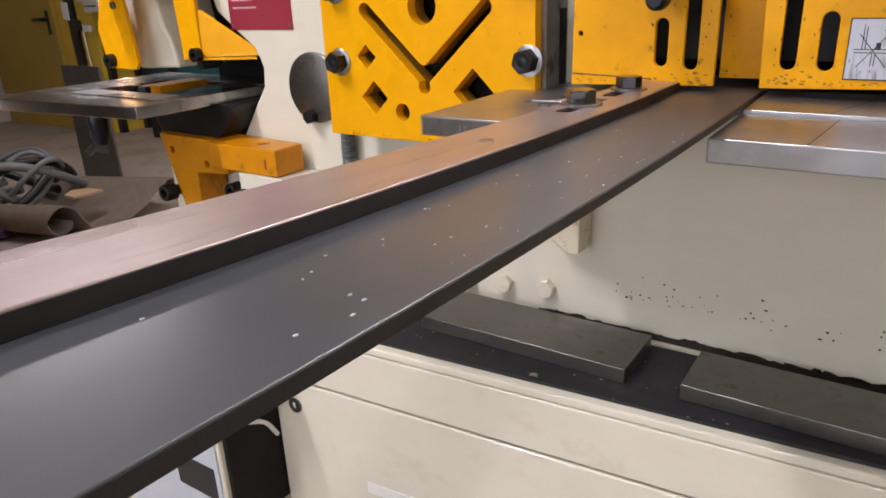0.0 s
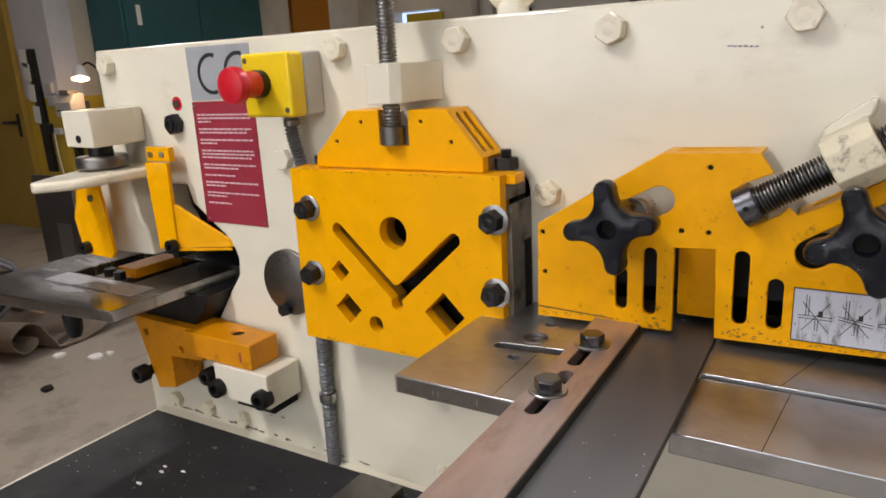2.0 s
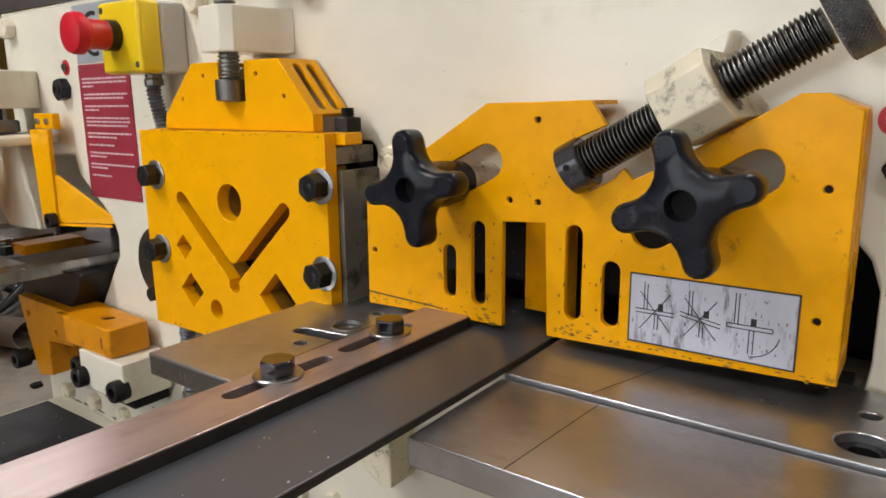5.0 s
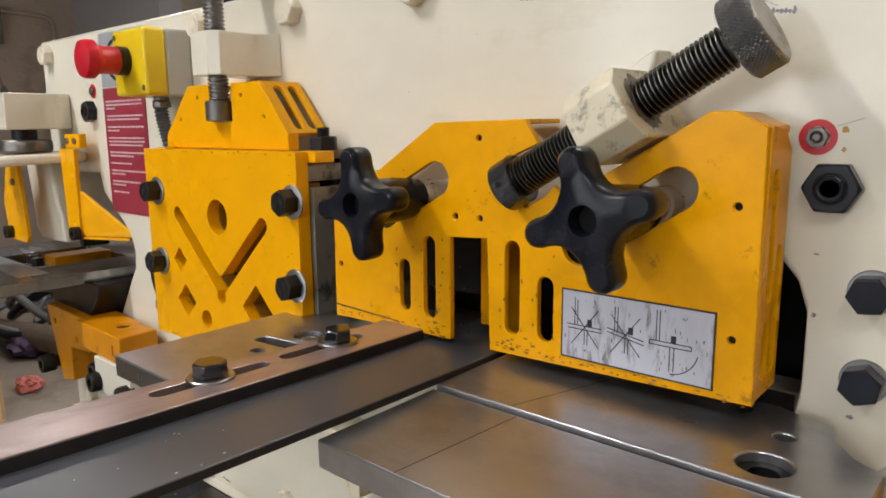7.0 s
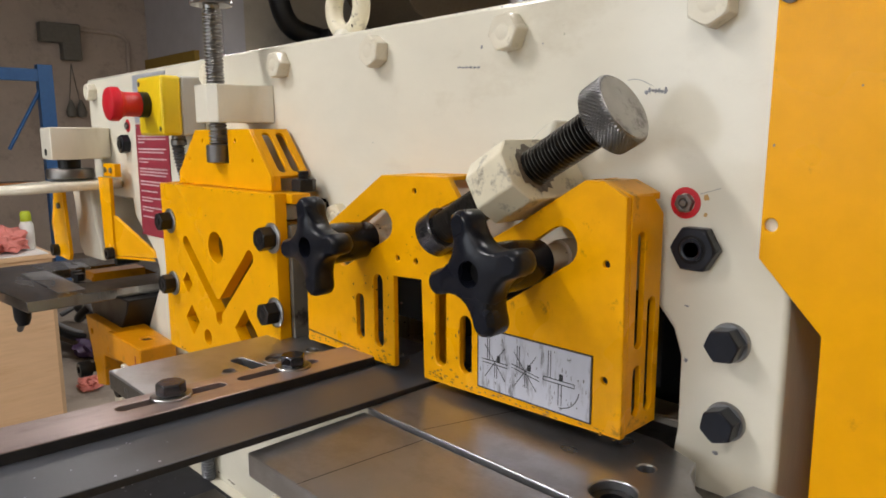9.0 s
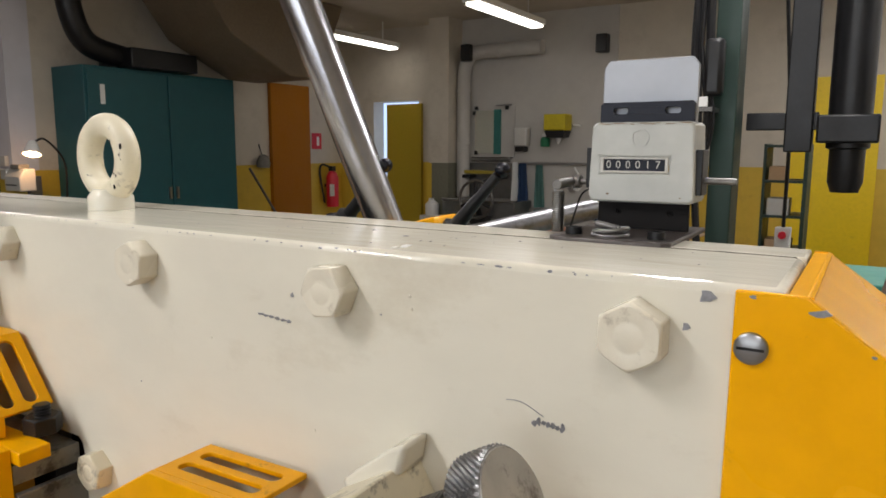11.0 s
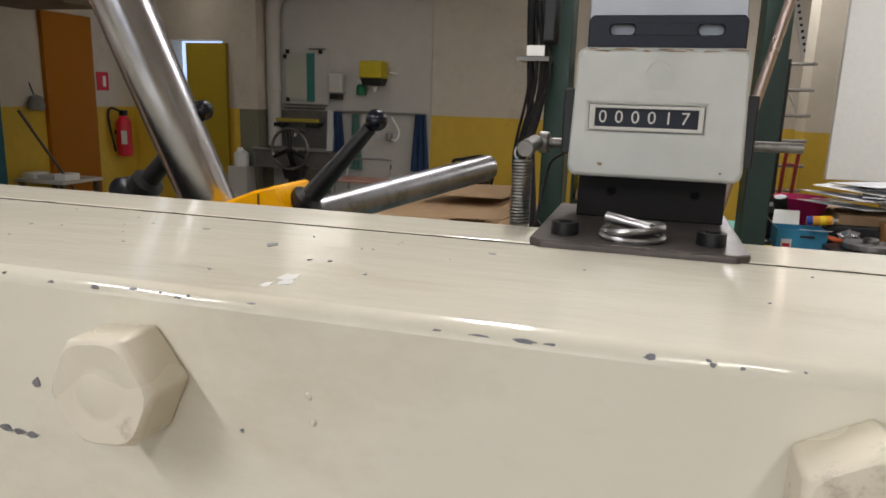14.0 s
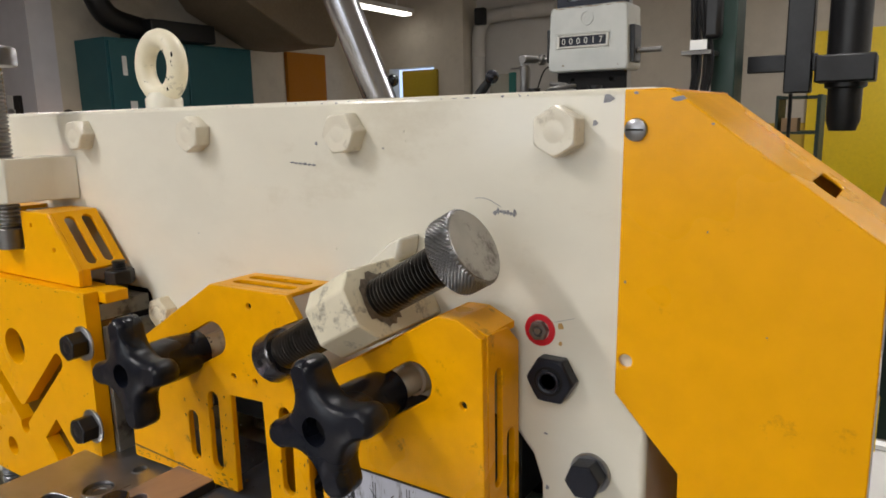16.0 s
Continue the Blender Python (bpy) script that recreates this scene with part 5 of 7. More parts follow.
part("window_frame", sheet([(0.1585, 1.2595), (0.1978, 1.2595), (0.1978, 1.2685), (0.1585, 1.2685)], [[(0.1605, 1.2608), (0.1960, 1.2608), (0.1960, 1.2674), (0.1605, 1.2674)]], 0.1305, 0.132), BOXGREY, body, bevel=0.0003)
part("digit_strip", box(0.1600, 0.1965, 0.1322, 0.134, 1.2603, 1.2680), NAVY, body)
FACE = Matrix.Rotation(radians(90), 4, "X")
for i, ch in enumerate("000017"):
    words(ch, 0.0062, Matrix.Translation((0.1632 + 0.0057 * i, 0.1320, 1.2641)) @ FACE, BOXGREY, body, "digit")
part("upper_bracket", sheet([(0.1555, 1.2885), (0.2095, 1.2885), (0.2095, 1.2985), (0.208, 1.3), (0.157, 1.3), (0.1555, 1.2985)], [slot_pts(0.165, 1.295, 0.170, 1.295, 0.0018), slot_pts(0.195, 1.295, 0.200, 1.295, 0.0018)], 0.137, 0.140), NAVY, count, bevel=0.0005)
part("back_panel", sheet([(0.155, 1.285), (0.2095, 1.285), (0.2095, 1.320), (0.206, 1.3245), (0.1585, 1.3245), (0.155, 1.320)], [], 0.1425, 0.145), GREYPLATE, count, "pale zinc back panel", bevel=0.0005)
chips("housing_stains", [(0.158 + 0.0058 * k + 0.002 * math.sin(5 * k), 1.2878 - 0.0006 * (k % 2), 0.004 + 0.003 * (k % 3), 0.0007) for k in range(9)] + [(0.1635, 1.2472, 0.0022, 0.0016), (0.205, 1.2460, 0.0014, 0.001)], count, RUSTY, "brown stains along the edge", y=0.1312)
part("side_boss", box(0.2112, 0.2155, 0.135, 0.15, 1.2475, 1.273), BLACK, count, bevel=0.0006)
part("side_boss", box(0.1485, 0.1528, 0.135, 0.15, 1.250, 1.274), BLACK, count, bevel=0.0006)
part("side_rod", rod((0.2155, 0.142, 1.2555), (0.2325, 0.142, 1.2555), 0.0019), STEEL_DARK, count, smooth=True)
part("actuator_shaft", rod((0.150, 0.142, 1.2535), (0.136, 0.142, 1.2535), 0.0019), STEEL_DARK, count, smooth=True)
part("actuator_arm", rod((0.1385, 0.136, 1.2535), (0.1385, 0.114, 1.2525), 0.0030), STEEL_DARK, count, smooth=True)
part("arm_collar", lathe([(0.0036, 0), (0.0042, 0.0006), (0.0042, 0.0036), (0.0036, 0.0042)], (0.1432, 0.142, 1.2535), (-1, 0, 0), 20), STEEL_DARK, count, smooth=True)
part("counter_cable", tube(smooth_path([(0.149, 0.146, 1.25), (0.144, 0.14, 1.245), (0.1425, 0.132, 1.232), (0.1415, 0.128, 1.2235)], 8), 0.0006, 8), BLACK, count)
bm = bmesh.new()
helix = [(0.1365 + 0.0034 * math.cos(i * 0.6), 0.122 + 0.0034 * math.sin(i * 0.6), 1.2225 + 0.0255 * i / 230) for i in range(231)]
part("return_spring", tube(helix, 0.0005, 5, bm), ZINC, count, "coiled steel spring", smooth=True)
part("spring_hook", tube([(0.1365 + 0.003 * math.cos(a), 0.122, 1.2505 + 0.003 * math.sin(a)) for a in [i * 0.35 - 1.2 for i in range(16)]], 0.0005, 6), ZINC, count)
part("emblem_mark", sheet([(0.1785, 1.2782), (0.1800, 1.2812), (0.1815, 1.2790), (0.1830, 1.2812), (0.1845, 1.2782), (0.1830, 1.2795), (0.1815, 1.2779), (0.1800, 1.2795)], [], 0.1307, 0.132), COUNTER, body)
part("counter_emblem", sheet(ring_pts(0.1815, 1.2795, 0.0050, 28), [ring_pts(0.1815, 1.2795, 0.0044, 28)], 0.1305, 0.132), COUNTER, body)

pinring = thing("split_pin_ring", (0.178, 0.095, 1.2265), "bright wire split pin and ring on the base plate", "pin")
part("ring_wire", tube([(0.1775 + 0.0095 * math.cos(a), 0.096 + 0.0075 * math.sin(a), 1.2278 + 0.0006 * math.sin(a)) for a in [2 * math.pi * i / 30 for i in range(31)]], 0.0011, 8), ZINC, pinring, smooth=True)
part("ring_wire", tube([(0.1775 + 0.0092 * math.cos(a), 0.097 + 0.0075 * math.sin(a), 1.2300 + 0.0012 * math.cos(a)) for a in [2 * math.pi * i / 30 for i in range(31)]], 0.0011, 8), ZINC, pinring, smooth=True)
part("pin", rod((0.169, 0.098, 1.2330), (0.183, 0.093, 1.2310), 0.0018), ZINC, pinring, smooth=True)

# the counter rests on the frame with its pin
for ob in (count, pinring):
    ob.location += Vector((-0.001, 0.001, -0.0025))

# ---- machine behind: tube bender with bright tubes and ball levers ----
bend = thing("tube_bender", (-0.1, 0.39, 0.0), "tube bender with bright tubes, amber head and black ball levers", "machine")
part("stand", box(-0.26, 0.06, 0.27, 0.50, 0.0, 1.12), mat("bender_green", (0.08, 0.14, 0.12), 0.5), bend, bevel=0.006)
part("rising_tube", rod((-0.102, 0.327, 1.10), (-0.242, 0.197, 1.62), 0.0188, 36), CHROME, bend, "bright steel tube", smooth=True)
part("lying_tube", rod((-0.051, 0.318, 1.1812), (0.0376, 0.505, 1.2055), 0.0117, 32), mat("dull_tube_steel", (0.25, 0.25, 0.265), 0.33, 1.0, 0.2, 60, 0.06, 160, (0.12, 0.115, 0.11), 0.6, 40, edge=0.5), bend, "bright steel tube", smooth=True)
part("bender_head", sheet([(-0.151, 1.12), (-0.043, 1.12), (-0.049, 1.186), (-0.0576, 1.2064), (-0.0768, 1.2008), (-0.1229, 1.1825)], [], 0.283, 0.33), YELLOW, bend, "amber bender head", bevel=0.002)


def ball_lever(p, q, parent):
    p, q = Vector(p), Vector(q)
    d = (q - p).length
    lev = part("lever", lathe([(0.0122, 0), (0.0122, 0.0104), (0.0074, 0.014), (0.0048, d - 0.010), (0.0048, d - 0.007)], p, q - p, 20), BLACK, parent, "black ball-ended lever", smooth=True)
    part("ball", lathe([(0.0, -0.0074)] + [(0.0074 * math.cos(radians(a)), 0.0074 * math.sin(radians(a))) for a in range(-75, 90, 15)] + [(0.0, 0.0074)], q, q - p, 20), KNOB, lev, smooth=True)


part("head_seam", box(-0.0713, -0.0707, 0.2819, 0.2829, 1.13, 1.200), GRIME, bend)
ball_lever((-0.0516, 0.3051, 1.1877), (0.0046, 0.3069, 1.2512), bend)
ball_lever((-0.187, 0.309, 1.1912), (-0.1265, 0.304, 1.2532), bend)
part("hub", lathe([(0.0113, 0), (0.0126, 0.0035), (0.0126, 0.014), (0.008, 0.0175), (0, 0.0175)], (-0.2047, 0.3225, 1.1877), OUT, 28), KNOB, bend, smooth=True)

# ---- room ----
XL, XR, YB, YF = -5.3, 3.2, 6.4, -4.2
# the alcove beyond the side wall
XA, YA = -6.95, 2.53
FLOOR = mat("worn_concrete", (0.33, 0.285, 0.24), 0.6, 0, 0.12, 6, 0.15, 60, (0.10, 0.08, 0.065), 0.5, 3, edge=0.5)
UPPER = mat("offwhite_wall", (0.54, 0.49, 0.41), 0.7, 0, 0.06, 8, 0.1, 80, (0.35, 0.3, 0.24), 0.4, 2.5, edge=0.55)
GREYWALL = mat("greyish_wall", (0.48, 0.46, 0.43), 0.7, 0, 0.05, 8, 0.1, 80)
BAND = mat("yellow_wall", (0.60, 0.40, 0.04), 0.55, 0, 0.08, 8, 0.1, 80, (0.35, 0.22, 0.03), 0.4, 4)
CEILM = mat("ceiling_paint", (0.55, 0.50, 0.42), 0.8, 0, 0.08, 4)
TEAL = mat("teal_locker", (0.012, 0.085, 0.10), 0.45, 0, 0.08, 10)
ORDOOR = mat("orange_door", (0.33, 0.115, 0.003), 0.6, 0, 0.06, spec=0.2)
YDOOR = mat("mustard_door", (0.42, 0.30, 0.02), 0.5, 0, 0.06)
GREEN = mat("press_green", (0.011, 0.031, 0.023), 0.5, 0, 0.1)
CARD = mat("cardboard", (0.42, 0.28, 0.16), 0.8, 0, 0.1, 20)
BLUE = mat("denim_blue", (0.02, 0.05, 0.12), 0.8)
ALCOVE = mat("bluish_white_wall", (0.60, 0.59, 0.63), 0.7, 0, 0.05, 8, 0.1, 80)
BROWNWALL = mat("brownish_block_wall", (0.52, 0.44, 0.38), 0.75, 0, 0.12, 6, 0.2, 60, (0.22, 0.18, 0.15), 0.5, 3, edge=0.5)
MATTE_GREY = mat("grey_cloth", (0.18, 0.17, 0.15), 0.85)
SKY = glow("daylight_beyond", (0.45, 0.62, 1.0), 1.2)


def slab(name, x0, x1, y0, y1, z0, z1, m, label="", kind="structure"):
    return tagged(part(name, box(x0, x1, y0, y1, z0, z1), m), label or name.replace("_", " "), name.split("_")[0], kind=kind)


slab("floor", XA - 0.2, XR + 0.2, YF - 0.2, YB + 1.5, -0.1, 0.0, FLOOR, "worn grey-brown concrete workshop floor")
slab("ceiling", XA - 0.2, XR + 0.2, YF - 0.2, YB + 1.5, CEIL, CEIL + 0.1, CEILM, "dull cream workshop ceiling")
BZ = 1.112
# back wall with a door opening, upper and lower colours as two leaves of wall
DX0, DX1, DZ = -4.80, -4.16, 1.80
for nm, z0, z1, m in (("wall_north_lower", 0, BZ, BAND), ("wall_north_upper", BZ, CEIL, UPPER)):
    bm = bmesh.new()
    if z1 == BZ:
        box(XL, DX0, YB, YB + 0.2, z0, z1, bm), box(DX1, XR, YB, YB + 0.2, z0, z1, bm)
    else:
        box(XL, DX0, YB, YB + 0.2, z0, z1, bm), box(DX1, XR, YB, YB + 0.2, z0, z1, bm), box(DX0, DX1, YB, YB + 0.2, DZ, z1, bm)
    tagged(part(nm, bm, m), "workshop back wall, cream above and yellow below", "wall", kind="structure")
for nm, z0, z1, m in (("wall_west_lower", 0, 1.085, BAND), ("wall_west_upper", 1.085, CEIL, UPPER)):
    slab(nm, XL - 0.2, XL, YA + 0.2, YB + 1.4, z0, z1, m, "workshop side wall, cream above and yellow below")
    slab(nm.replace("west", "alcove"), XA, XL, YA, YA + 0.2, z0, z1, m if z0 == 0 else ALCOVE, "alcove wall, bluish white above and yellow below")
    slab(nm.replace("west", "far_west"), XA - 0.2, XA, YF, YA + 0.2, z0, z1, BROWNWALL, "dull brownish block wall of the alcove")
for nm, z0, z1, m in (("wall_east_lower", 0, BZ, BAND), ("wall_east_upper", BZ, CEIL, UPPER)):
    slab(nm, XR, XR + 0.2, YF, YB + 1.4, z0, z1, m, "workshop side wall, cream above and yellow below")
# unseen window, glowing sheet and area lamp, made up to light the machine's front
WX0, WX1, WZ0, WZ1 = -2.4, 1.6, 0.95, 2.35
bm = bmesh.new()
box(XA - 0.2, WX0, YF - 0.2, YF, 0, CEIL, bm), box(WX1, XR + 0.2, YF - 0.2, YF, 0, CEIL, bm), box(WX0, WX1, YF - 0.2, YF, 0, WZ0, bm), box(WX0, WX1, YF - 0.2, YF, WZ1, CEIL, bm)
tagged(part("wall_south", bm, UPPER), "unseen cream workshop wall with an added long window", "wall", kind="structure")
win = thing("added_window", ((WX0 + WX1) / 2, YF, WZ0), "unseen long window with white bars, added to let in light", "window", kind="structure")
for i in range(5):
    x = WX0 + (WX1 - WX0) * i / 4
    part("window_bar", box(x - 0.03, x + 0.03, YF - 0.15, YF - 0.09, WZ0, WZ1), WHITE, win)
part("window_sill", box(WX0, WX1, YF - 0.16, YF + 0.05, WZ0 - 0.04, WZ0), WHITE, win)
slab("backdrop_south", WX0 - 1, WX1 + 1, YF - 0.9, YF - 0.85, 0, 3, glow("added_pale_glow", (0.85, 0.92, 1.0), 1.5), "pale glowing sheet outside the added window")
area("added_front_light", look(((WX0 + WX1) / 2, YF - 0.03, (WZ0 + WZ1) / 2), (-0.3, 0, 0.8)), WX1 - WX0, WZ1 - WZ0, 22, (0.93, 0.96, 1.0))
slab("backdrop", XL + 0.01, DX1 + 0.6, YB + 0.5, YB + 0.55, 0, 2.4, SKY, "pale blue daylight beyond the doorway")
# pale recess by the washbasin
slab("wall_panel_1", -3.66, -1.868, YB - 0.02, YB - 0.001, 0, CEIL, GREYWALL, "greyish white wall by the washbasin")
slab("pillar_1_upper", -3.83, -3.58, YB - 0.30, YB - 0.001, 1.112, CEIL, UPPER, "cream wall pillar")
slab("pillar_1_lower", -3.79, -3.58, YB - 0.30, YB - 0.001, 0, 1.112, mat("grey_green_paint", (0.17, 0.165, 0.12), 0.6), "grey-green foot of the wall pillar")


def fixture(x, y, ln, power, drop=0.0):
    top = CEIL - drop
    f = thing("ceiling_light", (x, y, top), "long white fluorescent ceiling light, most of these added out of view", "ceiling light", "ceiling lights")
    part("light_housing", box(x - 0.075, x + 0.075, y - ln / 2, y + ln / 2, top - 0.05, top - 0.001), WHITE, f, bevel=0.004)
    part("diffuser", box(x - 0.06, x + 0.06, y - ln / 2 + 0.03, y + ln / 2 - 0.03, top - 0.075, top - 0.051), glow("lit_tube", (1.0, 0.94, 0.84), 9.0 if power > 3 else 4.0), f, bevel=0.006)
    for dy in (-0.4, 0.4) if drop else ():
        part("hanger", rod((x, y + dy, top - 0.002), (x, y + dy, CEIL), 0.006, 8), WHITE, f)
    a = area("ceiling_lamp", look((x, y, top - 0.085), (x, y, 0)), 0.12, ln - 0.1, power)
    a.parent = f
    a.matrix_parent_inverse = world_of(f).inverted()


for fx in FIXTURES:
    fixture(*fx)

slab("pillar_1_edge", -3.86, -3.7905, YB - 0.295, YB - 0.001, 0, 1.111, BAND, "yellow-painted edge of the wall pillar")

# teal lockers by the side wall
lock = thing("locker", (-5.0, 3.85, 0), "dark teal steel double-door locker", "locker")
part("locker_body", box(-5.28, -4.86, 2.87, 4.335, 0.0, 1.89), TEAL, lock, bevel=0.004)
for y0, y1 in ((2.89, 3.60), (3.612, 4.315)):
    d = part("locker_door", box(-4.86, -4.84, y0, y1, 0.08, 1.865), TEAL, lock, bevel=0.003)
    part("door_handle", box(-4.84, -4.82, (y0 if y0 > 3.5 else y1 - 0.06) + 0.02, (y0 if y0 > 3.5 else y1 - 0.06) + 0.04, 0.83, 0.93), ZINC, d)
duct = thing("extractor_hood", (-4.7, 4.4, 1.96), "dull brown extractor hood above the lockers", "hood")
part("hood_shell", sheet([(4.40, 1.90), (4.78, 1.90), (5.15, CEIL - 0.002), (3.4, CEIL - 0.002), (3.75, 2.18)], [], -5.0, -4.2, yz), mat("beige_duct", (0.17, 0.13, 0.085), 0.6), duct, bevel=0.01)
part("locker_sticker", box(-4.84, -4.8385, 2.99, 3.03, 1.60, 1.75), WHITE, lock, "white sticker")
part("locker_sticker", box(-4.84, -4.8385, 3.03, 3.09, 1.33, 1.40), WHITE, lock, "white sticker")
part("hood_box", box(-5.2, -4.75, 3.22, 3.85, 1.895, 2.05), BLACK, duct, bevel=0.01)
part("hood_pipe", tube(smooth_path([(-4.95, 3.3, 1.98), (-4.95, 2.98, 2.06), (-4.95, 2.86, 2.3), (-4.95, 2.85, CEIL - 0.005)], 8), 0.09, 16), BLACK, duct, smooth=True)
tagged(part("door_1", box(XL + 0.001, XL + 0.05, 5.19, 5.79, 0.0, 1.955), ORDOOR, None, bevel=0.004), "closed orange-brown door", "door", kind="structure")
tagged(part("door_2", box(-4.575, -4.095, YB - 0.05, YB - 0.003, 0.0, 1.765), YDOOR, None, bevel=0.004), "open mustard-yellow door leaf", "door", kind="structure")
yd1 = tagged(part("door_3", box(-6.92, -5.78, YA - 0.05, YA - 0.001, 0.0, 1.90), mat("dull_mustard", (0.36, 0.23, 0.035), 0.55, 0, 0.08, 8), None, bevel=0.004), "mustard-yellow door with a lever handle", "door", kind="structure")
part("door_handle", tube(smooth_path([(-5.86, YA - 0.05, 0.90), (-5.86, YA - 0.10, 0.90), (-6.0, YA - 0.10, 0.90)], 5), 0.014, 8), BLACK, yd1)
part("handle_plate", box(-5.885, -5.84, YA - 0.058, YA - 0.0505, 0.78, 0.97), BLACK, yd1, bevel=0.004)
ext = thing("fire_extinguisher", (-5.2, 6.10, 0.55), "red fire extinguisher hung on the wall", "fire extinguisher")
part("cylinder", lathe([(0.0, 0.0), (0.07, 0.01), (0.075, 0.04), (0.075, 0.36), (0.05, 0.42), (0.02, 0.44)], (-5.2, 6.10, 0.56), (0, 0, 1), 24), RED, ext, smooth=True)
part("label_patch", box(-5.175, -5.105, 6.022, 6.0245, 0.70, 0.84), WHITE, ext, "white paper label")
part("valve", box(-5.23, -5.17, 6.07, 6.13, 0.995, 1.05), BLACK, ext)
part("hose", tube(smooth_path([(-5.2, 6.09, 1.03), (-5.28, 6.02, 1.07), (-5.27, 5.96, 1.0), (-5.26, 5.97, 0.85), (-5.24, 6.0, 0.62)]), 0.012, 8), BLACK, ext)
part("wall_bracket", box(XL + 0.001, -5.26, 6.07, 6.13, 0.80, 0.84), BLACK, ext)
fs = thing("fire_sign", (XL + 0.004, 5.945, 1.26), "small red fire point sign with a white mark", "sign")
part("sign_plate", box(XL + 0.001, XL + 0.008, 5.865, 6.025, 1.25, 1.435), RED, fs)
part("sign_mark", box(XL + 0.0085, XL + 0.010, 5.945, 5.985, 1.29, 1.395), WHITE, fs)

lt = thing("low_table", (-5.0, 4.9, 0), "low pale table with odds and ends", "table")
part("table_top", box(-5.26, -4.72, 4.75, 5.22, 0.425, 0.455), BOXGREY, lt, bevel=0.004)
for x in (-5.22, -4.76):
    for y in (4.79, 5.18):
        part("leg", box(x - 0.02, x + 0.02, y - 0.02, y + 0.02, 0, 0.425), STEEL_DARK, lt)
for i, (x, w, h, m) in enumerate(((-5.22, 0.14, 0.05, WHITE), (-5.05, 0.16, 0.04, BOXGREY), (-4.86, 0.12, 0.06, WHITE))):
    tagged(part("parcel", box(x, x + w, 4.80, 4.97, 0.455, 0.455 + h), m, None, bevel=0.006), "small pale parcel on the low table", "parcel", "parcels on the table")

# washbasin corner
TEALSTRIP = mat("teal_cloth", (0.03, 0.16, 0.14), 0.7)
mir = thing("mirror_cabinet", (-3.2, 6.36, 1.2), "pale wall mirror with dark clips and a towel rail", "mirror")
part("mirror_glass", box(-3.40, -3.17, 6.352, 6.366, 1.215, 1.665), mat("mirror_glass", (0.72, 0.67, 0.56), 0.12, 0.6, 0.05, bump=0), mir, bevel=0.002)
part("teal_strip", box(-3.168, -3.09, 6.345, 6.366, 1.205, 1.675), TEALSTRIP, mir, "hanging teal strip")
part("back_board", box(-3.405, -2.93, 6.3665, 6.3795, 1.17, 1.70), GREYWALL, mir)
for x, z in ((-3.385, 1.69), (-3.41, 1.64), (-3.385, 1.22), (-3.02, 1.69)):
    part("clip", box(x - 0.018, x + 0.018, 6.345, 6.367, z - 0.02, z + 0.02), BLACK, mir, bevel=0.003)
part("upper_rail", rod((-3.14, 6.34, 1.715), (-2.96, 6.34, 1.715), 0.007, 10), ZINC, mir)
part("glass_shelf", box(-3.40, -2.95, 6.28, 6.366, 1.165, 1.178), STEEL_DARK, mir)
part("lower_rail", rod((-3.40, 6.29, 1.135), (-2.94, 6.29, 1.135), 0.008, 10), STEEL_DARK, mir)
disp = thing("paper_dispenser", (-2.42, 6.33, 1.37), "yellow and black paper towel dispenser", "dispenser")
part("dispenser_hood", box(-2.535, -2.305, 6.19, 6.379, 1.445, 1.605), mat("dispenser_yellow", (0.50, 0.40, 0.01), 0.5), disp, bevel=0.012)
part("dispenser_base", sheet([(-2.53, 1.444), (-2.31, 1.444), (-2.335, 1.375), (-2.505, 1.375)], [], 6.20, 6.379), BLACK, disp, bevel=0.008)
part("paper_tail", lathe([(0.005, 0), (0.028, 0.05), (0.03, 0.06)], (-2.41, 6.29, 1.312), (0, 0, 1), 12), WHITE, disp)
soap = thing("soap_dispenser", (-2.83, 6.33, 1.24), "pale grey wall soap dispenser", "dispenser")
part("soap_body", box(-2.905, -2.755, 6.28, 6.379, 1.29, 1.48), BOXGREY, soap, bevel=0.015)
part("soap_lever", box(-2.88, -2.78, 6.265, 6.379, 1.235, 1.288), BLACK, soap, bevel=0.008)
sb = thing("soap_bottle", (-2.57, 6.33, 1.28), "small green bottle in a wall holder", "bottle")
part("bottle_body", lathe([(0.045, 0), (0.048, 0.01), (0.048, 0.08), (0.03, 0.10)], (-2.57, 6.33, 1.285), (0, 0, 1), 18), mat("green_plastic", (0.01, 0.16, 0.07), 0.4), sb, smooth=True)
part("bottle_cap", lathe([(0.035, 0), (0.035, 0.03), (0.02, 0.04)], (-2.57, 6.33, 1.385), (0, 0, 1), 18), WHITE, sb, smooth=True)
tagged(part("wall_hook", rod((-2.29, 6.379, 1.50), (-2.20, 6.33, 1.49), 0.012, 10), WHITE, None, smooth=True), "white wall hook beside the dispenser", "hook")
tagged(part("towel_rail", box(-2.86, -1.90, 6.352, 6.368, 1.103, 1.128), ZINC, None, bevel=0.003), "thin steel towel rail", "rail")
wh = thing("wall_hose", (-2.22, 6.35, 0.85), "white hose and tap on the tiled wall", "hose")
part("hose_loop", tube(smooth_path([(-2.25, 6.34, 1.08), (-2.17, 6.33, 0.95), (-2.20, 6.33, 0.86), (-2.29, 6.34, 0.88)], 8), 0.010, 8), WHITE, wh, smooth=True)
part("hose_tap", box(-2.30, -2.25, 6.30, 6.379, 0.85, 0.93), ZINC, wh, bevel=0.008)


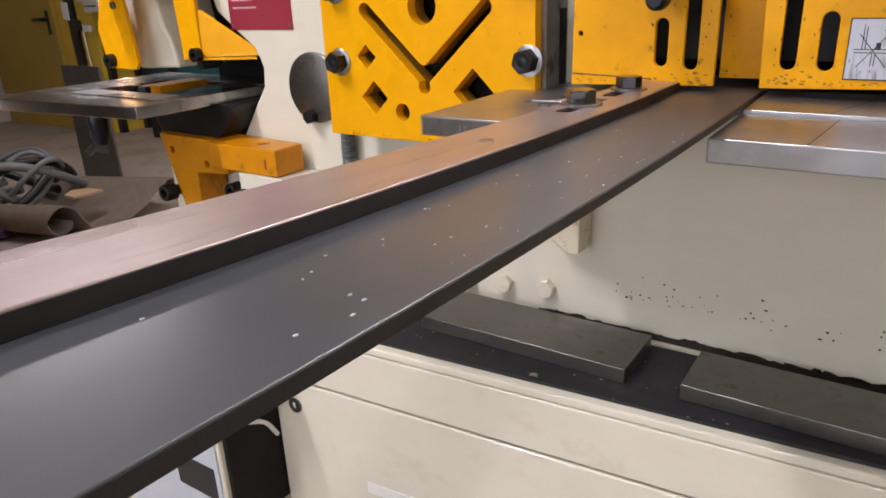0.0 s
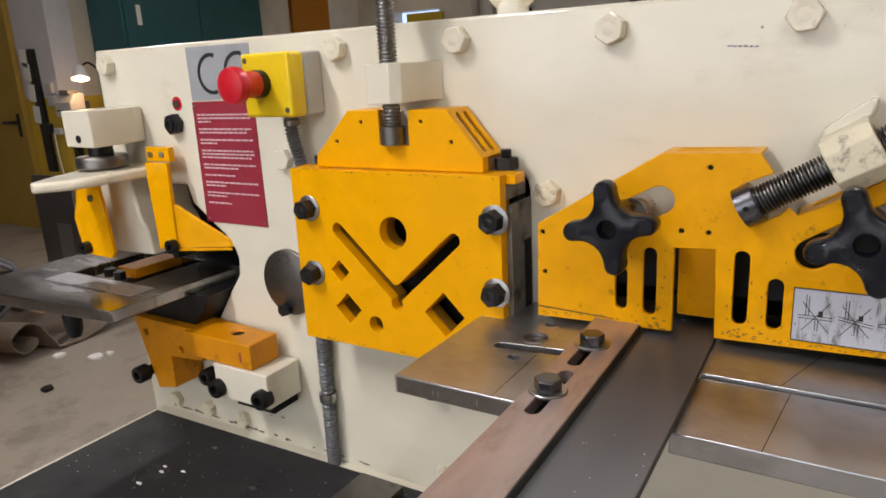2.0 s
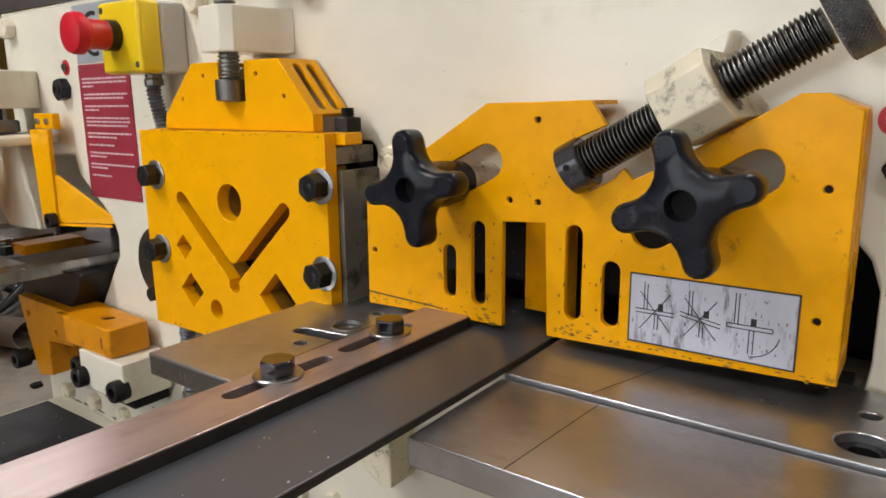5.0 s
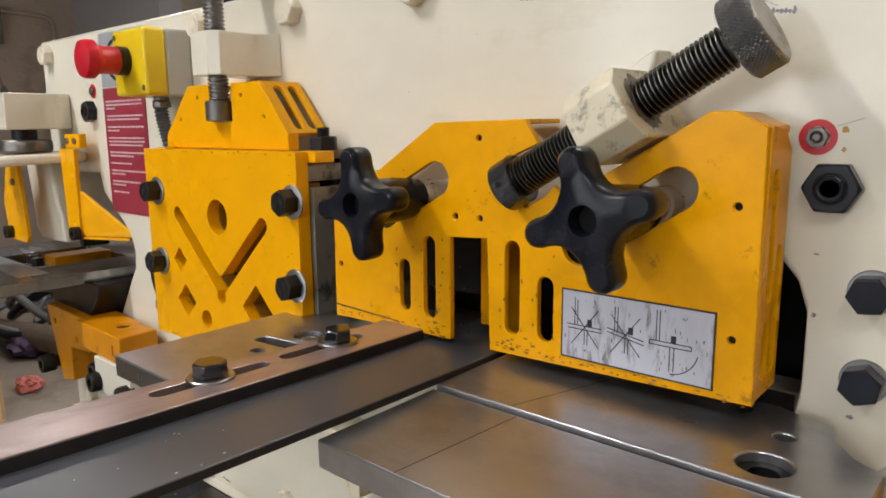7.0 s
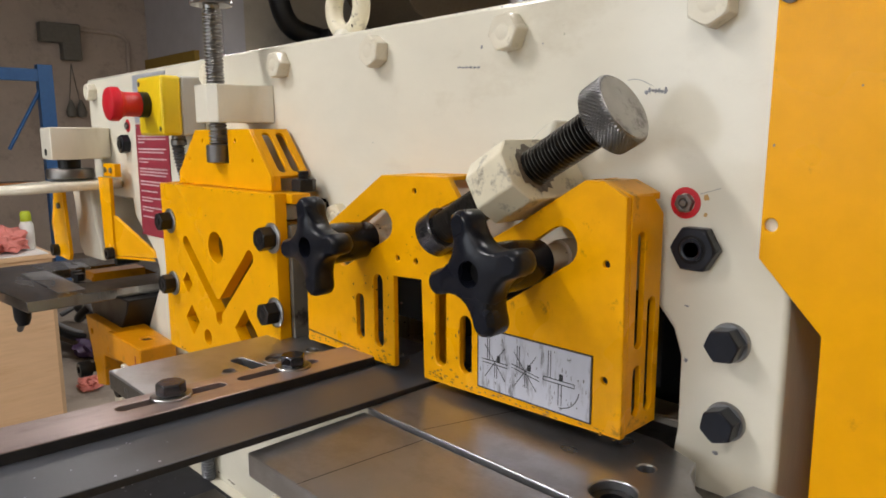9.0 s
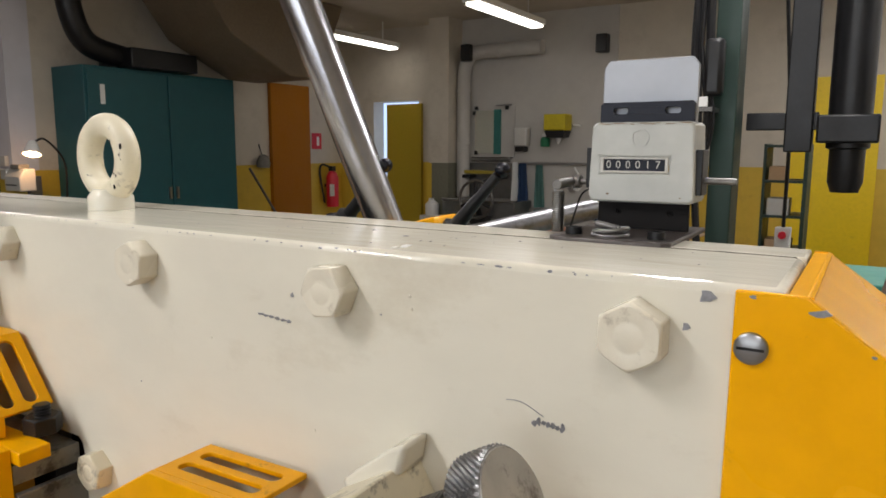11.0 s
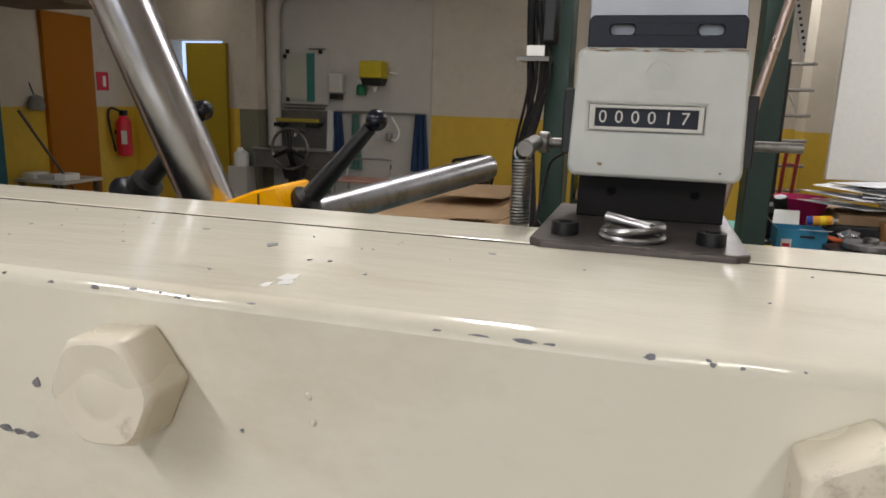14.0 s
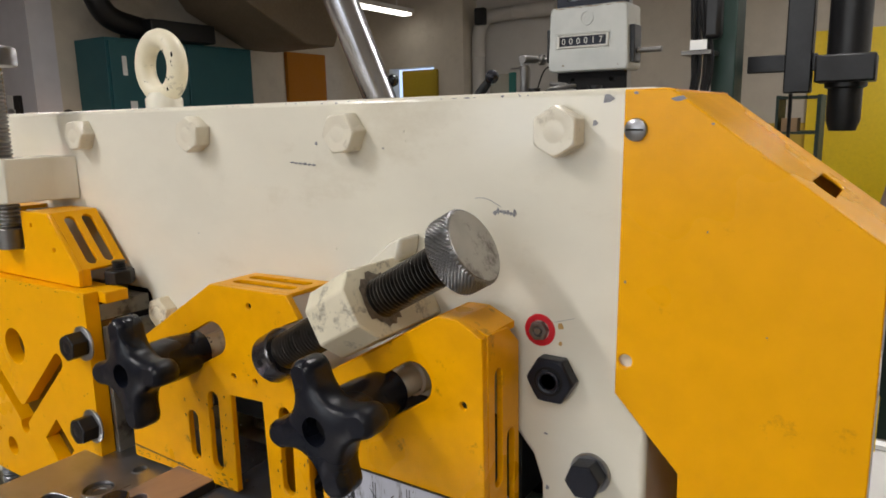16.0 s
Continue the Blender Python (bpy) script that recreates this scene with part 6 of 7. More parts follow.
def cloth(name, x, w, z0, z1, m, label):
    bm = bmesh.new()
    n = 12
    rows = []
    for j in range(9):
        t = j / 8
        rows.append([bm.verts.new((x + (i / (n - 1) - 0.5) * w * (0.55 + 0.45 * t), 6.33 + 0.02 * math.sin(i * 1.7 + t), z1 + (z0 - z1) * t)) for i in range(n)])
    for a, b in zip(rows, rows[1:]):
        for i in range(n - 1):
            bm.faces.new((a[i], a[i + 1], b[i + 1], b[i]))
    up = bmesh.ops.extrude_face_region(bm, geom=bm.faces[:])
    bmesh.ops.translate(bm, verts=[g for g in up["geom"] if isinstance(g, bmesh.types.BMVert)], vec=(0, 0.012, 0))
    tagged(part(name, bm, m, None, smooth=True), label, "cloth", "cloths on the rail")


cloth("work_apron", -1.955, 0.19, 0.565, 1.115, BLUE, "dark blue work apron hung on the rail")
cloth("work_apron", -2.82, 0.15, 0.60, 1.115, BLUE, "dark blue work apron hung on the rail")
cloth("towel", -2.63, 0.13, 0.55, 1.10, mat("green_cloth", (0.09, 0.20, 0.18), 0.8), "pale green towel hung on the rail")
cloth("towel", -2.905, 0.10, 0.72, 1.125, WHITE, "white towel hung on the rail")
sink = thing("washbasin", (-3.1, 6.2, 0), "steel wash trough with a steel splashback", "washbasin")
SINKSTEEL = mat("dull_basin_steel", (0.22, 0.22, 0.215), 0.4, 0.8, 0.15, 12)
part("splashback", box(-3.52, -2.925, 6.36, 6.3795, 0.74, 1.112), SINKSTEEL, sink)
part("trough", sheet([(-3.56, 0.56), (-2.72, 0.56), (-2.72, 0.735), (-2.74, 0.735), (-2.74, 0.58), (-3.54, 0.58), (-3.54, 0.735), (-3.56, 0.735)], [], 5.95, 6.355), SINKSTEEL, sink, bevel=0.005)
part("trough_front", box(-3.54, -2.74, 5.95, 5.965, 0.58, 0.735), SINKSTEEL, sink)
part("trough_rim", rod((-3.56, 5.945, 0.738), (-2.72, 5.945, 0.738), 0.014, 12), ZINC, sink, smooth=True)
for x in (-3.5, -2.78):
    part("leg", box(x - 0.02, x + 0.02, 6.0, 6.04, 0, 0.56), STEEL_DARK, sink)
part("tap", tube(smooth_path([(-3.2, 6.36, 0.90), (-3.2, 6.2, 0.93), (-3.2, 6.15, 0.86)]), 0.015, 10), ZINC, sink)
chair = thing("metal_chair", (-2.2, 5.6, 0), "tubular steel chair with a worn pink seat", "chair")
part("back_frame", tube(smooth_path([(-2.46, 5.72, 0.50), (-2.46, 5.78, 0.66), (-2.44, 5.79, 0.70), (-2.07, 5.79, 0.715), (-2.04, 5.78, 0.68), (-2.04, 5.72, 0.50)], 8), 0.009, 10), ZINC, chair, smooth=True)
part("seat", box(-2.45, -2.03, 5.40, 5.74, 0.535, 0.555), mat("pink_vinyl", (0.50, 0.27, 0.22), 0.5), chair, bevel=0.008)
for x in (-2.43, -2.05):
    for y in (5.42, 5.72):
        part("leg", rod((x, y, 0.0), (x, y, 0.535), 0.010, 10), ZINC, chair, smooth=True)
duct2 = thing("wall_duct", (-3.5, 6.28, 0), "grey painted ventilation duct on the wall", "duct")
part("duct_pipe", tube(smooth_path([(-3.5, 6.28, 0.75), (-3.5, 6.28, 1.85), (-3.49, 6.28, 2.08), (-3.44, 6.28, 2.20), (-3.32, 6.28, 2.26), (-2.6, 6.28, 2.27)], 10), 0.07, 20), GREYWALL, duct2, smooth=True)
for z in (1.3, 1.85):
    part("duct_collar", lathe([(0.07, 0), (0.076, 0.005), (0.076, 0.035), (0.07, 0.04)], (-3.5, 6.28, z), (0, 0, 1), 24), GREYWALL, duct2, smooth=True)
part("duct_collar", lathe([(0.07, 0), (0.076, 0.005), (0.076, 0.035), (0.07, 0.04)], (-3.1, 6.28, 2.266), (1, 0, 0), 24), GREYWALL, duct2, smooth=True)
for x, z in ((-3.40, 2.245), (-2.0, 2.262)):
    tagged(part("wall_speaker", box(x - 0.055, x + 0.055, 6.12 if x < -3 else 6.27, 6.20 if x < -3 else 6.379, z - 0.085, z + 0.085), BLACK, None, bevel=0.01), "small black wall loudspeaker", "speaker", "loudspeakers")

pv = thing("pipe_vice", (-3.2, 6.0, 0), "black machine with a round handwheel by the washbasin", "vice")
part("vice_post", box(-3.09, -3.01, 5.80, 5.90, 0, 0.50), BLACK, pv)
part("vice_body", sheet([(-3.16, 0.60), (-2.95, 0.60), (-2.99, 0.48), (-3.12, 0.48)], [], 5.78, 5.94), BLACK, pv, bevel=0.01)
part("handwheel", tube([(-3.05 + 0.185 * math.cos(2 * math.pi * i / 32), 5.76, 0.765 + 0.185 * math.sin(2 * math.pi * i / 32)) for i in range(33)], 0.015, 8), STEEL_DARK, pv, smooth=True)
for a in (90, 205, 335):
    part("spoke", rod((-3.05, 5.76, 0.765), (-3.05 + 0.18 * math.cos(radians(a)), 5.76, 0.765 + 0.18 * math.sin(radians(a))), 0.02, 8), BLACK, pv)
part("wheel_shaft", rod((-3.05, 5.74, 0.765), (-3.05, 5.85, 0.58), 0.03, 12), BLACK, pv)
sh = thing("wall_shelf", (-3.25, 6.3, 1.0), "small wall shelf with a yellow edge and black ends", "shelf")
part("shelf_board", box(-3.50, -2.98, 6.24, 6.359, 0.99, 1.01), STEEL_DARK, sh)
part("shelf_edge", box(-3.50, -2.98, 6.225, 6.239, 1.0, 1.035), mat("dull_yellow", (0.36, 0.28, 0.03), 0.5), sh)
for x in (-3.44, -3.06):
    part("shelf_end", box(x - 0.06, x + 0.06, 6.215, 6.359, 0.95, 0.9895), BLACK, sh, bevel=0.006)
can = thing("canister", (-3.72, 6.0, 0.555), "white plastic canister on a grey plinth", "canister")
part("canister_body", lathe([(0.07, 0), (0.075, 0.02), (0.075, 0.12), (0.035, 0.155)], (-3.72, 6.0, 0.555), (0, 0, 1), 18), WHITE, can, smooth=True)
part("canister_cap", lathe([(0.03, 0), (0.03, 0.025), (0.0, 0.025)], (-3.73, 6.0, 0.71), (0, 0, 1), 16), WHITE, can, smooth=True)
tagged(part("plinth", box(-3.83, -3.62, 5.92, 6.09, 0, 0.555), GREYWALL, None, bevel=0.005), "grey-painted plinth by the pillar", "plinth")
hat = thing("work_hat", (XL + 0.05, 5.03, 1.2), "grey cloth hat hung on the wall", "hat")
part("crown", lathe([(0.07, 0), (0.075, 0.05), (0.05, 0.12), (0, 0.14)], (XL + 0.07, 5.03, 1.06), (0.1, 0, 1), 16), MATTE_GREY, hat, smooth=True)
part("cord", rod((XL + 0.055, 5.03, 1.19), (XL + 0.012, 5.03, 1.30), 0.006, 8), BLACK, hat)

# hydraulic H-frame press
press = thing("hydraulic_press", (0.24, 1.85, 0), "green H-frame workshop press with a black ram", "press")
for x in (-0.072, 0.459):
    part("column", box(x - 0.032, x + 0.032, 1.80, 1.92, 0, 2.15), GREEN, press, bevel=0.004)
part("top_beam", box(-0.11, 0.50, 1.78, 1.94, 2.15, 2.40), GREEN, press, bevel=0.004)
part("ram", lathe([(0.035, 0), (0.045, 0.03), (0.045, 0.12), (0.055, 0.125), (0.055, 1.0)], (0.226, 2.0, 1.15), (0, 0, 1), 28), BLACK, press, smooth=True)
part("ram_bracket", box(0.149, 0.30, 1.93, 2.07, 1.288, 1.365), BLACK, press, bevel=0.006)
part("guide_bar", box(0.065, 0.137, 1.97, 2.03, 1.262, 2.2), BLACK, press, bevel=0.004)
part("guide_tie", box(-0.04, 0.149, 1.985, 2.015, 1.325, 1.375), BLACK, press, bevel=0.003)
part("cross_bed", box(-0.05, 0.46, 1.78, 1.94, 0.72, 0.86), GREEN, press, bevel=0.004)
part("hose", tube(smooth_path([(-0.03, 1.74, 2.2), (-0.10, 1.72, 1.8), (-0.10, 1.72, 1.3), (-0.15, 1.7, 1.05), (-0.06, 1.74, 0.9)]), 0.012, 8), BLACK, press, smooth=True)
part("hose", tube(smooth_path([(-0.06, 1.74, 2.2), (-0.135, 1.72, 1.7), (-0.13, 1.72, 1.3), (-0.10, 1.7, 0.95)]), 0.010, 8), BLACK, press, smooth=True)

part("switch_housing", box(-0.112, -0.064, 1.70, 1.75, 1.41, 1.56), BLACK, press, "black control housing", bevel=0.012)
part("housing_sticker", box(-0.14, -0.095, 1.692, 1.698, 1.382, 1.408), WHITE, press, "white sticker")
for i in range(4):
    o = 0.060 + 0.010 * i
    part("hose", tube(smooth_path([(-0.205 + o, 1.73, 2.25), (-0.215 + o * 1.3, 1.72, 1.9), (-0.20 + o, 1.71 + 0.01 * (i % 2), 1.55), (-0.235 + o * 1.7, 1.71, 1.32), (-0.20 + o * 0.6, 1.72, 1.08), (-0.15 + o, 1.76, 0.85)], 8), 0.004 + 0.0012 * (i % 3), 8), BLACK, press, smooth=True)
part("hose_clamp", box(-0.165, -0.084, 1.698, 1.80, 1.37, 1.381), STEEL_DARK, press)
part("hose_bracket", box(-0.20, -0.08, 1.735, 1.80, 2.10, 2.14), GREEN, press)

# workbench with clutter
bench = thing("workbench", (1.3, 2.0, 0), "dark workbench covered with clutter", "workbench")
part("bench_top", box(0.535, 2.4, 1.55, 2.35, 0.825, 0.875), STEEL_DARK, bench, bevel=0.004)
for x in (0.62, 2.3):
    for y in (1.6, 2.28):
        part("leg", box(x - 0.03, x + 0.03, y - 0.03, y + 0.03, 0, 0.825), GREEN, bench)
DULLRED = mat("dull_red_paint", (0.28, 0.02, 0.022), 0.5, 0, 0.12)
red = thing("hand_truck", (1.0, 3.9, 0), "red tubular hand truck by the peg rack", "hand truck")
for x in (0.885, 0.945):
    part("rail", tube(smooth_path([(x, 4.0, 0.02), (x, 4.0, 0.7), (x + 0.01, 4.0, 1.02), (x + 0.03, 4.0, 1.08)], 6), 0.010, 8), DULLRED, red, smooth=True)
for z in (0.3, 0.7, 0.98):
    part("crossbar", rod((0.885, 4.0, z), (0.945, 4.0, z), 0.008, 10), DULLRED, red, smooth=True)
prk = thing("peg_rack", (0.98, 4.5, 0), "dark steel post with bright pegs for bar stock", "rack")
part("post", box(0.918, 0.942, 4.47, 4.53, 0, 1.56), BLACK, prk, bevel=0.003)
part("foot", box(0.89, 1.08, 4.40, 4.60, 0, 0.02), BLACK, prk)
for i in range(9):
    part("peg", rod((0.94, 4.5, 0.34 + 0.149 * i), (1.085, 4.5, 0.343 + 0.149 * i), 0.010, 12), SCREW, prk, smooth=True)
part("brace", rod((0.945, 4.56, 1.40), (1.05, 4.62, 1.22), 0.006), WHITE, prk)
rail = thing("perforated_rail", (1.25, 6.3, 0), "grey perforated steel rail leaning on the wall", "rail")
part("rail_bar", sheet([(1.195, 2.20), (1.255, 2.20), (1.62, 0.8), (1.62, 0.0), (1.56, 0.0), (1.56, 0.8)], [], 6.37, 6.399), BOXGREY, rail)
for i in range(24):
    z = 2.15 - 0.05 * i
    part("rail_hole", box(1.225 + 0.261 * (2.20 - z) - 0.011, 1.225 + 0.261 * (2.20 - z) + 0.011, 6.368, 6.3695, z - 0.011, z + 0.011), DARK, rail)
wbd = thing("white_board", (1.8, 3.61, 0), "large plain white board on dark legs", "board")
part("board_panel", box(1.01, 2.6, 3.60, 3.63, 0.945, 2.55), WHITE, wbd, bevel=0.005)
for x in (1.3, 2.4):
    part("leg", box(x - 0.02, x + 0.02, 3.64, 3.68, 0, 1.6), STEEL_DARK, wbd)
for nm, z0, z1, m in (("pillar_2_lower", 0, 1.136, BAND), ("pillar_2_upper", 1.136, CEIL, UPPER)):
    slab(nm, 1.10, 1.75, 4.7, 5.0, z0, z1, m, "wall pillar, cream above and yellow below")
tagged(part("door_4", box(-0.33, 0.31, YB - 0.04, YB - 0.003, 0.0, 1.86), BOXYELLOW, None, bevel=0.004), "bright yellow door", "door", kind="structure")
teal = thing("low_cabinet", (0.40, 2.75, 0), "low cabinet with a pale turquoise top", "cabinet")
part("cabinet_top", box(0.15, 0.62, 2.5, 2.95, 0.77, 0.81), mat("turquoise_top", (0.10, 0.42, 0.36), 0.4), teal, bevel=0.004)
part("cabinet_body", box(0.18, 0.59, 2.54, 2.92, 0.0, 0.77), GREEN, teal)
cone = tagged(part("blue_cover", lathe([(0.10, 0), (0.09, 0.02), (0.02, 0.14), (0, 0.15)], (-0.02, 2.55, 0.62), (0, 0, 1), 4), mat("bright_blue", (0.01, 0.08, 0.55), 0.5), None), "bright blue pointed plastic cover on a stand", "cover")
tagged(part("cover_stand", box(-0.10, 0.06, 2.47, 2.63, 0.0, 0.62), STEEL_DARK, None), "dark stand below the blue cover", "stand")
shelf = thing("parts_shelf", (-0.5, 4.2, 0), "narrow dark shelf of small parts", "shelf")
part("shelf_side", box(-0.25, -0.235, 4.1, 4.4, 0, 1.30), GREEN, shelf)
part("shelf_side", box(-0.04, -0.02, 4.1, 4.4, 0, 1.30), GREEN, shelf)
for i in range(7):
    part("shelf_board", box(-0.235, -0.04, 4.1, 4.4, 0.08 + 0.2 * i, 0.095 + 0.2 * i), GREEN, shelf)
rnd = random.Random(9)
for i in range(6):
    tagged(part("parts_box", box(-0.22, -0.22 + rnd.uniform(0.08, 0.14), 4.13, 4.3, 0.095 + 0.2 * i, 0.095 + 0.2 * i + rnd.uniform(0.05, 0.12)), CARD if i % 2 else BOXGREY, None), "small parts box on the shelf", "box", "boxes on the shelf")
pend = thing("pendant_switch", (0.06, 2.2, 0.93), "grey pendant switch box with a red button", "switch box")
part("switch_body", box(0.037, 0.083, 2.18, 2.22, 0.935, 1.022), BOXGREY, pend, bevel=0.004)
part("switch_button", lathe([(0.012, 0), (0.012, 0.012), (0, 0.014)], (0.06, 2.18, 0.998), OUT, 16), RED, pend, smooth=True)
part("switch_cable", tube(smooth_path([(0.06, 2.2, 1.02), (0.055, 2.18, 1.4), (0.0, 2.1, 2.1), (-0.02, 2.05, 2.3)]), 0.006, 8), BLACK, pend)
tagged(part("lever_bar", rod((0.334, 1.72, 0.87), (0.535, 1.72, 1.86), 0.0125, 16), mat("reddish_steel", (0.46, 0.37, 0.33), 0.35, 0.9), None, smooth=True), "long reddish steel bar leaning on the press bed", "bar")

# clutter on the bench
BT = 0.875
BLUEBOX = mat("light_blue_card", (0.04, 0.27, 0.46), 0.6, 0, 0.08, 60, 0.05, 300, (0.5, 0.55, 0.6), 0.6, 120, edge=0.66)
bx = thing("blue_carton", (0.61, 2.05, BT), "open light blue carton with raised white flaps on the bench", "carton")
part("carton_side", sheet([(0.552, 2.0), (0.682, 2.0), (0.682, 2.1), (0.552, 2.1)], [[(0.554, 2.002), (0.680, 2.002), (0.680, 2.098), (0.554, 2.098)]], BT, BT + 0.062, xy), BLUEBOX, bx)
part("carton_bottom", box(0.554, 0.680, 2.002, 2.098, BT, BT + 0.002), WHITE, bx)
for pts in ([(0.552, 2.098, 0.062), (0.625, 2.098, 0.062), (0.63, 2.135, 0.098), (0.56, 2.135, 0.098)], [(0.552, 2.0, 0.062), (0.552, 2.098, 0.062), (0.530, 2.09, 0.085), (0.530, 2.01, 0.085)], [(0.640, 2.0, 0.0625), (0.68, 2.0, 0.0625), (0.685, 1.965, 0.069), (0.60, 1.965, 0.069)]):
    bm = bmesh.new()
    low = [bm.verts.new((x, y, BT + z)) for x, y, z in pts]
    high = [bm.verts.new((x, y, BT + z + 0.0015)) for x, y, z in pts]
    bm.faces.new(low[::-1]), bm.faces.new(high)
    for k in range(4):
        bm.faces.new((low[k], low[(k + 1) % 4], high[(k + 1) % 4], high[k]))
    part("carton_flap", bm, WHITE, bx)
part("carton_label", box(0.565, 0.592, 1.9985, 1.9998, BT + 0.010, BT + 0.034), WHITE, bx)
part("carton_print", box(0.612, 0.650, 1.9985, 1.9998, BT + 0.040, BT + 0.047), INK, bx)
part("carton_print", box(0.568, 0.588, 1.9975, 1.9984, BT + 0.012, BT + 0.022), RED, bx)
tb = thing("sealant_tube", (0.68, 2.06, BT + 0.075), "yellow and blue sealant tube lying on the carton", "tube")
part("tube_body", rod((0.635, 2.06, BT + 0.082), (0.70, 2.055, BT + 0.088), 0.013, 18), mat("tube_orange", (0.75, 0.32, 0.01), 0.4), tb, smooth=True)
part("tube_band", rod((0.635, 2.06, BT + 0.082), (0.652, 2.0587, BT + 0.0836), 0.0133, 18), mat("band_blue", (0.01, 0.04, 0.30), 0.4), tb, smooth=True)
part("tube_band", rod((0.668, 2.0575, BT + 0.085), (0.685, 2.0562, BT + 0.0866), 0.0133, 18), BOXYELLOW, tb, smooth=True)
part("tube_nozzle", lathe([(0.012, 0), (0.005, 0.006), (0.004, 0.016)], (0.70, 2.055, BT + 0.088), (1, -0.08, 0.09), 14), BOXGREY, tb, smooth=True)
drum = thing("black_filter", (0.57, 2.24, BT), "black ribbed oil filter standing on the bench", "filter")
part("filter_body", lathe([(0.045, 0), (0.05, 0.004), (0.05, 0.09), (0.046, 0.10), (0.03, 0.104)], (0.555, 2.24, BT), (0, 0, 1), 24), RUBBER, drum, smooth=True)
part("filter_rim", lathe([(0.052, 0), (0.053, 0.004), (0.053, 0.012), (0.05, 0.014)], (0.555, 2.24, BT + 0.07), (0, 0, 1), 24), BLACK, drum, smooth=True)
gun = thing("grease_gun", (0.62, 2.2, BT), "dark grease gun leaning across the clutter", "tool")
part("gun_barrel", rod((0.60, 2.19, BT + 0.02), (0.575, 2.16, BT + 0.135), 0.020, 16), BLACK, gun, smooth=True)
part("gun_handle", rod((0.605, 2.19, BT + 0.02), (0.66, 2.17, BT + 0.03), 0.009, 10), BLACK, gun, smooth=True)
tin = thing("small_tin", (0.545, 1.96, BT), "small yellow and black tin on the bench", "tin")
part("tin_body", lathe([(0.014, 0), (0.015, 0.002), (0.015, 0.028), (0.014, 0.03), (0, 0.03)], (0.522, 1.97, BT), (0, 0, 1), 18), BLACK, tin, smooth=True)
part("tin_band", lathe([(0.0153, 0), (0.0153, 0.012)], (0.522, 1.97, BT + 0.008), (0, 0, 1), 18), BOXYELLOW, tin)
tagged(part("carton", box(0.73, 0.98, 2.12, 2.34, BT, BT + 0.10), CARD, None, bevel=0.004), "brown carton under loose papers", "carton")
tagged(part("black_case", box(0.69, 0.90, 2.08, 2.118, BT, BT + 0.07), RUBBER, None, bevel=0.006), "flat black plastic case on the bench", "case")
rnd = random.Random(44)
PAPER = mat("printed_paper", (0.66, 0.68, 0.72), 0.6, 0, 0.06, 60, 0.02, 300, (0.20, 0.26, 0.36), 0.5, 90, stretch=(1, 4, 1), edge=0.60)
for i in range(9):
    x, y = rnd.uniform(0.76, 0.90), rnd.uniform(2.14, 2.28)
    a = rnd.uniform(-0.7, 0.7)
    q = [(x + 0.105 * (c * math.cos(a) - k * math.sin(a)), y + 0.075 * (c * math.sin(a) + k * math.cos(a))) for c, k in ((-1, -1), (1, -1), (1, 1), (-1, 1))]
    bm = sheet(q, [], 0.0, 0.0015, xy)
    tilt, curl = rnd.uniform(-0.10, 0.10), rnd.uniform(-0.10, 0.06)
    for v in bm.verts:
        v.co.z += BT + 0.112 + 0.009 * i + tilt * (v.co.x - x) + curl * (v.co.y - y)
    tagged(part("paper_sheet", bm, PAPER if i % 3 else WHITE, None), "loose printed sheet of paper in a heap", "paper", "papers on the bench")
cup = thing("brown_jug", (0.845, 2.02, BT + 0.03), "brown plastic jug on the bench", "jug")
part("jug_body", lathe([(0.026, 0), (0.030, 0.01), (0.036, 0.085), (0.038, 0.09), (0.035, 0.09), (0.028, 0.012), (0, 0.012)], (0.86, 2.06, BT), (0, 0, 1), 20), mat("amber_plastic", (0.32, 0.16, 0.06), 0.35), cup, smooth=True)
disc = thing("steel_disc", (0.775, 1.95, BT + 0.03), "round ground steel disc with a boss on the bench", "disc")
part("disc_plate", lathe([(0.062, 0), (0.066, 0.003), (0.066, 0.016), (0.050, 0.019), (0.046, 0.017), (0.02, 0.017)], (0.775, 1.95, BT + 0.031), (0, 0, 1), 36), STEEL, disc, smooth=True)
part("disc_boss", lathe([(0.019, 0), (0.019, 0.012), (0.016, 0.014), (0, 0.014)], (0.775, 1.95, BT + 0.048), (0, 0, 1), 24), STEEL_DARK, disc, smooth=True)
tagged(part("vice_block", sheet([(0.665, 1.86), (0.90, 1.86), (0.90, 2.03), (0.70, 2.03), (0.668, 1.99)], [], BT, BT + 0.03, xy), BLACK, None, bevel=0.004), "dark steel block under the disc", "steel block")
tagged(part("flat_bar", box(0.575, 0.80, 1.80, 1.845, BT, BT + 0.014), STEEL_DARK, None, bevel=0.001), "dark flat steel bar lying on the bench", "steel bar")
tagged(part("pink_bucket", lathe([(0.055, 0), (0.06, 0.01), (0.078, 0.12), (0.082, 0.125), (0.078, 0.128), (0.058, 0.014), (0, 0.012)], (0.655, 2.27, BT), (0, 0, 1), 24), mat("pink_plastic", (0.50, 0.02, 0.13), 0.4), None, smooth=True), "pink plastic bucket on the bench", "bucket")
pl2 = thing("pliers", (0.70, 2.05, BT), "pliers with orange-red grips", "pliers")
for d in (-1, 1):
    part("plier_grip", tube(smooth_path([(0.693, 2.045 + 0.004 * d, BT + 0.04), (0.71, 2.045 + 0.012 * d, BT + 0.036), (0.735, 2.045 + 0.010 * d, BT + 0.034)], 5), 0.006, 8), mat("orange_grip", (0.55, 0.10, 0.02), 0.5), pl2, smooth=True)
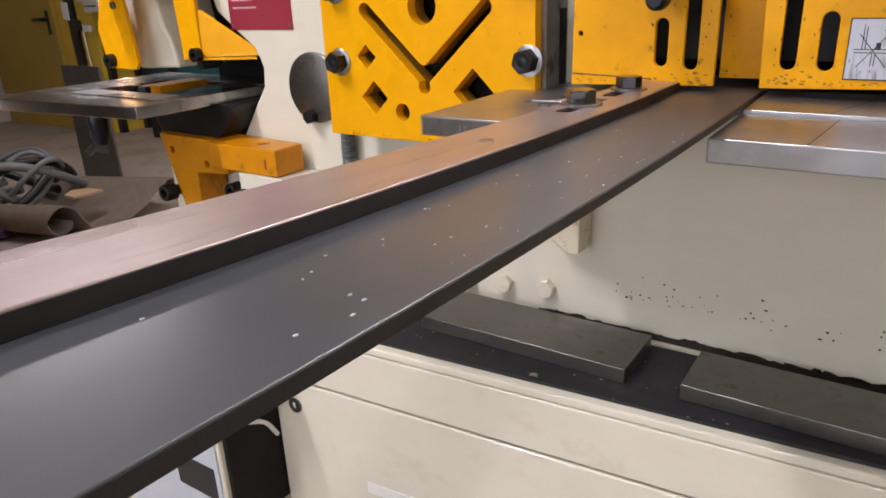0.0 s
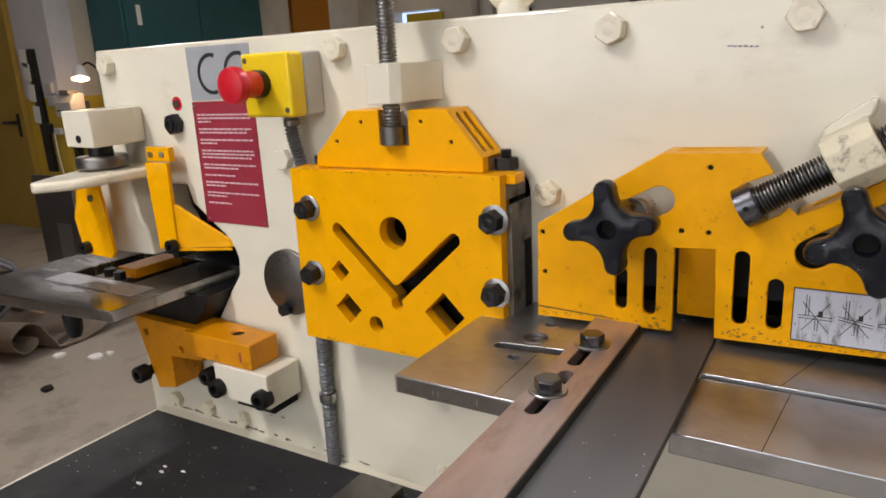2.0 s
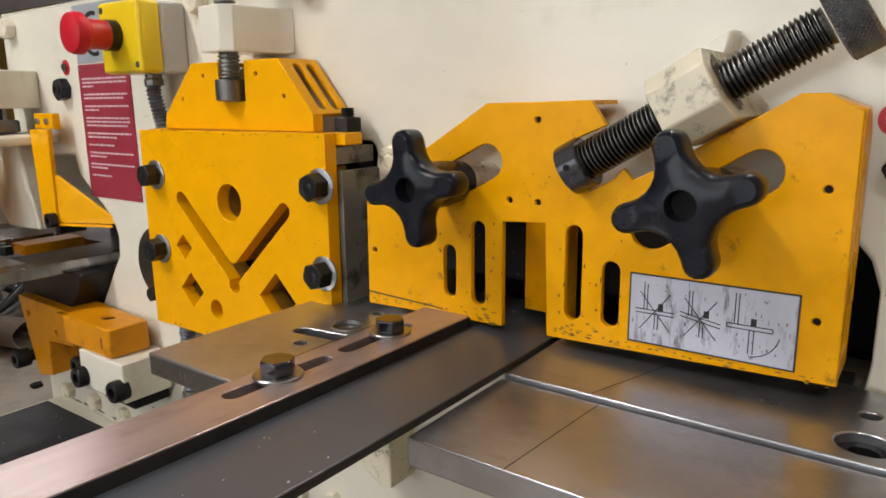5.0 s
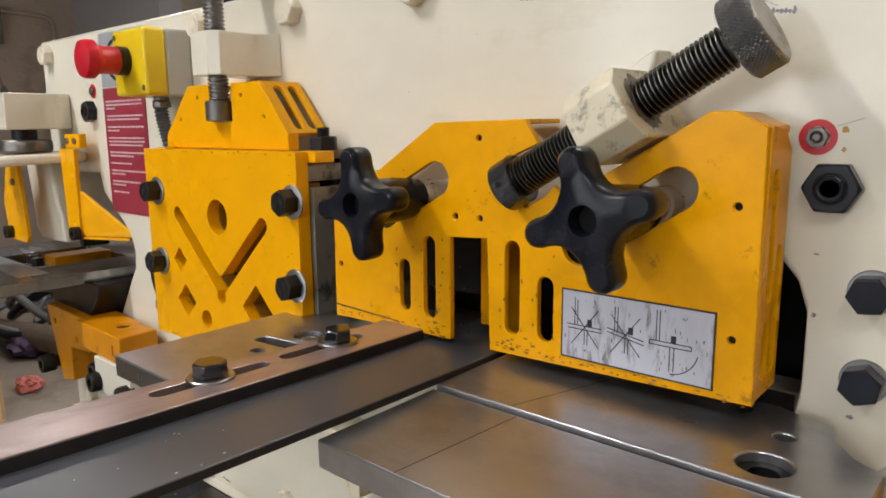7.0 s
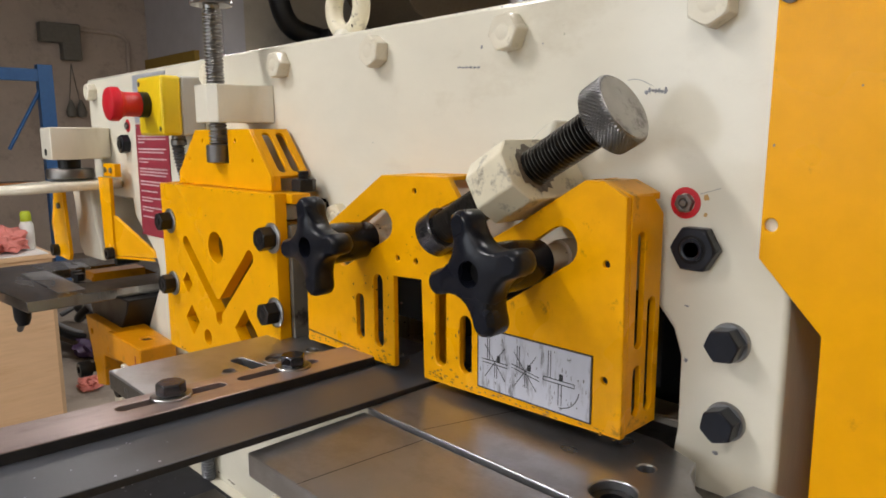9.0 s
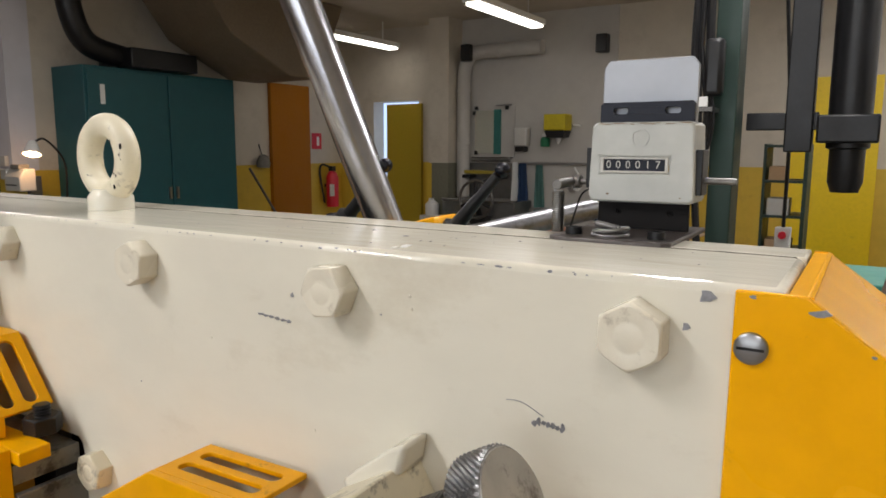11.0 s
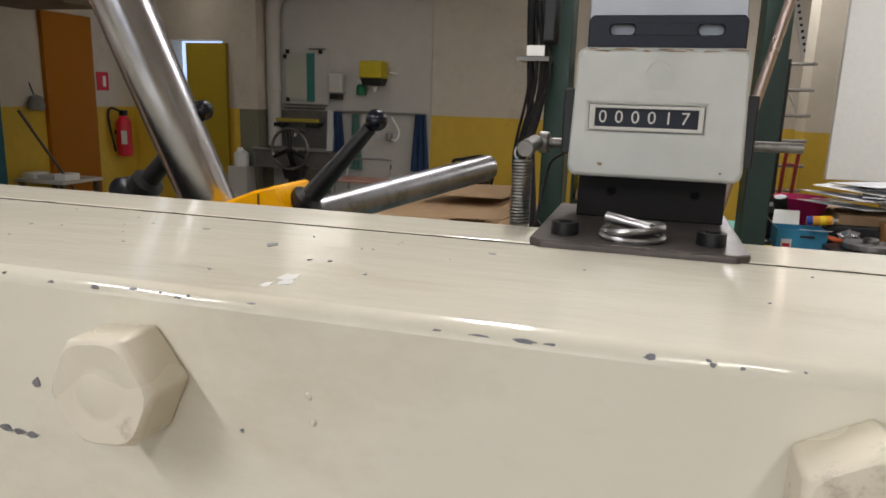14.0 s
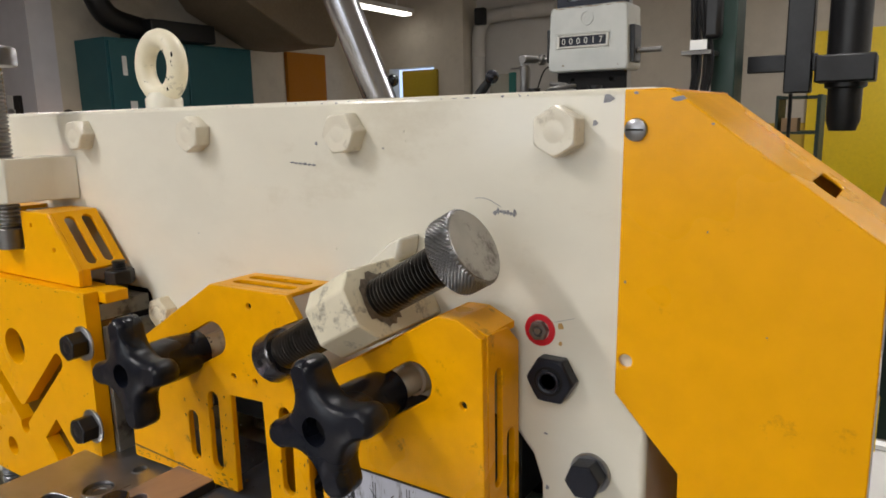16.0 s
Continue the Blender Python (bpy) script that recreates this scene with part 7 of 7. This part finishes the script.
part("plier_jaw", box(0.672, 0.693, 2.038, 2.052, BT + 0.032, BT + 0.044), STEEL_DARK, pl2, bevel=0.002)
bm = bmesh.new()
bmesh.ops.create_icosphere(bm, subdivisions=3, radius=0.028)
for v in bm.verts:
    d = v.co.normalized()
    v.co *= 1 + 0.6 * noise.noise(d * 4)
    v.co.z *= 0.55
bmesh.ops.translate(bm, verts=bm.verts, vec=(0.745, 2.05, BT + 0.048))
tagged(part("foil_bag", bm, mat("silver_foil", (0.5, 0.5, 0.52), 0.25, 0.9), None, smooth=False), "crumpled silver foil bag", "bag")
kinds = (("spanner", STEEL_DARK), ("steel_offcut", BLACK), ("small_carton", CARD), ("plastic_cap", BOXGREY), ("socket", ZINC))
for i in range(70):
    x, y, s = rnd.uniform(0.56, 1.3), rnd.uniform(1.58, 2.33), rnd.uniform(0.012, 0.032)
    if (0.52 < x < 0.99 and y > 1.77):
        continue
    nm, m = kinds[i % 5]
    lab = f"{('dark steel', 'black steel', 'small brown', 'small pale', 'bright steel')[i % 5]} {nm.replace('_', ' ')} lying on the bench"
    turn = Matrix.Translation((x, y, 0)) @ Matrix.Rotation(rnd.uniform(0, 3.1), 4, "Z") @ Matrix.Translation((-x, -y, 0))
    if nm == "spanner":
        bm = sheet(ring_pts(x - s * 2.4, y, s * 0.55, 10, 40, 320) + [(x - s * 1.9, y - s * 0.2), (x + s * 1.9, y - s * 0.2)] + ring_pts(x + s * 2.4, y, s * 0.5, 10, 200, 520) + [(x + s * 1.9, y + s * 0.2), (x - s * 1.9, y + s * 0.2)], [], BT, BT + 0.008, xy)
    elif nm in ("plastic_cap", "socket"):
        bm = lathe([(s * 0.75, 0), (s * 0.8, s * 0.1), (s * 0.8, s * 0.9), (s * 0.6, s), (s * 0.5, s), (s * 0.45, s * 0.4), (0, s * 0.4)], (x, y, BT), (0, 0, 1), 16)
    else:
        bm = box(x - s * 1.5, x + s, y - s * 0.6, y + s * 0.6, BT, BT + s * 0.8)
    bmesh.ops.transform(bm, matrix=turn, verts=bm.verts)
    tagged(part(nm, bm, m, None, bevel=0.0015), lab, nm.replace("_", " "), "bench clutter")

# cardboard beyond the frame, by the tube bender
card = thing("cardboard_pile", (-0.5, 2.4, 0), "opened brown cardboard boxes on a pallet", "cardboard")
part("pallet_deck", box(-0.80, -0.22, 1.95, 2.75, 0.80, 0.85), CARD, card)
part("carton_body", box(-0.78, -0.30, 2.0, 2.7, 0.85, 0.895), CARD, card, bevel=0.004)
part("carton_flap", sheet([(-0.78, 2.0), (-0.32, 2.0), (-0.36, 1.80), (-0.72, 1.80)], [], 0.896, 0.90, xy), CARD, card)
part("carton_flap", sheet([(-0.60, 2.25), (-0.30, 2.25), (-0.25, 2.65), (-0.5, 2.6)], [], 0.93, 0.934, xy), CARD, card)
part("pallet_leg", box(-0.75, -0.36, 2.0, 2.7, 0.0, 0.80), STEEL_DARK, card)
for x0, z0, x1, z1 in ((-0.34, 0.70, -0.12, 0.80), (-0.34, 0.60, -0.10, 0.71), (-0.34, 0.50, -0.12, 0.50)):
    part("pallet_board", sheet([(x0, z0), (x1, z1), (x1, z1 + 0.035), (x0, z0 + 0.035)], [], 2.10, 2.20), CARD, card, "pale rough wooden board", bevel=0.002)
part("carton_flap", sheet([(-0.40, 1.86), (-0.22, 1.9), (-0.2, 2.1), (-0.38, 2.06)], [], 0.915, 0.919, xy), CARD, card)

washr = thing("pressure_washer", (-1.13, 5.15, 0), "black pressure washer with a bent handle by the yellow wall", "pressure washer")
part("body", box(-1.27, -1.0, 5.02, 5.3, 0.10, 0.66), BLACK, washr, bevel=0.04, segs=3)
part("handle", tube(smooth_path([(-1.25, 5.25, 0.62), (-1.30, 5.22, 0.78), (-1.22, 5.20, 0.81), (-1.05, 5.20, 0.84), (-0.97, 5.22, 0.80), (-0.99, 5.25, 0.62)]), 0.014, 8), BLACK, washr, smooth=True)
part("gun_holder", box(-1.18, -1.06, 5.0, 5.02, 0.62, 0.76), RUBBER, washr, bevel=0.006)
for x in (-1.30, -0.97):
    part("wheel", lathe([(0.07, 0), (0.09, 0.01), (0.09, 0.04), (0.07, 0.05), (0.02, 0.05)], (x, 5.28, 0.09), (1 if x > -1.1 else -1, 0, 0), 20), RUBBER, washr, smooth=True)

# grey side table behind the frame
sidet = thing("side_table", (0.5, 0.42, 0), "low grey steel table with a pale strip along its edge", "table")
part("tabletop", box(0.15, 0.85, 0.18, 0.615, 0.78, 0.80), BOXGREY, sidet, bevel=0.003)
part("edge_strip", box(0.17, 0.83, 0.585, 0.60, 0.8004, 0.806), WHITE, sidet, "white strip")
for x in (0.18, 0.82):
    for y in (0.21, 0.585):
        part("leg", box(x - 0.015, x + 0.015, y - 0.015, y + 0.015, 0.0, 0.779), STEEL_DARK, sidet)

# ---- by the side wall ----
strip = thing("notice_strip", (-5.62, YA - 0.02, 0.5), "tall black strip with white paper notes on the wall", "notice board")
part("strip_board", sheet([(-5.62, 1.46), (-5.52, 1.46), (-5.50, 0.50), (-5.60, 0.50)], [], YA - 0.03, YA - 0.0005), BLACK, strip)
for i, z in enumerate((1.44, 1.33, 1.17, 1.00)):
    part("paper_note", sheet([(-5.70 + 0.014 * i, z - 0.10), (-5.61 + 0.014 * i, z - 0.115), (-5.60 + 0.014 * i, z + 0.02), (-5.69 + 0.014 * i, z + 0.03)], [], YA - 0.034, YA - 0.0305), WHITE, strip)
LX = -4.84
lamp = thing("bench_lamp", (LX, 2.62, 0.86), "white cone-shaped bench lamp, switched on", "lamp")
part("shade", lathe([(0.02, 0.10), (0.03, 0.09), (0.062, 0.0), (0.060, 0.0), (0.028, 0.088), (0.0, 0.095)], (LX, 2.44, 1.215), (-0.25, 0.25, 0.9), 24), WHITE, lamp, smooth=True)
part("bulb", lathe([(0.0, -0.03)] + [(0.03 * math.cos(radians(a)), 0.03 * math.sin(radians(a))) for a in range(-60, 61, 20)] + [(0.0, 0.03)], (LX - 0.004, 2.443, 1.223), (0, 0, 1), 14), glow("warm_bulb", (1.0, 0.66, 0.4), 9.0), lamp, smooth=True)
part("lamp_arm", tube(smooth_path([(LX - 0.03, 2.47, 1.30), (LX - 0.05, 2.57, 1.32), (LX - 0.05, 2.70, 1.15), (LX - 0.05, 2.70, 0.842)]), 0.008, 8), BLACK, lamp)
pl = bpy.data.lights.new("bench_bulb", "POINT")
pl.energy, pl.color, pl.shadow_soft_size = 2.6, (1.0, 0.55, 0.25), 0.03
plo = new("bench_bulb", pl)
plo.location = (LX - 0.01, 2.43, 1.18)
wb = thing("side_bench", (-5.0, 2.7, 0), "dark workbench by the side wall", "workbench")
part("bench_top", box(XL + 0.005, LX + 0.08, 2.545, 2.845, 0.80, 0.84), STEEL_DARK, wb)
for x in (XL + 0.04, LX + 0.04):
    for y in (2.58, 2.81):
        part("leg", box(x - 0.025, x + 0.025, y - 0.025, y + 0.025, 0, 0.80), BLACK, wb)
bc = thing("battery_charger", (-5.1, 2.46, 0.95), "pale grey tool battery charger hung on the wall", "charger")
part("charger_body", sheet([(2.40, 0.945), (2.52, 0.945), (2.52, 1.11), (2.44, 1.11), (2.40, 1.05)], [], -5.17, -4.96, yz), BOXGREY, bc, bevel=0.008)
part("battery", box(-5.12, -5.0, 2.42, 2.50, 1.105, 1.14), MATTE_GREY, bc, bevel=0.008)
part("charger_slot", box(-5.15, -5.0, 2.396, 2.399, 0.985, 0.995), BLACK, bc)
part("hanging_bracket", box(-5.10, -5.04, 2.521, 2.60, 0.84, 1.05), STEEL_DARK, bc)
sk = thing("wall_socket", (-5.4, YA - 0.02, 0.86), "white wall socket with a black plug and cable", "socket")
part("socket_plate", box(-5.43, -5.33, YA - 0.03, YA - 0.001, 0.80, 0.85), WHITE, sk, bevel=0.004)
part("plug", box(-5.46, -5.41, YA - 0.07, YA - 0.031, 0.81, 0.89), BLACK, sk, bevel=0.006)
part("cable", tube(smooth_path([(-5.40, YA - 0.04, 0.80), (-5.39, YA - 0.04, 0.6), (-5.37, YA - 0.03, 0.35)]), 0.005, 8), WHITE, sk)
tagged(part("switch_box", box(-5.42, -5.34, YA - 0.035, YA - 0.001, 1.12, 1.20), BOXGREY, None, bevel=0.006), "pale grey switch box on the wall", "switch box", "wall switches")
tagged(part("switch_box", box(-5.42, -5.34, YA - 0.035, YA - 0.001, 1.02, 1.10), BOXGREY, None, bevel=0.006), "pale grey switch box on the wall", "switch box", "wall switches")
glv = thing("work_gloves", (XA + 0.03, 1.79, 1.36), "pair of dark work gloves hung on cords", "gloves")
for y in (1.745, 1.835):
    part("glove", lathe([(0.0, -0.085), (0.04, -0.075), (0.05, -0.03), (0.035, 0.02), (0.012, 0.08), (0, 0.085)], (XA + 0.055, y, 1.40), (0, 0, 1), 12), MATTE_GREY, glv, smooth=True)
    part("cord", rod((XA + 0.02, y, 1.46), (XA + 0.004, 1.79, 1.82), 0.004, 6), MATTE_GREY, glv)
ac = thing("wall_duct_elbow", (XA + 0.1, 1.8, 2.0), "dark elbow duct on the block wall", "duct")
part("elbow", sheet([(1.52, 2.175), (1.865, 2.175), (1.865, 1.845), (1.70, 1.845), (1.70, 2.0), (1.52, 2.0)], [], XA + 0.001, XA + 0.12, yz), MATTE_GREY, ac, bevel=0.01)
tagged(part("wall_pipe", tube(smooth_path([(XA + 0.025, 1.86, 2.14), (XA + 0.025, 2.2, 2.13), (XA + 0.025, 2.31, 2.07), (XA + 0.025, 2.32, 1.9), (XA + 0.025, 2.32, 0.4)], 8), 0.02, 10), BROWNWALL, None, smooth=True), "thin painted pipe on the block wall", "pipe")
rack = thing("blue_rack", (XL + 0.3, 0.8, 0), "blue steel storage rack", "rack")
RBLUE = mat("rack_blue", (0.02, 0.10, 0.28), 0.5)
part("upright", box(XL + 0.35, XL + 0.42, 0.965, 1.055, 0, 1.61), RBLUE, rack)
part("upright", box(XL + 0.35, XL + 0.42, -0.6, -0.51, 0, 1.62), RBLUE, rack)
for z in (0.75, 1.5):
    part("beam", box(XL + 0.36, XL + 0.41, -0.51, 0.965, z, z + 0.08), RBLUE if z > 1 else mat("rack_orange", (0.45, 0.18, 0.05), 0.5), rack)
part("deck", box(XL + 0.01, XL + 0.36, -0.51, 0.965, 0.80, 0.82), STEEL_DARK, rack)
part("strut", rod((XL + 0.385, 0.98, 1.45), (XL + 0.385, 0.76, 1.05), 0.012), RBLUE, rack)

crate = thing("wooden_crate", (-2.9, -0.1, 0), "pale plywood crate on the floor", "crate")
WOOD = mat("pale_wood", (0.62, 0.41, 0.24), 0.6, 0, 0.10, 14, 0.06, 120, (0.45, 0.27, 0.14), 0.5, 7, stretch=(1, 0.5, 5))
CX0, CX1, CY0, CY1, CH = -3.2, -2.585, -0.62, 0.358, 0.66
part("crate_side", box(CX1 - 0.018, CX1, CY0, CY1, 0.0, CH), WOOD, crate, bevel=0.002)
part("crate_side", box(CX0, CX0 + 0.018, CY0, CY1, 0.0, CH), WOOD, crate, bevel=0.002)
for y in (CY0, CY1 - 0.018):
    part("crate_end", box(CX0 + 0.0185, CX1 - 0.0185, y, y + 0.018, 0.0, CH), WOOD, crate, bevel=0.002)
part("crate_lid", box(CX0 - 0.01, CX1 + 0.01, CY0 - 0.01, CY1 + 0.01, CH, CH + 0.018), WOOD, crate, bevel=0.002)
part("crate_cover", box(CX0 + 0.03, CX1 - 0.005, CY0 + 0.02, CY1 - 0.01, CH + 0.0182, CH + 0.021), WHITE, crate, "white paper cover")
part("crate_edge_tape", box(CX1 + 0.0002, CX1 + 0.0012, CY1 - 0.014, CY1 - 0.001, 0.01, CH - 0.01), CARD, crate)
cap_ = thing("spray_can", (-2.72, 0.325, CH + 0.021), "yellow-green spray can on the crate", "can")
part("can_body", lathe([(0.024, 0), (0.026, 0.004), (0.026, 0.10), (0.018, 0.115)], (-2.75, 0.318, CH + 0.021), (0, 0, 1), 20), WHITE, cap_, smooth=True)
part("can_cap", lathe([(0.02, 0), (0.02, 0.03), (0.015, 0.04), (0, 0.04)], (-2.75, 0.318, CH + 0.136), (0, 0, 1), 20), mat("lime_plastic", (0.45, 0.55, 0.02), 0.4), cap_, smooth=True)


def rag(place, s, seed, label):
    bm = bmesh.new()
    bmesh.ops.create_icosphere(bm, subdivisions=4, radius=s)
    for v in bm.verts:
        d = v.co.normalized()
        f = 1 + 0.45 * noise.noise(d * 2.3 + Vector((seed, 0, 0))) + 0.2 * noise.noise(d * 6 + Vector((0, seed, 0)))
        v.co = Vector((d.x * 1.3, d.y * 1.1, max(-0.35, d.z * 0.75))) * s * f + Vector((0, 0, s * 0.3))
    low = min(v.co.z for v in bm.verts)
    bmesh.ops.translate(bm, verts=bm.verts, vec=Vector(place) - Vector((0, 0, low)))
    tagged(part("rag", bm, mat("pink_cloth", (0.66, 0.22, 0.19), 0.85), None, smooth=True), label, "rag", "pink rags")


rag((-2.87, 0.535, 0.0), 0.045, 4.0, "crumpled pink rag on the floor")
rag((-2.73, 0.225, CH + 0.021), 0.075, 9.0, "crumpled pink rag on the crate")

# heap on the floor: rolled mat, hoses, bag and scraps
MATT = mat("brown_matting", (0.16, 0.125, 0.095), 0.85, 0, 0.15, 30, 0.2, 200)
spiral = [(0.82 + (0.04 + 0.0022 * i) * math.cos(-0.3 * i), 0.088 + (0.04 + 0.0022 * i) * math.sin(-0.3 * i)) for i in range(20)]
flat = [(0.95, 0.012), (1.05, 0.008), (1.15, 0.02), (1.24, 0.05), (1.32, 0.11), (1.39, 0.155), (1.44, 0.15), (1.45, 0.11)]
bm = bmesh.new()
rows = []
for k in range(9):
    x = -2.98 - 0.09 * k
    rows.append([bm.verts.new((x + 0.01 * math.sin(i), y - 0.02 * k, z * (1 - 0.03 * k))) for i, (y, z) in enumerate(spiral + flat)])
for a, b in zip(rows, rows[1:]):
    for i in range(len(a) - 1):
        bm.faces.new((a[i], a[i + 1], b[i + 1], b[i]))
up = bmesh.ops.extrude_face_region(bm, geom=bm.faces[:])
bmesh.ops.translate(bm, verts=[g for g in up["geom"] if isinstance(g, bmesh.types.BMVert)], vec=(0, 0.003, 0.006))
tagged(part("rolled_mat", bm, MATT, None, smooth=True), "curling brown mat on the floor", "mat")
HOSE = mat("grey_hose", (0.16, 0.16, 0.17), 0.5)
rnd = random.Random(21)
for i in range(6):
    c = Vector((-3.62 + rnd.uniform(-0.1, 0.1), 0.95 + rnd.uniform(-0.12, 0.12), 0.10))
    r = rnd.uniform(0.16, 0.30)
    a0 = rnd.uniform(0, 6)
    pts = [c + Vector((r * math.cos(a0 + k * 0.45), r * math.sin(a0 + k * 0.45), 0.10 + 0.10 * math.sin(a0 + k * 0.7 + i))) for k in range(13)]
    tagged(part("hose_coil", tube(smooth_path(pts, 5), 0.022 if i < 4 else 0.014, 10), HOSE if i % 3 else BLACK, None, smooth=True), "grey rubber hose coiled on the floor", "hose", "hoses on the floor")
rag_bm = bmesh.new()
bmesh.ops.create_icosphere(rag_bm, subdivisions=3, radius=0.085)
for v in rag_bm.verts:
    d = v.co.normalized()
    v.co *= 1 + 0.5 * noise.noise(d * 3)
    v.co.z = max(v.co.z * 0.6, -0.05)
bmesh.ops.translate(rag_bm, verts=rag_bm.verts, vec=(-3.36, 0.70, 0.05))
tagged(part("purple_bag", rag_bm, mat("purple_plastic", (0.06, 0.03, 0.09), 0.5), None, smooth=True), "crumpled purple bag on the floor", "bag")
for i, (x, y, s, m) in enumerate(((-2.73, 0.965, 0.05, WHITE), (-2.70, 1.02, 0.025, WHITE), (-2.60, 0.675, 0.04, DARK), (-3.2, 1.05, 0.12, CARD), (-2.9, 0.9, 0.04, WHITE))):
    pts = [(x + s * rnd.uniform(0.5, 1) * math.cos(k * 1.05), y + s * rnd.uniform(0.4, 0.8) * math.sin(k * 1.05)) for k in range(6)]
    tagged(part("scrap", sheet(pts, [], 0.001 if i != 3 else 0.14, 0.012 if i != 3 else 0.15, xy), m, None), f"{('white paper', 'white paper', 'dark triangular', 'brown cardboard', 'white paper')[i]} scrap on the floor", "scrap", "floor scraps")
plate = thing("dark_sheet", (-3.75, 1.5, 0), "dark steel sheet with a pale cut-out standing on the floor", "steel sheet")
part("sheet_panel", box(-3.98, -3.60, 1.50, 1.515, 0.0, 0.69), STEEL_DARK, plate, bevel=0.002)
part("sheet_patch", box(-3.80, -3.66, 1.496, 1.4995, 0.20, 0.42), ZINC, plate)
tagged(part("hoe_handle", rod((-4.81, 4.45, 1.07), (-4.78, 5.05, 0.2), 0.012), STEEL_DARK, None, smooth=True), "dark steel bar leaning by the lockers", "bar")
print("built", len(bpy.data.objects))
